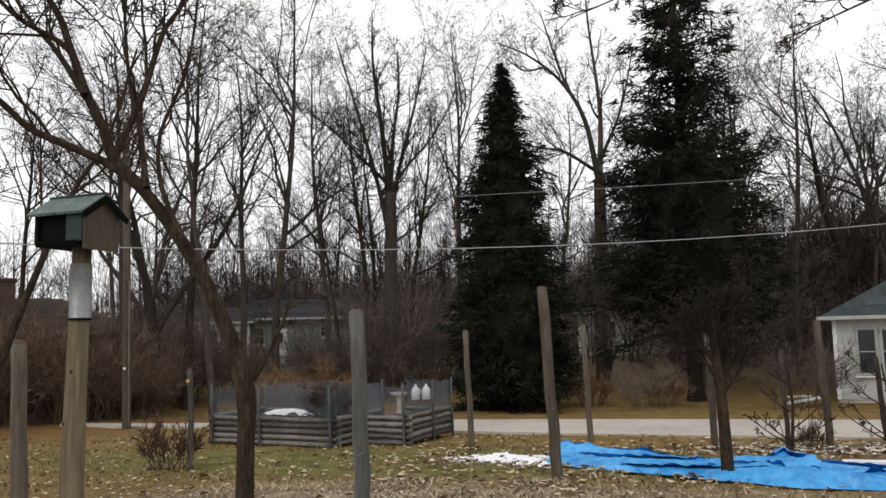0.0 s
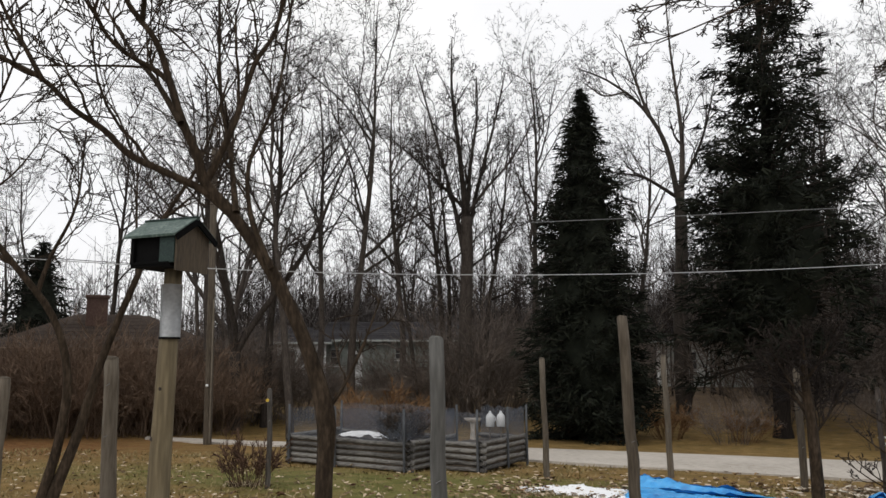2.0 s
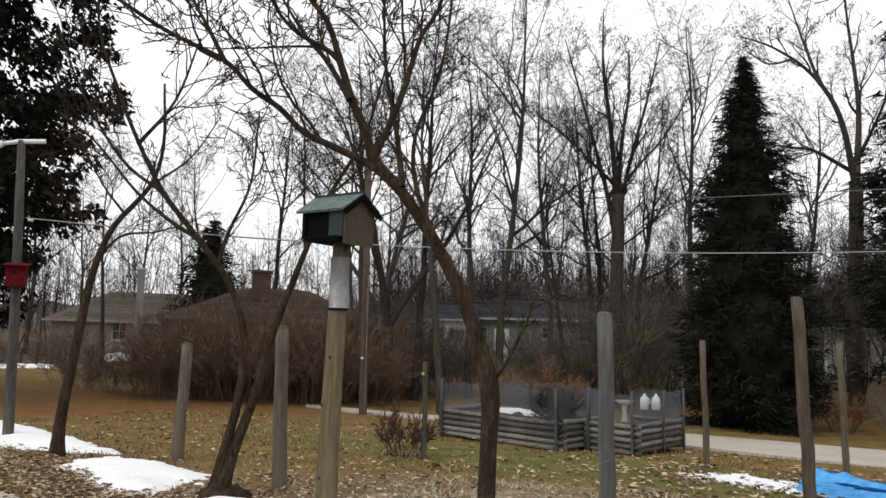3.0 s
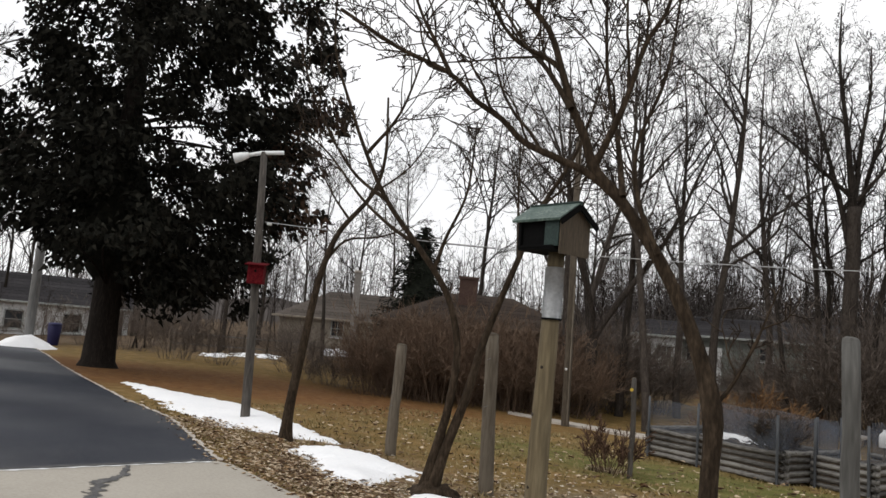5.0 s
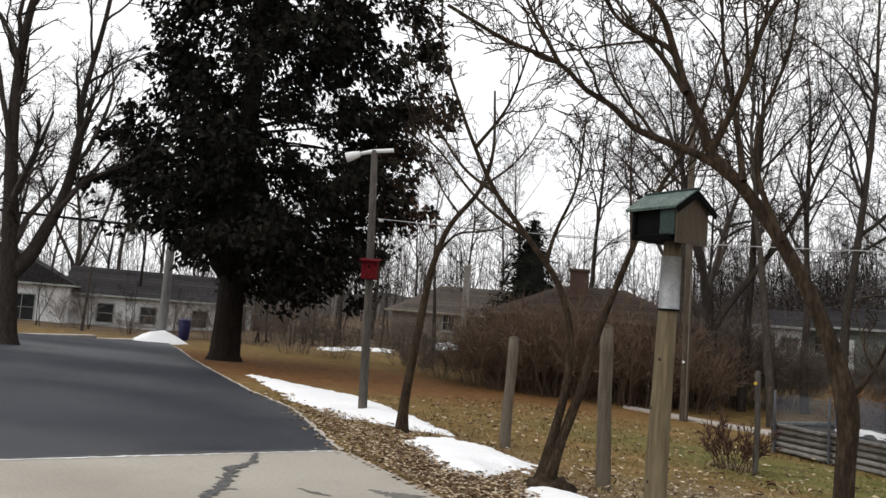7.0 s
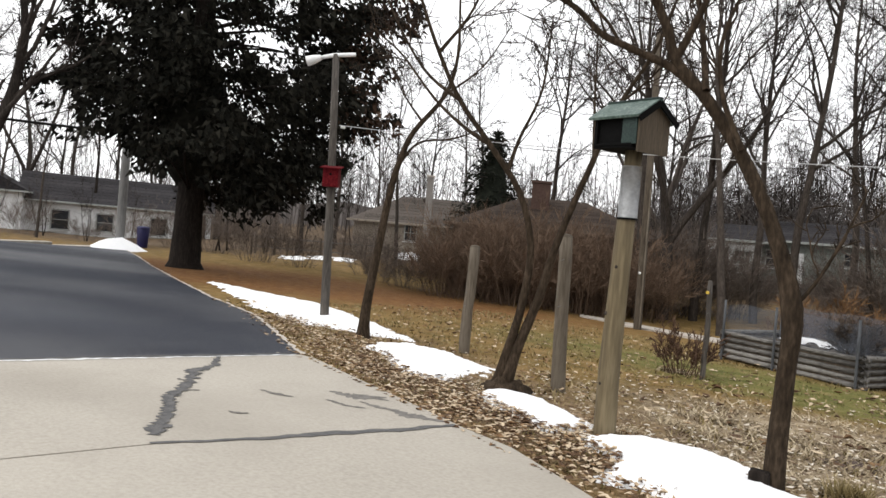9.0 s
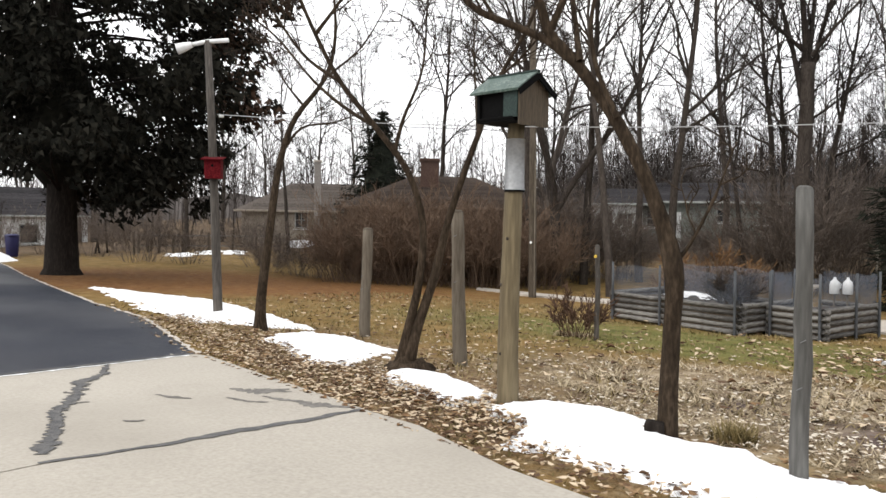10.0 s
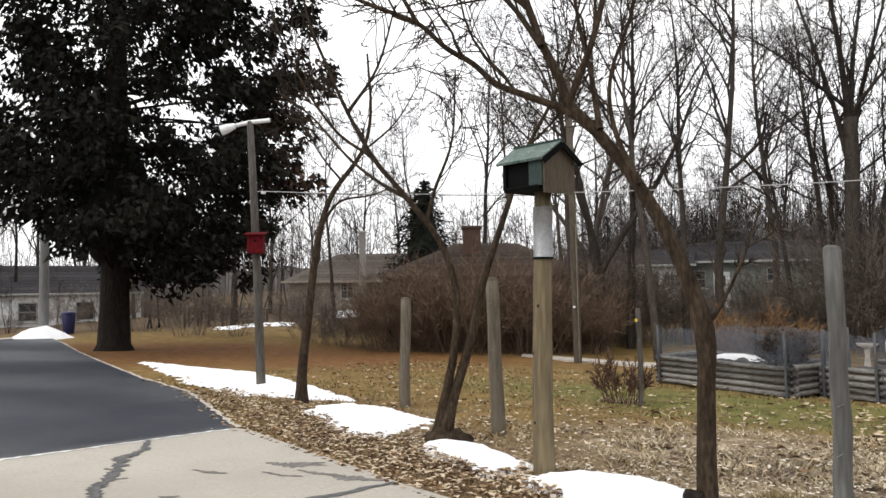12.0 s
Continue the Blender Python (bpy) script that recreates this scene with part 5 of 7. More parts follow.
def yard_tree():
    """The tree beyond the right edge of the yard whose twigs hang over it."""
    rng = random.Random(10)
    bx, by = 7.3, 6.3
    gz = height(bx, by)
    out = [[] for _ in range(6)]
    line = smooth_line([(bx, by, gz - 0.1), (bx, by, 0.2), (bx - 0.05, by, 1.5), (bx - 0.2, by, 3.2), (bx - 0.4, by, 5.0), (bx - 0.4, by, 7.0)], 4)
    out[0].append((line, [0.20 - 0.13 * i / (len(line) - 1) + 0.06 * math.exp(-i / 1.6) for i in range(len(line))], 14))
    limb(out, 1, [(7.05, 6.3, 3.9), (5.8, 6.3, 4.5), (4.4, 6.35, 4.5), (3.0, 6.4, 4.42), (1.9, 6.4, 4.3), (1.1, 6.4, 4.2)], 0.045, 0.005, 8, rng, 20, NEAR_PLAN, 0.75, 0.35, 1, 0.6, 0.2)
    limb(out, 1, [(7.1, 6.3, 3.6), (5.6, 6.2, 4.3), (4.5, 6.2, 4.15), (3.6, 6.2, 3.8), (2.9, 6.2, 3.5)], 0.032, 0.005, 7, rng, 12, NEAR_PLAN, 0.6, 0.4, 1, 0.6, 0.3)
    limb(out, 1, [(6.9, 6.3, 4.6), (5.4, 6.2, 5.0), (3.8, 6.2, 4.75), (2.4, 6.25, 4.25), (1.3, 6.3, 3.85)], 0.038, 0.005, 7, rng, 17, NEAR_PLAN, 0.7, 0.35, 1, 0.6, 0.2)
    limb(out, 1, [(6.9, 6.3, 5.0), (8.0, 6.3, 6.0), (9.0, 6.4, 6.8)], 0.05, 0.01, 7, rng, 8, NEAR_PLAN, 1.0)
    return tree_object("tree", (out[0], out[1], out[2] + out[3], out[4] + out[5]), 0, 0, 0, 0, "yard tree with long drooping bare twigs", (BARK_NEAR, BARK_NEAR, BARK_NEAR, TWIG), ("trunk", "limb", "branch_mass", "twig_mass"), "garden trees")


FAR_PLAN = [None, None, (6, 6, 0.75, 0.5, 0.20, 0.10, 4), (4, 5, 0.85, 0.5, 0.25, 0.07, 3), (2, 4, 0.85, 0.5, 0.28, 0.05, 3), (1, 0, 0.7, 0.5, 0.2, 0.03, 2)]


def vase_tree():
    """Stout hardwood behind the log beds whose trunk opens into a vase of rising stems."""
    rng = random.Random(71)
    out = [[] for _ in range(6)]
    trunk = smooth_line([(0.05, 0, -0.15), (0.0, 0, 0.3), (-0.05, 0, 3.0), (0.02, 0, 5.6), (0.0, 0, 7.1)], 4)
    out[0].append((trunk, [0.25 - 0.05 * i / (len(trunk) - 1) + 0.10 * math.exp(-i / 1.5) for i in range(len(trunk))], 12))
    for pts, r in (([(-0.02, 0, 5.5), (-0.5, 0.15, 7.8), (-1.25, 0.3, 10.6), (-1.9, 0.4, 13.0)], 0.14), ([(0, 0, 6.9), (-0.25, -0.5, 9.4), (-0.5, -0.8, 11.5), (-0.5, -0.9, 13.4)], 0.15), ([(0.02, 0, 6.2), (0.4, 0.2, 8.2), (1.0, 0.3, 10.5), (1.45, 0.3, 12.6)], 0.13), ([(0.1, 0, 7.3), (0.75, -0.4, 8.1), (1.5, -0.7, 8.9), (2.3, -0.9, 10.2)], 0.09), ([(-0.05, 0, 7.4), (-0.8, -0.4, 8.1), (-1.7, -0.6, 9.0), (-2.8, -0.8, 9.9)], 0.09), ([(0, 0, 6.9), (0.15, 0.8, 9.2), (0.4, 1.3, 11.2), (0.4, 1.5, 12.9)], 0.13), ([(0, 0, 5.2), (0.9, 0.2, 5.9), (1.9, 0.4, 6.8)], 0.06), ([(0, 0, 4.6), (-0.9, -0.3, 5.4), (-1.8, -0.4, 6.4)], 0.06)):
        limb(out, 1, pts, r, 0.02, 7, rng, 11, FAR_PLAN, 2.0, 0.15, 1.0, 0.7, -0.25)
    x, y = polar(-8.7, 27.0)
    return tree_object("tree", (out[0], out[1], out[2] + out[3], out[4] + out[5]), x, y, height(x, y), 8.7, "stout bare hardwood opening into a vase of stems", (BARK, BARK, BARK, TWIG), ("trunk", "limb", "branch_mass", "twig_mass"))


def oak_tree():
    """Tall hardwood between the two spruces with one long arm reaching over."""
    rng = random.Random(72)
    out = [[] for _ in range(6)]
    trunk = smooth_line([(-0.2, 0, -0.15), (-0.15, 0, 0.3), (-0.15, 0, 3.0), (0.0, 0, 5.6), (0.05, 0, 7.7)], 4)
    out[0].append((trunk, [0.28 - 0.06 * i / (len(trunk) - 1) + 0.10 * math.exp(-i / 1.5) for i in range(len(trunk))], 12))
    for pts, r in (([(0.05, 0, 7.5), (-0.4, 0, 10.1), (-1.3, 0.4, 11.9), (-2.6, 0.7, 13.2), (-3.9, 1.0, 14.0)], 0.16), ([(0.05, 0, 7.5), (0.2, 0.2, 10.1), (0.1, 0.3, 11.9), (-0.1, 0.3, 14.1), (-0.2, 0.3, 16.5)], 0.16), ([(0, 0, 8.0), (-1.2, -0.3, 8.8), (-2.0, -0.4, 9.0), (-3.0, -0.5, 9.2)], 0.10), ([(-1.0, 0.3, 11.4), (-1.5, 0.2, 13.0), (-2.0, 0, 14.8)], 0.09), ([(0.1, 0, 8.4), (1.0, 0.3, 10.5), (1.6, 0.4, 13.0)], 0.10), ([(-1.9, 0.6, 12.6), (-2.7, 0.2, 12.4), (-3.4, 0, 12.9)], 0.06)):
        limb(out, 1, pts, r, 0.02, 7, rng, 9, FAR_PLAN, 1.9, 0.2, 1.0, 0.8, -0.1)
    x, y = polar(6.9, 30.0)
    return tree_object("tree", (out[0], out[1], out[2] + out[3], out[4] + out[5]), x, y, height(x, y), -6.9, "tall bare hardwood with crooked arms between two spruces", (BARK, BARK, BARK, TWIG), ("trunk", "limb", "branch_mass", "twig_mass"))


vase_tree()
oak_tree()


def snag():
    """A stout dead trunk, broken off above head height."""
    bx, by = 3.78, 6.45
    gz = height(bx, by)
    rng = random.Random(3)
    ob = root("tree_stump", bx, by, gz, 0, "stout mossy dead trunk broken off above head height", "tree stump")
    pts = [(0, 0, -0.1), (0, 0, 0.12), (0.01, 0, 0.45), (0.03, 0, 0.9), (0.02, 0, 1.35), (0.04, -0.02, 1.7), (0.05, -0.02, 1.85)]
    put("trunk", tubes("trunk", [(pts, [0.17, 0.125, 0.108, 0.10, 0.097, 0.093, 0.085], 14)]), BARK_NEAR, ob)
    for k in range(7):
        a = k * 0.9
        x, y = 0.05 + 0.055 * math.cos(a), -0.02 + 0.055 * math.sin(a)
        put("splinter", tubes("splinter", [([(x, y, 1.75), (x * 1.05, y * 1.05, 1.86 + 0.08 * rng.random()), (x * 1.1, y * 1.1, 1.92 + 0.1 * rng.random())], [0.035, 0.022, 0.006], 5)]), BARK_NEAR, ob)


def street_tree():
    """Old tree by the street that divides low down into two long stems."""
    rng = random.Random(17)
    out = [[] for _ in range(6)]
    plan = [None, None, (7, 6, 0.65, 0.5, 0.16, 0.10, 5), (5, 5, 0.72, 0.52, 0.22, 0.08, 3), (3, 4, 0.75, 0.55, 0.25, 0.04, 3), (1, 0, 0.65, 0.5, 0.2, 0.03, 2)]
    gz = height(-21.13, 6.4)
    A = smooth_line([(-21.13, 6.42, gz - 0.1), (-21.15, 6.38, gz + 0.5), (-21.19, 6.3, 1.6), (-21.23, 6.14, 3.4), (-21.28, 5.97, 5.6), (-21.27, 6.0, 7.9), (-21.22, 6.2, 9.5), (-21.1, 6.5, 12.5)], 4)
    B = smooth_line([(-21.19, 6.32, 1.5), (-21.07, 6.7, 2.0), (-20.98, 6.99, 2.76), (-20.87, 7.32, 3.8), (-20.81, 7.49, 5.25), (-20.83, 7.44, 6.3), (-20.6, 7.7, 8.5), (-20.4, 7.9, 11.5)], 4)
    for line, r in ((A, 0.30), (B, 0.22)):
        n = len(line)
        out[0].append((line, [r * (1 - 0.88 * (i / (n - 1)) ** 0.8) + 0.01 + (0.08 * math.exp(-i / 1.5) if r > 0.25 else 0) for i in range(n)], 12))
        for c in range(15):
            i = int(n * (0.32 + 0.66 * (c + rng.random()) / 15)) if n else 0
            i = min(i, n - 2)
            q = (aside(line[i + 1] - line[i], rng.uniform(0.5, 0.85), rng) + Vector((0, 0, 0.35))).normalized()
            grow(out, line[i], q, rng.uniform(1.8, 4.2) * (1.1 - 0.5 * i / n), max(0.03, 0.5 * r * (1 - 0.8 * i / n)), 2, rng, plan)
    return tree_object("tree", (out[0], out[2] + out[3], out[4] + out[5]), 0, 0, 0, 0, "old bare street tree dividing low into two stems", (BARK, BARK, TWIG), ("trunk", "branch_mass", "twig_mass"), "bare trees")


street_tree()
snag()
leaning_tree()
twin_tree()
sapling()
yard_tree()
# small dark-stemmed tree that stands through the tarp
t2 = random.Random(21)
o2 = [[] for _ in range(6)]
gz2 = height(3.0, 9.15)
ln2 = smooth_line([(3.06, 9.15, gz2 - 0.1), (3.05, 9.15, 0.1), (3.03, 9.15, 0.7), (3.0, 9.2, 1.1), (3.0, 9.2, 1.4)], 4)
o2[0].append((ln2, [0.075 - 0.04 * i / (len(ln2) - 1) for i in range(len(ln2))], 9))
for k in range(7):
    a = k * 0.9
    limb(o2, 1, [(3.02 - 0.005 * k, 9.16, 0.45 + 0.1 * k), (3.0 + 0.25 * math.cos(a), 9.2 + 0.25 * math.sin(a), 0.75 + 0.1 * k), (3.0 + 0.42 * math.cos(a), 9.2 + 0.42 * math.sin(a), 1.05 + 0.1 * k)], 0.022, 0.007, 5, t2, 14, NEAR_PLAN, 0.46)
tree_object("tree", (o2[0], o2[1], o2[2] + o2[3], o2[4] + o2[5]), 0, 0, 0, 0, "low dense bare ornamental tree rising beside the tarp", (BARK_NEAR, BARK_NEAR, TWIG, TWIG), ("trunk", "limb", "branch_mass", "twig_mass"), "garden trees")


# ---- evergreens ----
def sprays(rng, spots, count, size, droop, width=0.15):
    """Tufts of thin pointed blades round given spots, fanning out and hanging."""
    verts, faces = [], []
    for p, out_dir, s in spots:
        lean = Vector((rng.gauss(0, 0.35), rng.gauss(0, 0.35), rng.gauss(0, 0.2)))
        for _ in range(count):
            c = p + Vector((rng.gauss(0, 0.42), rng.gauss(0, 0.42), rng.gauss(0, 0.34))) * s
            d = (out_dir * rng.uniform(0.2, 1.0) + lean + Vector((rng.gauss(0, 0.4), rng.gauss(0, 0.4), rng.gauss(0, 0.3) - droop))).normalized()
            side = d.cross(Vector((rng.gauss(0, 1), rng.gauss(0, 1), rng.gauss(0, 1)))).normalized()
            L, w = size * rng.uniform(0.6, 1.5) * min(1.0, 0.3 + 2.6 * s), size * width * rng.uniform(0.6, 1.4) * min(1.0, 0.4 + 2.4 * s)
            o = len(verts)
            verts += [tuple(c - side * w), tuple(c + side * w), tuple(c + d * L)]
            faces.append((o, o + 1, o + 2))
    return verts, faces


def core(name, profile, parent, mat, seed):
    """The solid uneven heart of a crown, standing in for its shaded inside."""
    n, verts, faces = 26, [], []
    for k, (z, r) in enumerate(profile):
        for i in range(n):
            a = 2 * math.pi * i / n
            q = r * (1 + 0.35 * noise.noise((math.cos(a) * 2, math.sin(a) * 2, z * 1.3 + seed)))
            verts.append((q * math.cos(a), q * math.sin(a), z + 0.25 * noise.noise((math.cos(a) * 3, math.sin(a) * 3, z + seed))))
    for k in range(len(profile) - 1):
        for i in range(n):
            faces.append((k * n + i, k * n + (i + 1) % n, (k + 1) * n + (i + 1) % n, (k + 1) * n + i))
    return put(name, mesh_from(name, verts, faces), mat, parent)


def conifer(name, x, y, tall, low, rad, seed, mat, label, tiers, per, count, size, droop, trunk_r, power=0.85, gap=0.0, shape=None, clump=None, width=0.15, heart=0.5, hole=9.0, thin=None, mesh_size=0.75):
    rng = random.Random(seed)
    gz = height(x, y)
    ob = root(name, x, y, gz, 0, label, "tree", "evergreens")
    put("trunk", tubes("trunk", [([(0, 0, -0.1), (0, 0, 0.3), (0.03, 0, tall * 0.4), (0, 0.03, tall * 0.97)], [trunk_r * 1.35, trunk_r, trunk_r * 0.7, 0.02], 12)]), CEDAR_BARK, ob)
    lines, spots = [], []
    for t in range(tiers):
        f = (t + rng.random() * 0.7) / tiers
        z = low + (tall - low) * f
        reach = shape(f) * rad if shape else rad * (1 - f) ** power + 0.04
        for k in range(max(3, int(per * (0.45 + 0.55 * (1 - f))))):
            if rng.random() < (thin(f) if thin else gap):
                continue
            a = rng.uniform(0, 2 * math.pi)
            R = reach * rng.uniform(0.65, 1.08) * (1 + 0.34 * noise.noise((math.cos(a) * 1.5, math.sin(a) * 1.5, z * 0.5 + seed)))
            d = Vector((math.cos(a), math.sin(a), 0))
            rise = 0.25 * (f - 0.35) + (rng.uniform(-0.2, 0.45) if shape else 0.0)
            pts = [Vector((0, 0, z)), d * R * 0.5 + Vector((0, 0, z + rise * R * 0.5 - 0.02 * R)), d * R + Vector((0, 0, z + rise * R - droop * 0.22 * R))]
            lines.append((pts, [0.02 + 0.012 * R, 0.012 + 0.005 * R, 0.006], 4))
            m = max(2, int(R / ((clump or size) * 1.1)))
            for i in range(m):
                u = 0.12 + 0.88 * (i + rng.random()) / m
                p = pts[0].lerp(pts[1], u * 2) if u < 0.5 else pts[1].lerp(pts[2], u * 2 - 1)
                if noise.noise(p * mesh_size + Vector((seed, 0, 0))) > hole and i < m - 1:
                    continue
                spots.append((p, d, min(clump or size, 0.06 + reach * 0.45)))
    put("limb_mass", tubes("limb_mass", lines), BARK, ob)["kind"] = "stuff"
    put("foliage", mesh_from("foliage", *sprays(rng, spots, count, size, droop, width), False), mat, ob)["kind"] = "stuff"
    prof = []
    for k in range(22):
        f = k / 21
        r = shape(f) * rad if shape else rad * (1 - f) ** power
        prof.append((low + (tall - low) * f * 0.97, max(0.02, r * (heart(f) if callable(heart) else heart) * min(1.0, 0.25 + f * 6))))
    core("inner_foliage", prof, ob, mat, seed)
    return ob


SPRUCE = lambda f: (1.0 - 0.30 * (f / 0.6) ** 1.2) if f < 0.6 else 0.70 * ((1 - f) / 0.4) ** 1.05 + 0.012
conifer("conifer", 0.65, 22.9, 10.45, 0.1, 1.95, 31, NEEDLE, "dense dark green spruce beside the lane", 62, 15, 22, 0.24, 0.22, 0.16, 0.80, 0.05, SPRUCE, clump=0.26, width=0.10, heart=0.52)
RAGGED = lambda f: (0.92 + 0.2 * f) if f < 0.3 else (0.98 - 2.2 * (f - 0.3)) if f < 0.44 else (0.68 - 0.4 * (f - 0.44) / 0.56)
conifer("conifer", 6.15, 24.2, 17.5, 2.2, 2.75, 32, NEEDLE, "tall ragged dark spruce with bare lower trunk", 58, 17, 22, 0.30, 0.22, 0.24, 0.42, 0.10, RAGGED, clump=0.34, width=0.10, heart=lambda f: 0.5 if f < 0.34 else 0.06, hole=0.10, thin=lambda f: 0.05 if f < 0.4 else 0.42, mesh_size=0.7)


def steps_at(rows, v):
    """Straight-line reading of a short table of (place, value) pairs."""
    if v <= rows[0][0]:
        return rows[0][1]
    for (a, p), (b, q) in zip(rows, rows[1:]):
        if v <= b:
            return p + (q - p) * (v - a) / (b - a)
    return rows[-1][1]


CEDAR_WEST = [(2.2, 0.7), (3.2, 1.9), (4.3, 3.9), (5.2, 4.3), (6.8, 4.1), (8.2, 3.1), (10.5, 3.0), (12.5, 3.4), (15.5, 2.3), (18.5, 0.2)]
CEDAR_EAST = [(1.1, 3.6), (2.0, 5.2), (3.0, 5.6), (5.0, 6.0), (7.3, 6.2), (10.0, 5.8), (12.5, 5.0), (15.5, 3.2), (18.5, 0.2)]
CEDAR_HEM = [(-4.5, 4.3), (-2.0, 3.7), (-1.0, 3.0), (0.0, 2.5), (1.2, 2.0), (3.5, 1.35), (5.0, 1.7), (6.2, 3.0)]


def old_cedar(x, y, seed=33):
    """Broad crown of drooping shaggy boughs, fuller on one side of the trunk than on the other."""
    rng = random.Random(seed)
    gz = height(x, y)
    ob = root("conifer", x, y, gz, 0, "broad old cedar with shaggy drooping dark sprays and a thick trunk", "tree", "evergreens")
    put("trunk", tubes("trunk", [([(0, 0, -0.1), (0, 0, 0.15), (0.02, 0, 1.2), (0.03, 0.02, 8.0), (0, 0.05, 18.0)], [0.62, 0.48, 0.42, 0.30, 0.03], 14)]), CEDAR_BARK, ob)
    E, N = Vector((0.506, 0.862, 0)), Vector((-0.862, 0.506, 0))
    boughs, lines, spots, brown = [], [], [], []
    while len(boughs) < 410:
        z = rng.uniform(1.2, 18.3)
        e, n = rng.uniform(-4.6, 7.0), rng.uniform(-4.6, 4.6)
        side = steps_at(CEDAR_EAST, z) if e > 0 else steps_at(CEDAR_WEST, z)
        deep = 4.4 * min(1.0, 0.5 + 0.25 * (z - 1.2)) * min(1.0, (18.6 - z) / 6.5)
        rag = 1 + 0.30 * noise.noise((e * 0.55, n * 0.55 + seed, z * 0.75))
        rho = math.hypot(e / side, n / max(deep, 0.2)) / rag
        if rho > 1 or z < steps_at(CEDAR_HEM, e) + 0.35 * noise.noise((e * 1.4, n * 1.4, seed)):
            continue
        dark = z < 6.3 and -1.6 < e < 3.8
        if rng.random() > (0.42 if dark else 0.17 + 0.26 * rho) or not dark and (noise.noise((e * 0.95, n * 0.95, z * 1.1 + 7)) > 0.27 + 0.1 * (1 - rho)):
            continue
        boughs.append((E * e + N * n + Vector((0, 0, z)), rho, e, z))
    for p, rho, e, z in boughs:
        out = Vector((p.x, p.y, 0)).normalized()
        if rng.random() < 0.16:
            foot = Vector((0, 0, max(2.3, z - rng.uniform(-0.6, 1.6) - 0.15 * out.length)))
            mid = foot.lerp(p, 0.55) + Vector((rng.gauss(0, 0.12), rng.gauss(0, 0.12), 0.10))
            lines.append((smooth_line([tuple(foot), tuple(mid), tuple(p)], 3), None, 4))
        wide, tall = rng.uniform(0.20, 0.36), rng.uniform(0.20, 0.34)
        for _ in range(rng.randint(9, 15)):
            q = p + Vector((rng.gauss(0, wide), rng.gauss(0, wide), rng.gauss(0, tall)))
            rusty = e > 4.2 and 4.2 < z < 9.6 and rng.random() < 0.55
            (brown if rusty else spots).append((q, out, 0.34))
    lines = [(l, [0.045 * (1 - i / (len(l) - 1)) + 0.008 for i in range(len(l))], k) for l, _, k in lines]
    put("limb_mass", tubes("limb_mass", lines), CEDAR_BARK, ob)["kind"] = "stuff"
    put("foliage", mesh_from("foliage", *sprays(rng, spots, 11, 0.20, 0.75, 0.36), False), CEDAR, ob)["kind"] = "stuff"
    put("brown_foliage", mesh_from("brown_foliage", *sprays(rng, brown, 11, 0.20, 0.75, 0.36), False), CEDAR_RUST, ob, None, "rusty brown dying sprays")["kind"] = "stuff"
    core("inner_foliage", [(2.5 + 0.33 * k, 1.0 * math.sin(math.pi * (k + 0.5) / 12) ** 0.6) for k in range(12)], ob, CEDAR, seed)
    return ob


old_cedar(-21.0, 12.55)
conifer("conifer", -19.9, 26.1, 6.4, 0.1, 2.5, 34, NEEDLE, "small dark spruce before the far houses", 34, 12, 9, 0.26, 0.3, 0.1, 0.8, clump=0.3)


# ---- thickets ----
def shrub(seed, tall, wide, stems, per, mat, lift=0.02, r=0.011):
    rng = random.Random(seed)
    out = [[], [], []]
    plan = [(4, per, 0.55, 0.5, 0.10, lift, 3), (1, 7, 0.6, 0.6, 0.16, 0.04, 3), (1, 0, 0.6, 0.5, 0.15, 0.02, 2)]
    for k in range(stems):
        a, q = rng.uniform(0, 2 * math.pi), wide * 0.45 * math.sqrt(rng.random())
        d = Vector((math.cos(a) * 0.45, math.sin(a) * 0.45, 1)).normalized()
        grow(out, Vector((q * math.cos(a), q * math.sin(a), -0.05)), aside(d, 0.25, rng), tall * rng.uniform(0.6, 1.1), r * rng.uniform(0.8, 1.6), 0, rng, plan)
    return out[0] + out[1], out[2]


def shrub_object(name, seed, tall, wide, stems, per, mat, label, group="thickets", **kw):
    a, b = shrub(seed, tall, wide, stems, per, mat, **kw)
    ob = root(name, 0, 0, 0, 0, label, "shrub", group)
    put("stem_mass", tubes("stem_mass", a), mat, ob)["kind"] = "stuff"
    put("twig_mass", tubes("twig_mass", b), mat, ob)["kind"] = "stuff"
    return ob


thick = [shrub_object("shrub", 50 + k, 2.6 + 0.3 * k, 2.6, 46, 8, TWIG_BROWN, "dense leafless brown thicket at the edge of the woods") for k in range(3)]
far_thick = [shrub_object("shrub", 55 + k, 2.9, 2.8, 34, 8, FAR_TWIG, "tangle of distant brush among the trunks, greyed for haze") for k in range(2)]
first = [True] * 5
spots_s, spots_far = [], []
rs = random.Random(91)
for k in range(52):
    az = -44 + 78 * (k + rs.random()) / 52
    d = rs.uniform(27, 38)
    x, y = polar(az, d)
    if 8.2 < x < 20 and 20 < y < 33 or -24 < az < -8 or -8 <= az < -4 and k % 4 or az < -26.5 or 3 < az < 11.5:
        continue
    spots_s.append((x, y, rs.uniform(0.7, 1.2)))
for k in range(42):
    az = -26 + 56 * (k + rs.random()) / 42
    spots_far.append((*polar(az, rs.uniform(43, 57)), rs.uniform(1.2, 1.9)))
for k in range(18):
    spots_far.append((*polar(6 + 31 * (k + rs.random()) / 18, rs.uniform(46, 56)), rs.uniform(1.8, 2.6)))
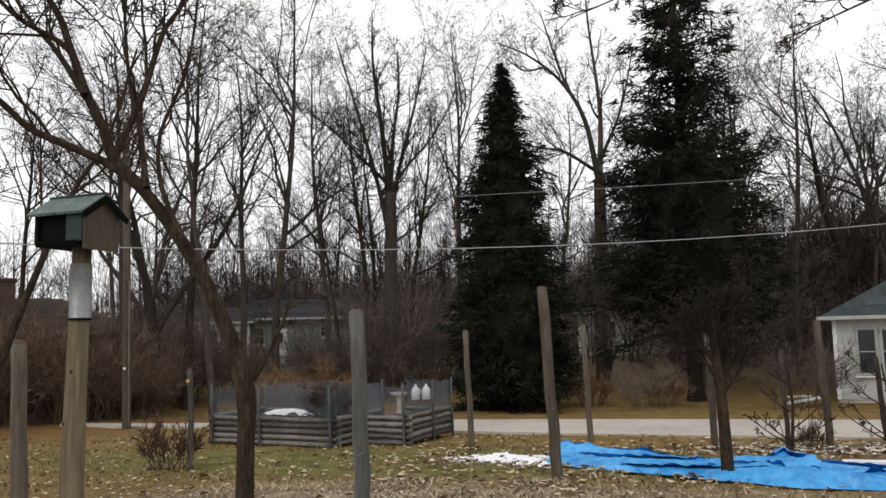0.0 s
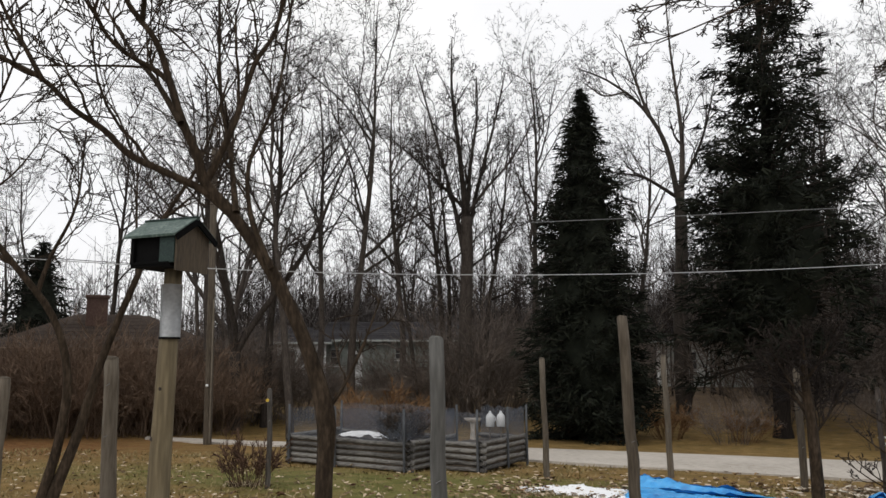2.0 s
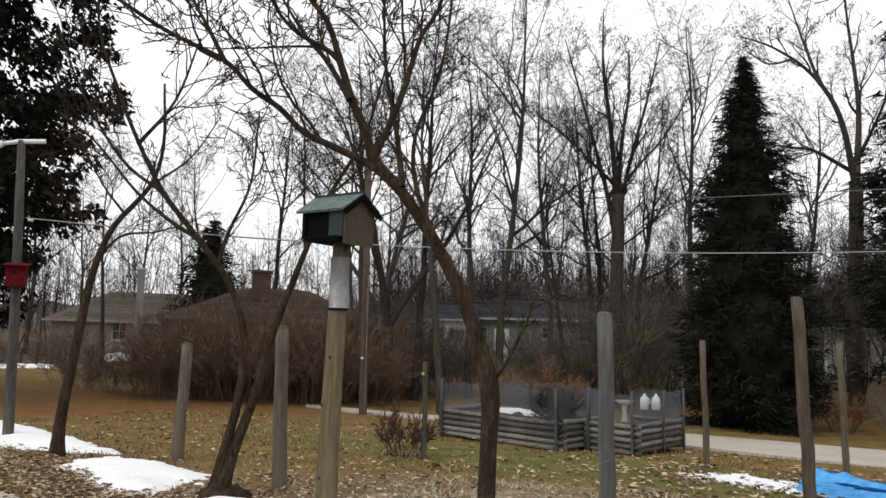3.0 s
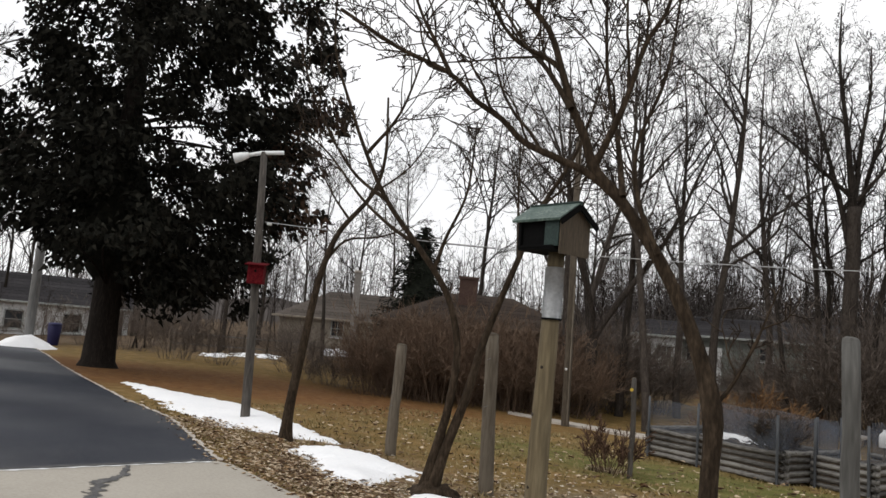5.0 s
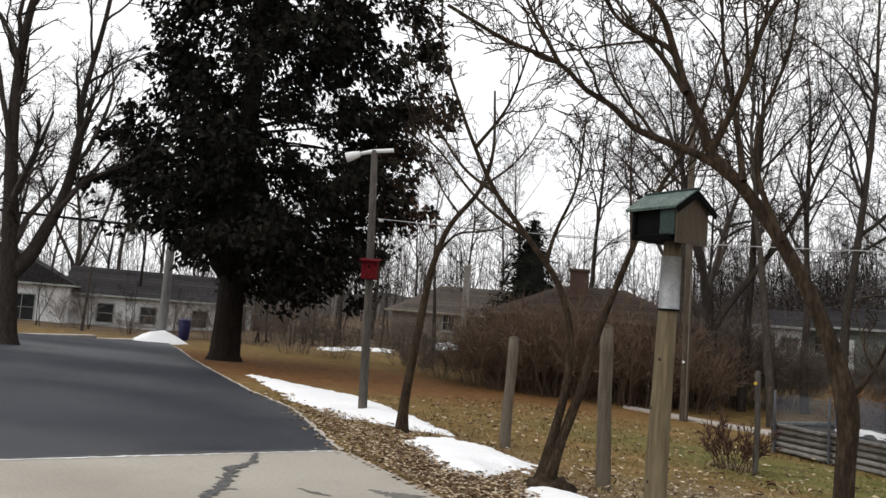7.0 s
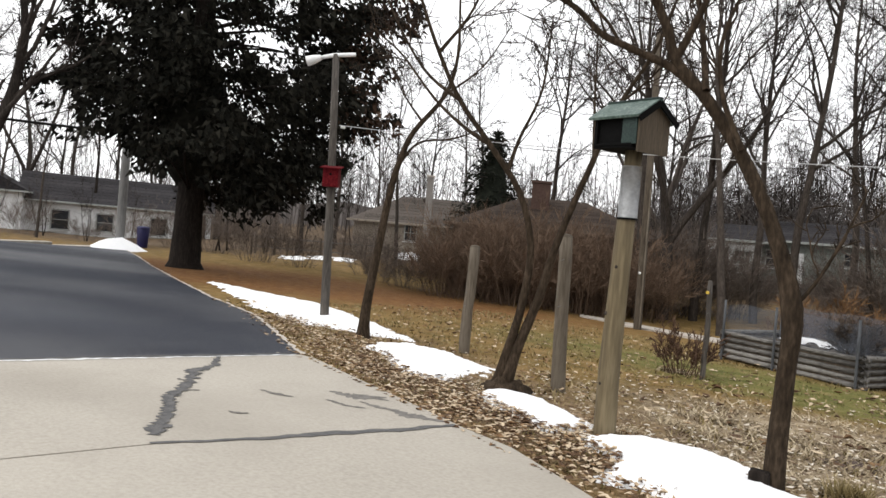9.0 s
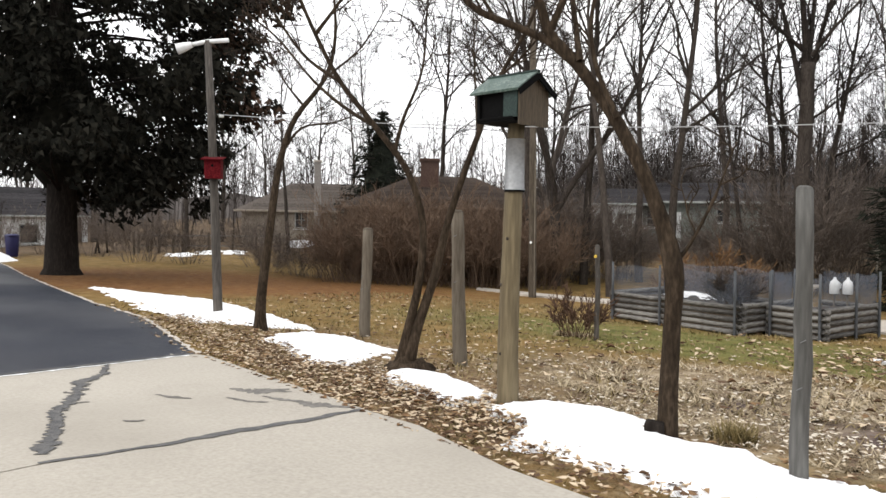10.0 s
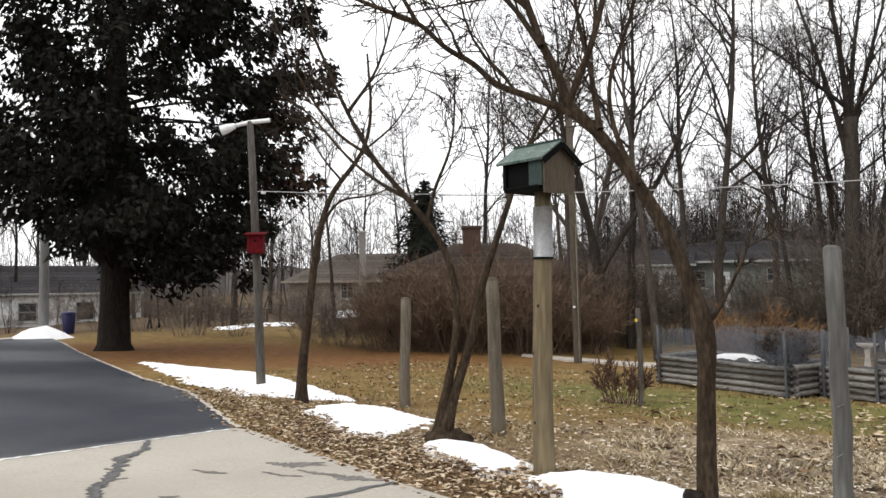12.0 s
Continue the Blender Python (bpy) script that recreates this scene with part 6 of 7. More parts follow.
for az, d, sz in ((-83, 37, 0.7), (-79, 36, 0.6), (-75.5, 40, 0.42), (-70.2, 42, 0.5), (-66.5, 41, 0.36), (-63.6, 39, 0.5), (-60.6, 40, 0.62), (-58.3, 37, 0.66), (-56, 41, 0.7), (-47.6, 38.5, 0.5), (-44.6, 26.5, 0.34), (-43.4, 26.0, 0.42), (-46.2, 27.5, 0.28), (-25.6, 27.0, 0.95), (-24.4, 28.5, 0.85), (-23.2, 27.5, 0.9), (-21.8, 28.5, 0.8), (-20.6, 27.8, 0.7), (-13.4, 29.0, 0.7), (-12.0, 28.4, 0.8)):
    spots_s.append((*polar(az, d), sz))
for k in range(16):
    t = (k + rs.random()) / 16
    if t < 0.85 and k % 3:
        continue
    spots_s.append((-27 + 13 * t + rs.uniform(-0.6, 0.6), 17.6 + 6.0 * t + rs.uniform(-0.5, 1.5), rs.uniform(0.4, 0.75)))
for k in range(15):
    spots_s.append((*polar(-23.5 + 1.05 * k + rs.uniform(-0.3, 0.3), 36.4 + rs.uniform(-0.6, 0.6)), rs.uniform(0.30, 0.42)))
for x, y, s in ((-10.9, 25.0, 0.8), (-9.4, 27.5, 0.45), (-6.4, 26.6, 0.45), (-4.6, 27.5, 0.7), (-3.7, 25.8, 0.9), (-2.7, 26.8, 1.05), (-1.7, 28.4, 1.1), (-3.0, 29.5, 1.3), (9.0, 34.0, 1.6), (4.4, 22.5, 0.42), (8.3, 21.5, 0.6)):
    spots_s.append((x, y, s))
for k, (x, y, s) in enumerate(spots_s + spots_far):
    m = pose(x, y, height(x, y) - 0.04, 0, 0, rs.uniform(0, 360)) @ Matrix.Scale(s, 4)
    i = k % 3 if k < len(spots_s) else 3 + k % 2
    kind = (thick + far_thick)[i]
    if first[i]:
        first[i] = False
        kind.matrix_basis = m
    else:
        copy_thing(kind, m).matrix_basis = m
umber = shrub_object("shrub", 53, 2.7, 2.3, 40, 7, TWIG_UMBER, "dense brown leafless thicket crowding the wall of the low house", lift=0.14)
for k in range(26):
    x, y = polar(-41.4 + 0.6 * k + rs.uniform(-0.4, 0.4), (24.3 if k % 2 else 25.6) + rs.uniform(-0.4, 0.5))
    m = pose(x, y, height(x, y) - 0.04, 0, 0, rs.uniform(0, 360)) @ Matrix.Scale(rs.uniform(0.5, 0.75) if k < 3 or k > 23 else rs.uniform(0.7, 1.0), 4)
    if k:
        copy_thing(umber, m).matrix_basis = m
    else:
        umber.matrix_basis = m
rust = shrub_object("shrub", 58, 1.25, 1.3, 40, 8, TWIG_RUST, "rusty orange clump of dry stalks behind the log bed", "clumps")
rust.matrix_basis = pose(-3.9, 17.0, height(-3.9, 17.0))
for x, y, s in ((-4.5, 17.5, 0.6), (2.9, 23.4, 0.7), (4.9, 23.0, 0.6)):
    copy_thing(rust, pose(x, y, height(x, y), 0, 0, x * 70)).matrix_basis = pose(x, y, height(x, y), 0, 0, x * 70) @ Matrix.Scale(s, 4)
dry = shrub_object("shrub", 60, 0.62, 0.5, 30, 5, TWIG_RED, "low twiggy dark brown shrub beside a fence post", "clumps", r=0.006)
dry.matrix_basis = pose(-4.1, 10.6, height(-4.1, 10.6))
for x, y, s in ((5.0, 12.1, 0.55), (6.9, 12.6, 0.7)):
    m = pose(x, y, height(x, y), 0, 0, x * 50) @ Matrix.Scale(s, 4)
    copy_thing(dry, m).matrix_basis = m
bedshrub = shrub_object("shrub", 61, 0.62, 0.34, 70, 7, STALK, "dark dead stalks standing in the log bed", "clumps", r=0.007)
bedshrub.matrix_basis = pose(-2.62, 13.72, gzb + 0.38)


def brush_sapling(x, y, tall, seed):
    rng = random.Random(seed)
    z = height(x, y)
    out = [[] for _ in range(6)]
    line = smooth_line([(x, y, z - 0.08), (x, y, z + 0.1), (x + 0.04, y, z + tall * 0.5), (x - 0.03, y, z + tall)], 4)
    out[0].append((line, [0.034 - 0.022 * i / (len(line) - 1) for i in range(len(line))], 8))
    for a, h in ((2.7, 0.08), (3.6, 0.14), (0.3, 0.3), (-0.5, 0.12), (2.2, 0.55), (0.8, 0.8), (3.4, 0.95)):
        c, s = math.cos(a), math.sin(a)
        limb(out, 1, [(x, y, z + h), (x + 0.28 * c, y + 0.28 * s, z + h + 0.16), (x + 0.62 * c, y + 0.62 * s, z + h + 0.42)], 0.017, 0.006, 5, rng, 3, NEAR_PLAN, 0.3)
    return tree_object("tree", (out[0], out[1], out[2] + out[3], out[4] + out[5]), 0, 0, 0, 0, "small dark bare sapling with low side branches", (BARK_NEAR, BARK_NEAR, TWIG, TWIG), ("trunk", "limb", "branch_mass", "twig_mass"), "garden trees")


brush_sapling(4.6, 11.6, 1.45, 41)
brush_sapling(6.1, 12.0, 1.2, 42)


# ---- houses ----
def window(parent, x, z, w, h, mullions=(1, 1), y=0.0, name="window"):
    """A window in a wall that faces -y: frame, sill and panes."""
    fr = bmesh.new()
    for sx in (-1, 1):
        box(0.05, 0.07, h + 0.10, (x + sx * (w / 2 + 0.025), y - 0.03, z), 0.008, fr)
    for sz in (-1, 1):
        box(w, 0.07, 0.05, (x, y - 0.03, z + sz * (h / 2 + 0.025)), 0.008, fr)
    win = part(name, fr, FASCIA, parent)
    part("sill", box(w + 0.24, 0.12, 0.04, (x, y - 0.06, z - h / 2 - 0.092), 0.008), WHITE, win)
    nx, nz = mullions
    for i in range(nx):
        for k in range(nz):
            part("pane", box(w / nx - 0.03, 0.012, h / nz - 0.03, (x - w / 2 + w * (i + 0.5) / nx, y - 0.012, z - h / 2 + h * (k + 0.5) / nz)), GLASS, win)
    bars = bmesh.new()
    for i in range(1, nx):
        box(0.03, 0.03, h, (x - w / 2 + w * i / nx, y - 0.02, z), 0, bars)
    for k in range(1, nz):
        box(w, 0.034, 0.03, (x, y - 0.02, z - h / 2 + h * k / nz), 0, bars)
    if len(bars.verts):
        part("mullion", bars, FASCIA, win)
    else:
        bars.free()
    return win


def roof_shell(parent, w, d, eave, ridge, over, hip, mat, drop=0.10, edge=None):
    """A pitched roof over a w by d plan whose front lies at y = 0; hip: how far the ridge stops short of each end."""
    edge = edge or FASCIA
    bm = bmesh.new()
    lo = [(-over, -over), (w + over, -over), (w + over, d + over), (-over, d + over)]
    b = [bm.verts.new((x, y, eave)) for x, y in lo]
    r0, r1 = bm.verts.new((hip if hip else -over, d / 2, ridge)), bm.verts.new((w - hip if hip else w + over, d / 2, ridge))
    bm.faces.new((b[0], b[1], r1, r0)), bm.faces.new((b[2], b[3], r0, r1))
    bm.faces.new((b[3], b[0], r0)), bm.faces.new((b[1], b[2], r1))
    bm.faces.new((b[3], b[2], b[1], b[0]))
    bmesh.ops.recalc_face_normals(bm, faces=bm.faces)
    roof = part("roof", bm, mat, parent)
    fas = bmesh.new()
    box(w + 2 * over + 0.04, 0.05, drop, (w / 2, -over - 0.02, eave - drop / 2 + 0.02), 0.008, fas)
    box(w + 2 * over + 0.04, 0.05, drop, (w / 2, d + over + 0.02, eave - drop / 2 + 0.02), 0.008, fas)
    box(0.05, d + 2 * over, drop, (-over - 0.02, d / 2, eave - drop / 2 + 0.02), 0.008, fas)
    box(0.05, d + 2 * over, drop, (w + over + 0.02, d / 2, eave - drop / 2 + 0.02), 0.008, fas)
    part("fascia", fas, edge, roof, "fascia board and gutter")
    # courses of shingles on the front slope
    run, rise = d / 2 + over, ridge - eave
    n = 9
    for k in range(n):
        t = (k + 0.5) / n
        x0 = (-over) * (1 - t) + (hip if hip else -over) * t
        x1 = (w + over) * (1 - t) + (w - hip if hip else w + over) * t
        c = ((x0 + x1) / 2, -over + run * t, eave + rise * t + 0.012)
        part("shingle_course", box(x1 - x0 - 0.06 - (0.75 if hip else 0.0), math.hypot(run, rise) / n + 0.03, 0.018, c, 0.0, None, pose(0, 0, 0, math.degrees(math.atan2(rise, run)) - 1.2)), mat, roof)
    return roof


def clad_wall(parent, w, z0, z1, mat, lap, openings, y=0.0):
    """A front wall of lapped boards that leaves its openings free."""
    back = part("wall", box(w, 0.10, z1 - z0, (w / 2, y + 0.09, (z0 + z1) / 2)), mat, parent)
    k = int((z1 - z0) / lap)
    for i in range(k + 1):
        za, zb = z0 + i * lap, min(z1, z0 + (i + 1) * lap)
        if zb - za < 0.03:
            continue
        zm = (za + zb) / 2
        cuts = sorted((x - ww / 2 - 0.07, x + ww / 2 + 0.07) for x, z, ww, hh in openings if abs(z - zm) < hh / 2 + 0.07)
        at = 0.0
        for a, b in cuts + [(w, w)]:
            if a - at > 0.05:
                part("board", box(a - at - 0.006, 0.022, zb - za + 0.012, ((at + a) / 2, y + 0.022, zm), 0.0, None, pose(0, 0, 0, 9.0)), mat, back)
            at = max(at, b)
    return back


def house(name, x, y, z, rz, w, d, eave, ridge, hip, wall_mat, roof_mat, wins, label, lap=0.2, over=0.35, base=0.0, chimney=None, clad=True):
    ob = root(name, x, y, z, rz, label, "house", "neighbouring houses")
    if clad:
        clad_wall(ob, w, base, eave, wall_mat, lap, [(a, b, c, e) for a, b, c, e, *_ in wins])
    else:
        part("wall", box(w, 0.12, eave - base, (w / 2, 0.08, (eave + base) / 2)), wall_mat, ob)
    for sx in (0.06, w - 0.06):
        part("wall", box(0.12, d - 0.30, eave - base, (sx, d / 2 + 0.02, (eave + base) / 2)), wall_mat, ob)
    part("wall", box(w, 0.12, eave - base, (w / 2, d - 0.06, (eave + base) / 2)), wall_mat, ob)
    part("foundation", box(w - 0.04, d - 0.04, 0.7, (w / 2, d / 2 + 0.04, base - 0.34)), ROAD_CONCRETE, ob, "low concrete foundation")
    for sx in (0.04, w - 0.04):
        part("corner_board", box(0.10, 0.05, eave - base, (sx, 0.0, (eave + base) / 2), 0.006), WHITE if wall_mat == SIDING else wall_mat, ob)
    if not hip:
        for sx in (0.0, w):
            g = bmesh.new()
            pts = [(0.15, eave - 0.01), (d - 0.15, eave - 0.01), (d / 2, ridge - 0.06)]
            a = [g.verts.new((sx + 0.05, yy, zz)) for yy, zz in pts]
            b = [g.verts.new((sx - 0.05, yy, zz)) for yy, zz in pts]
            g.faces.new(a), g.faces.new(b[::-1])
            for k in range(3):
                g.faces.new((a[k], b[k], b[(k + 1) % 3], a[(k + 1) % 3]))
            bmesh.ops.recalc_face_normals(g, faces=g.faces)
            part("gable", g, wall_mat, ob)
    roof_shell(ob, w, d, eave, ridge, over, hip, roof_mat, edge=wall_mat if wall_mat in (BROWN_WALL, TAN_WALL) else None)
    for a, b, c, e, *mu in wins:
        window(ob, a, b, c, e, mu[0] if mu else (1, 2))
    if chimney:
        cx, cy, cw, ct = chimney
        ch = part("chimney", box(cw, cw, ct - base, (cx, cy, (ct + base) / 2), 0.01), RED_BRICK if wall_mat == BROWN_WALL else BRICK, ob, "red brick chimney stack" if wall_mat == BROWN_WALL else "pale stone chimney stack")
        part("chimney_cap", box(cw + 0.1, cw + 0.1, 0.1, (cx, cy, ct + 0.05), 0.01), RED_BRICK if wall_mat == BROWN_WALL else ROAD_CONCRETE, ch)
    return ob


house("house", 9.75, 22.95, -0.86, -21.5, 13.0, 8.5, 2.3, 4.9, 4.3, SIDING, SHINGLE, [(0.82, 1.32, 0.42, 1.2), (1.42, 1.32, 0.42, 1.2), (4.6, 1.5, 0.9, 1.0), (6.4, 1.5, 0.9, 1.0), (9.5, 1.5, 1.4, 1.0, (2, 2))], "single-storey white clapboard house with grey-green hipped roof", 0.3)
spout = root("downspout", 8.3, 22.3, height(8.3, 22.3) + 0.05, 8, "white downspout extension lying on the grass by the house", "downspout")
part("pipe", box(1.2, 0.09, 0.07, (0.4, 0, 0.10), 0.01, None, pose(0, 0, 0, 0, -8, 0)), WHITE, spout)
part("pipe", box(0.8, 0.07, 0.05, (0.3, 0.35, 0.17), 0.01), WHITE, spout)

LW = math.degrees(math.atan2(7.6, 3.3))
house("house", -46.7, 17.0, -1.2, LW, 10.5, 8.0, 2.2, 3.9, 0, WHITE, SHINGLE_DARK, [(2.0, 1.15, 0.9, 1.1, (1, 2)), (4.4, 1.15, 0.9, 1.0, (1, 2)), (7.4, 1.15, 0.9, 1.0, (1, 2))], "low white house across the street with a dark shingled roof", 0.22, 0.35, -0.2)
west = house("house", -44.6, 16.2, -1.2, LW + 90, 9.0, 7.5, 2.6, 4.7, 0, WHITE, SHINGLE_DARK, [(3.2, 1.3, 1.0, 1.1, (1, 2))], "white gabled house across the street with a paned front window", 0.22, 0.35, -0.2)
for yy, ww in ((2.6, 1.9), (5.6, 1.0)):
    window(west, -yy, 1.25, ww, 1.4, (3 if ww > 1.5 else 1, 2)).matrix_basis = pose(0, 0, 0, 0, 0, -90)
MW = math.degrees(math.atan2(2.8, 3.1))
house("house", -30.9, 28.2, -0.2, MW, 9.5, 7.5, 1.7, 3.3, 2.4, TAN_WALL, SHINGLE_BROWN, [(3.1, 1.2, 0.6, 0.8, (2, 2)), (6.2, 1.2, 1.0, 0.8, (2, 2))], "tan house with a brown hipped roof and stone chimney", 0.25, 0.35, -0.3, (3.95, -0.2, 0.36, 4.3))
hx, hy = polar(-22.6, 38.0)
house("house", hx, hy, 0.1, 19, 2.3, 5.0, 1.95, 2.75, 0, WHITE, SHINGLE_DARK, [(0.6, 1.25, 0.5, 0.6, (2, 2)), (1.5, 1.2, 0.7, 0.55, (3, 2))], "small white garage wing beyond the lane", 0.16, 0.25, -0.3)
hx, hy = polar(-19.1, 39.3)
house("house", hx, hy, 0.1, 13, 6.6, 6.5, 2.1, 3.15, 0, SAGE, SHINGLE_DARK, [(0.45, 1.25, 0.45, 0.75), (3.75, 1.45, 0.55, 0.55, (2, 2)), (5.6, 1.4, 0.6, 0.6, (2, 2))], "grey-green house with a white door and dark roof beyond the lane", 0.2, 0.35, -0.4)
door = root("door", *polar(-17.0, 39.2), 0.1, 13, "white front door of the grey-green house", "door")
part("leaf", box(0.75, 0.06, 1.75, (0, 0, 0.72), 0.01), WHITE, door)
part("pane", box(0.34, 0.02, 0.5, (0, -0.035, 1.15), 0.004), GLASS, door, "small dark pane")
hx, hy = polar(-41.0, 27.6)
house("house", hx, hy, -0.75, 33, 6.9, 6.5, 2.35, 3.6, 2.2, BROWN_WALL, SHINGLE_UMBER, [(3.9, 0.8, 0.4, 0.75, (1, 2))], "low brown house behind the thicket with a brick chimney", 0.2, 0.3, -0.3, (2.95, 2.2, 0.68, 4.12))
house("house", 4.2, 42.0, 0.2, -4, 8.0, 7.0, 2.0, 3.3, 0, SIDING, SHINGLE_DARK, [(1.5, 1.0, 0.9, 0.9), (5.0, 1.0, 1.2, 0.9)], "pale house glimpsed through the woods", 0.25, 0.4, -0.4)

# board fence before the tan house
fence = tagged(new("fence"), "low grey post and rail fence beyond the lawn", "fence")
fence.matrix_basis = pose(*polar(-55.5, 38.3), height(*polar(-55.5, 38.3)), 0, 0, 50)
for k in range(7):
    part("post", box(0.10, 0.10, 1.05, (k * 1.1, 0.06, 0.5), 0.01), WOOD_POST, fence)
for k in range(48):
    if math.sin(k * 1.7) + math.sin(k * 0.53) > 1.0:
        part("slat", box(0.11, 0.02, 0.8 + 0.09 * math.sin(k * 2.3), (0.06 + k * 0.138, 0, 0.47), 0.004), WOOD_POST, fence)
for z in (0.38, 0.86):
    part("rail", box(6.7, 0.04, 0.05, (3.3, 0.035, z), 0.006), PALE_POLE, fence, "thin pale rail")

# dark rubbish bin, sign and stump across the lawn
drum = root("bin", -31.6, 16.6, height(-31.6, 16.6), 20, "dark blue plastic bin beyond the snow heap", "bin")
put("body", tubes("body", [([(0, 0, 0), (0, 0, 0.05), (0, 0, 0.8), (0, 0, 0.85)], [0.20, 0.22, 0.27, 0.25], 14)]), BLUE_DRUM, drum)
put("lid", tubes("lid", [([(0, 0, 0.85), (0, 0, 0.88), (0, 0, 0.94)], [0.29, 0.29, 0.2], 14)]), BLUE_DRUM, drum)
sign = root("stake_sign", -1.42, 27.6, height(-1.42, 27.6), 0, "white stake with a small crossbar among the brush", "stake")
part("stake", box(0.06, 0.03, 1.3, (0, 0, 0.65), 0.006), ROAD_CONCRETE, sign)
part("crossbar", box(0.4, 0.03, 0.07, (0.05, -0.035, 1.2), 0.006), ROAD_CONCRETE, sign)
bath = root("bird_bath", -2.15, 19.2, height(-2.15, 19.2), 0, "pale stone bird bath behind the log bed", "bird bath")
put("pedestal", tubes("pedestal", [([(0, 0, -0.05), (0, 0, 0.05), (0, 0, 0.4), (0, 0, 0.6)], [0.11, 0.09, 0.05, 0.07], 12)]), ROAD_CONCRETE, bath)
put("bowl", tubes("bowl", [([(0, 0, 0.59), (0, 0, 0.63), (0, 0, 0.69)], [0.08, 0.18, 0.23], 16)]), ROAD_CONCRETE, bath)

# far rim of woods closing the view
def far_rim():
    verts, faces = [], []
    n = 360
    for i in range(n + 1):
        a = 2 * math.pi * i / n
        R = 84 + 3 * noise.noise((math.cos(a) * 9, math.sin(a) * 9, 0))
        top = 2.8 + 3.6 * min(1.0, max(0.0, (math.degrees(math.atan2(math.cos(a), math.sin(a))) + 40) / 30)) + 1.6 * noise.noise((math.cos(a) * 14, math.sin(a) * 14, 3)) + 0.5 * noise.noise((math.cos(a) * 30, math.sin(a) * 30, 8))
        for k in range(5):
            t = k / 4
            q = R + t * 3 + 1.2 * noise.noise((math.cos(a) * 40, math.sin(a) * 40, k * 2.0))
            verts.append((q * math.cos(a), q * math.sin(a), -1.5 + t * (top + 1.5)))
    for i in range(n):
        for k in range(4):
            o = 5 * i + k
            faces.append((o, o + 5, o + 6, o + 1))
    tagged(put("backdrop", mesh_from("backdrop", verts, faces), FAR_WOODS), "grey-brown mass of distant leafless woods, paled for haze", "woods", kind="structure")


far_rim()


def far_fringe():
    rng = random.Random(44)
    lines = []
    for k in range(2000):
        az = rng.uniform(-95, 45)
        x, y = polar(az, rng.uniform(62, 82))
        h = rng.choice((3.0, 4.5, 6.0, 8.0)) * rng.uniform(0.8, 1.25) * (1.35 if az > -25 else 1.0)
        p = Vector((x, y, height(x, y) - 0.1))
        d = Vector((rng.gauss(0, 0.08), rng.gauss(0, 0.08), 1))
        r = rng.uniform(0.025, 0.06)
        q, e = p + d * h * 0.45, p + d * h
        lines.append(([p, q, e + Vector((rng.gauss(0, 0.3), rng.gauss(0, 0.3), 0))], [r, r * 0.7, 0.02], 3))
        for _ in range(7):
            t = rng.uniform(0.25, 0.95)
            b = p.lerp(e, t)
            o = Vector((rng.gauss(0, 1), rng.gauss(0, 1), rng.uniform(0.6, 1.8))).normalized()
            lines.append(([b, b + o * h * 0.28 * rng.uniform(0.6, 1.2)], [r * 0.45, 0.015], 3))
    tagged(put("far_trees", tubes("far_trees", lines), FAR_TWIG), "far leafless trees too many to count", "trees", kind="stuff")


far_fringe()


# ---- leaf litter and grass ----
PAVED = [(-6.05, 5.25), (-9.4, 6.98), (-11.8, 7.72), (-15.8, 9.2), (-19.9, 10.8), (-29.2, 14.5), (-29.2, -30), (7, -30), (7, 1.9), (2.5, 2.65), (0.2, 3.25), (-1.55, 3.8), (-2.5, 4.28), (-3.82, 4.62), (-5.81, 5.2)]


def leaves(name, count, place, seed, label, smin=0.035, smax=0.07, mat=LEAF):
    rng = random.Random(seed)
    verts, faces = [], []
    for _ in range(count):
        x, y = place(rng)
        if inside_distance(PAVED, x, y) > 0.02 + 0.25 * rng.random() ** 3:
            continue
        if name != "leaf_drift" and noise.noise((x * 1.1, y * 1.1, seed)) + 0.5 * noise.noise((x * 3.5, y * 3.5, seed)) < rng.uniform(-0.55, 0.25):
            continue
        z = height(x, y) - 0.012 + rng.uniform(0, 0.022)
        a = rng.uniform(0, 2 * math.pi)
        L, w = rng.uniform(smin, smax), rng.uniform(0.4, 0.75)
        c, s = math.cos(a), math.sin(a)
        curl = rng.uniform(-0.25, 0.55) * L
        tip = rng.uniform(-0.3, 0.5) * L
        o = len(verts)
        for lx, ly, lz in ((-L, 0, tip), (-0.2 * L, -w * L, curl), (-0.2 * L, w * L, curl), (0.45 * L, -w * 0.7 * L, curl * 0.6), (0.45 * L, w * 0.7 * L, curl), (L, 0, tip * 0.6), (0.1 * L, 0, 0)):
            verts.append((x + lx * c - ly * s, y + lx * s + ly * c, z + lz + 0.008))
        faces += [(o, o + 1, o + 6), (o, o + 6, o + 2), (o + 1, o + 3, o + 6), (o + 2, o + 6, o + 4), (o + 3, o + 5, o + 6), (o + 4, o + 6, o + 5)]
    return tagged(put(name, mesh_from(name, verts, faces, False), mat), label, "leaves", kind="stuff")


VERGE = [(-9.6, 7.3), (-6.1, 5.75), (-3.9, 5.1), (-3.1, 4.85), (-1.6, 4.35), (0.4, 3.75), (3.5, 3.2)]


def on_verge(rng):
    i = rng.choices(range(len(VERGE) - 1), [3.0, 3.2, 1.6, 2.4, 2.0, 1.2])[0]
    t = rng.random()
    (x0, y0), (x1, y1) = VERGE[i], VERGE[i + 1]
    L = math.hypot(x1 - x0, y1 - y0)
    q = rng.gauss(0.25, 0.42)
    q = max(-0.42, q)
    return x0 + (x1 - x0) * t - (y1 - y0) / L * q, y0 + (y1 - y0) * t + (x1 - x0) / L * q


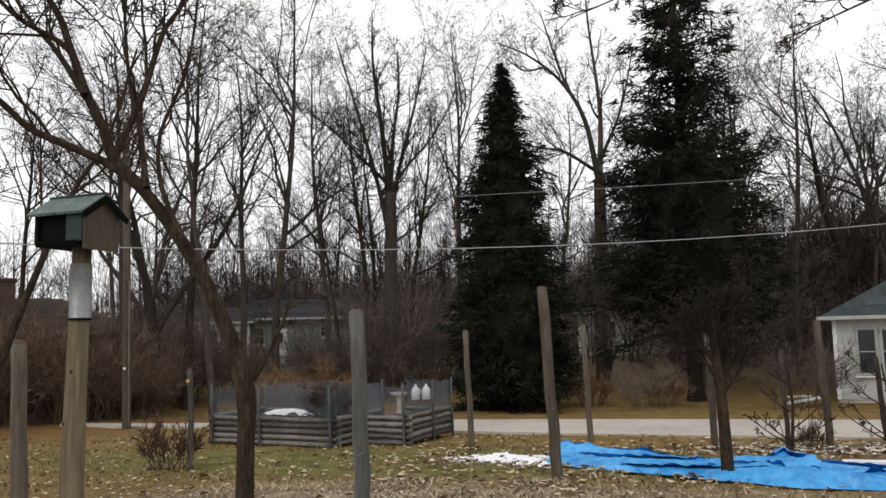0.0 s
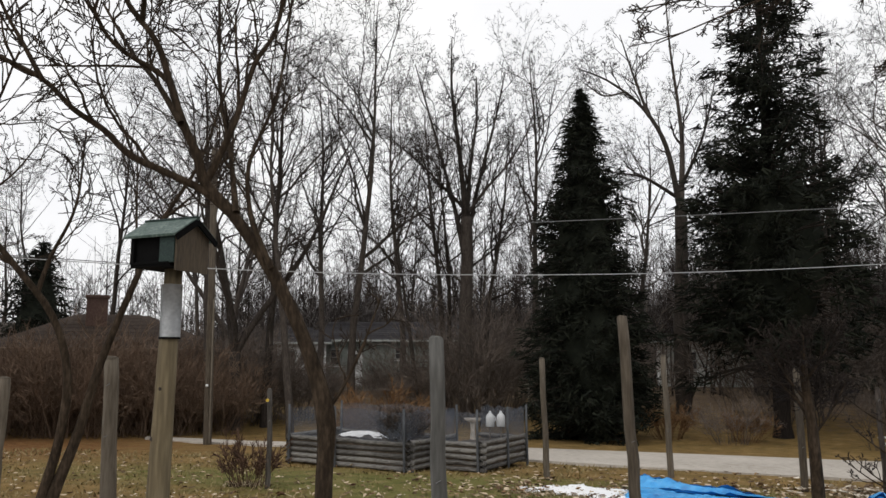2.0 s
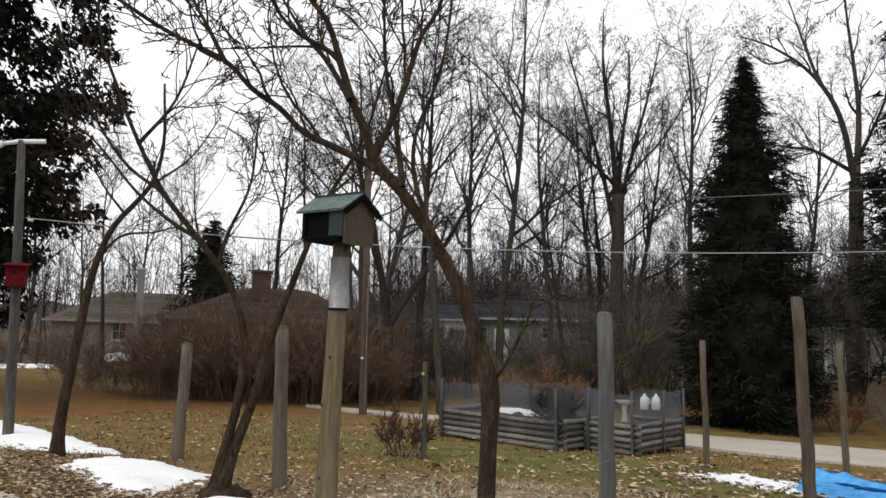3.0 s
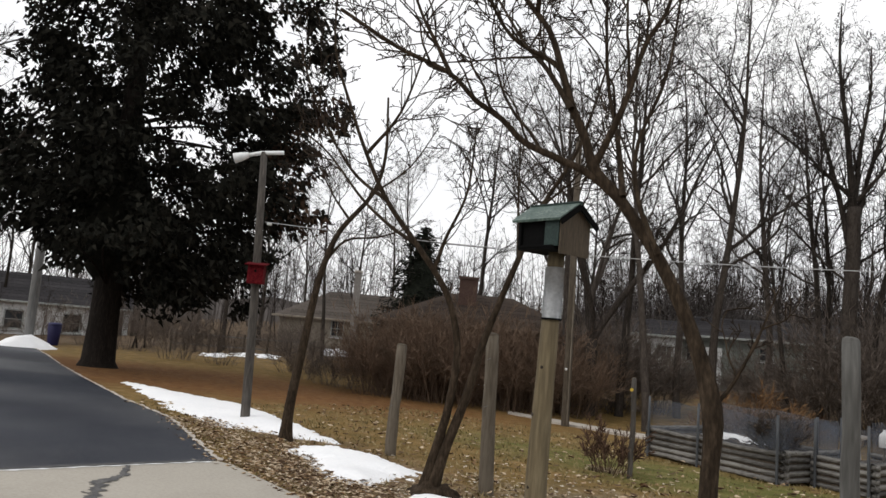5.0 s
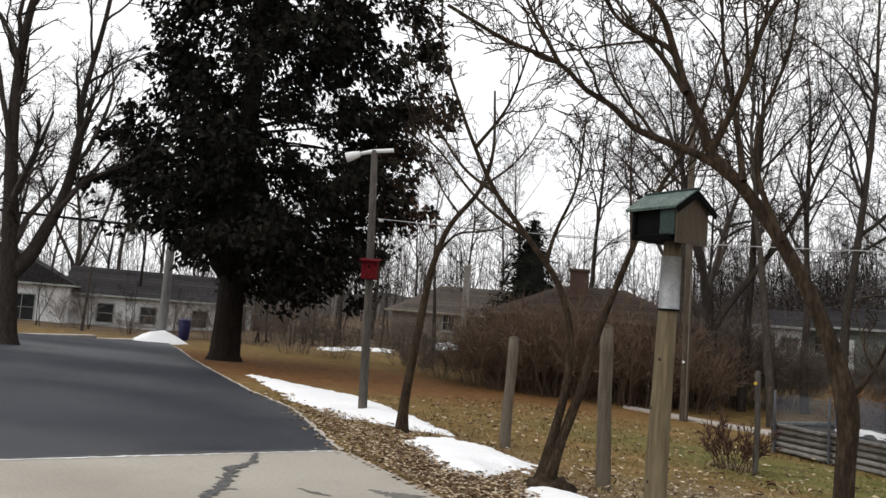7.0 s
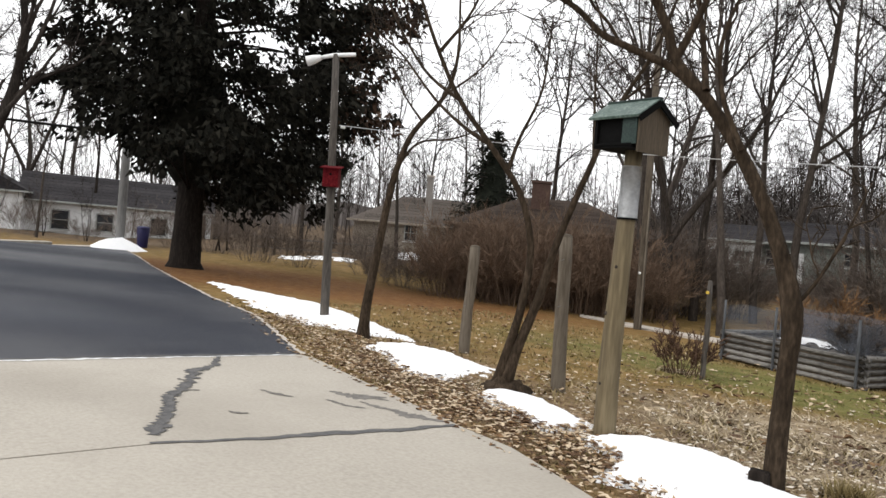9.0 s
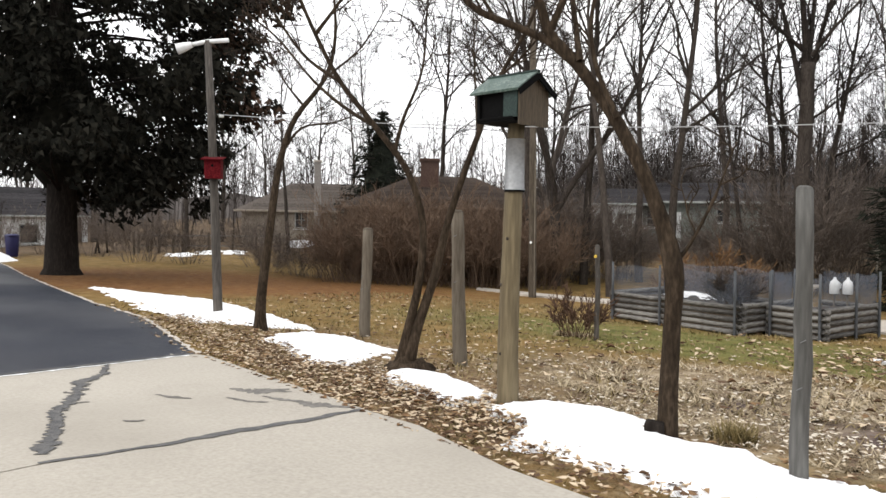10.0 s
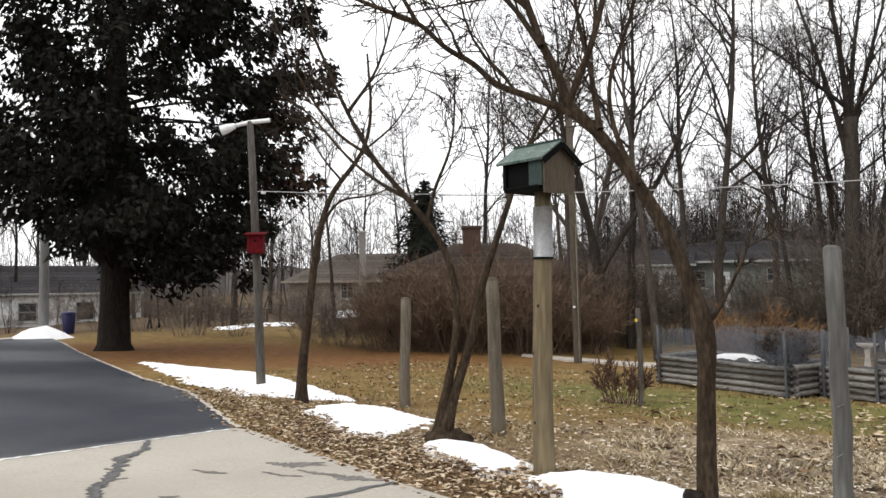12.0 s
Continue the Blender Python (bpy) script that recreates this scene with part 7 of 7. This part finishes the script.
leaves("leaf_drift", 8000, on_verge, 1, "brown fallen leaves heaped along the edge of the concrete", 0.011, 0.040)
leaves("fallen_leaves", 2600, lambda r: (r.gauss(-1.5, 2.6), 5.0 + abs(r.gauss(0, 2.4))), 2, "scattered pale fallen leaves in the garden strip", 0.016, 0.034, PALE_LEAF)
leaves("fallen_leaves", 2800, lambda r: (r.gauss(0.0, 2.0), 5.3 + abs(r.gauss(0, 1.6))), 6, "small bleached leaves matted into the dead grass", 0.012, 0.028, PALE_LEAF)
leaves("fallen_leaves", 2200, lambda r: (r.uniform(-12, 4), 6.6 + 8.0 * r.random() ** 1.3), 3, "single fallen leaves strewn over the lawn", 0.03, 0.065)
leaves("fallen_leaves", 1800, lambda r: (r.gauss(6.2, 1.3), r.gauss(12.0, 0.45)), 4, "bleached fallen leaves drifted beyond the tarp", 0.035, 0.075, PALE_LEAF)
leaves("fallen_leaves", 1300, lambda r: (r.gauss(1.4, 1.6), r.gauss(10.8, 1.2)), 5, "fallen leaves round the tarp", 0.035, 0.07)


def blades(name, count, place, mat, seed, label, hmin, hmax, lay):
    rng = random.Random(seed)
    verts, faces = [], []
    for _ in range(count):
        x, y = place(rng)
        if inside_distance(PAVED, x, y) > 0.0 or name == "dead_grass" and ((x - 1.0) / 1.5) ** 2 + ((y - 6.2) / 0.5) ** 2 < 1 + 2 * noise.noise((x * 2, y * 2, 1)):
            continue
        z = height(x, y) - 0.045
        h, a = rng.uniform(hmin, hmax), rng.uniform(0, 2 * math.pi)
        w = rng.uniform(0.004, 0.009) * (1 + 0.08 * math.hypot(x, y))
        ln = h * lay * rng.uniform(0.3, 1.4)
        c, s = math.cos(a), math.sin(a)
        o = len(verts)
        verts += [(x - s * w, y + c * w, z), (x + s * w, y - c * w, z), (x + c * ln, y + s * ln, z + h)]
        faces.append((o, o + 1, o + 2))
    return tagged(put(name, mesh_from(name, verts, faces, False), mat), label, "grass", kind="stuff")


blades("grass", 17000, lambda r: (r.uniform(-12, 5), 6.0 + 10 * r.random() ** 1.2), GRASS, 6, "short olive winter grass", 0.035, 0.07, 1.4)
rt = random.Random(29)
TUFTS = [(rt.gauss(0.2, 2.0), 5.3 + abs(rt.gauss(0, 1.9)), rt.uniform(0.08, 0.28)) for _ in range(75)]


def in_tuft(r):
    x, y, q = TUFTS[r.randrange(len(TUFTS))]
    return x + r.gauss(0, q), y + r.gauss(0, q * 0.8)


blades("dead_grass", 6000, lambda r: (r.gauss(0.3, 2.2), 5.2 + abs(r.gauss(0, 2.0))), STRAW, 7, "flattened straw-coloured dead grass", 0.045, 0.058, 2.6)
blades("dead_grass", 11000, in_tuft, STRAW, 17, "matted tufts of pale dead grass", 0.045, 0.075, 2.6)
blades("grass", 2600, lambda r: on_verge(r), GRASS, 19, "thin winter grass among the leaves of the verge", 0.03, 0.07, 1.2)
blades("grass", 300, lambda r: (r.gauss(1.55, 0.10), r.gauss(4.75, 0.08)), GRASS, 18, "yellow-green tuft of grass beside the snow", 0.07, 0.16, 0.8)
blades("grass", 420, lambda r: (r.gauss(-0.72, 0.06), r.gauss(5.55, 0.06)), GRASS, 8, "yellow-green tuft of grass by the leaning tree", 0.07, 0.17, 0.8)
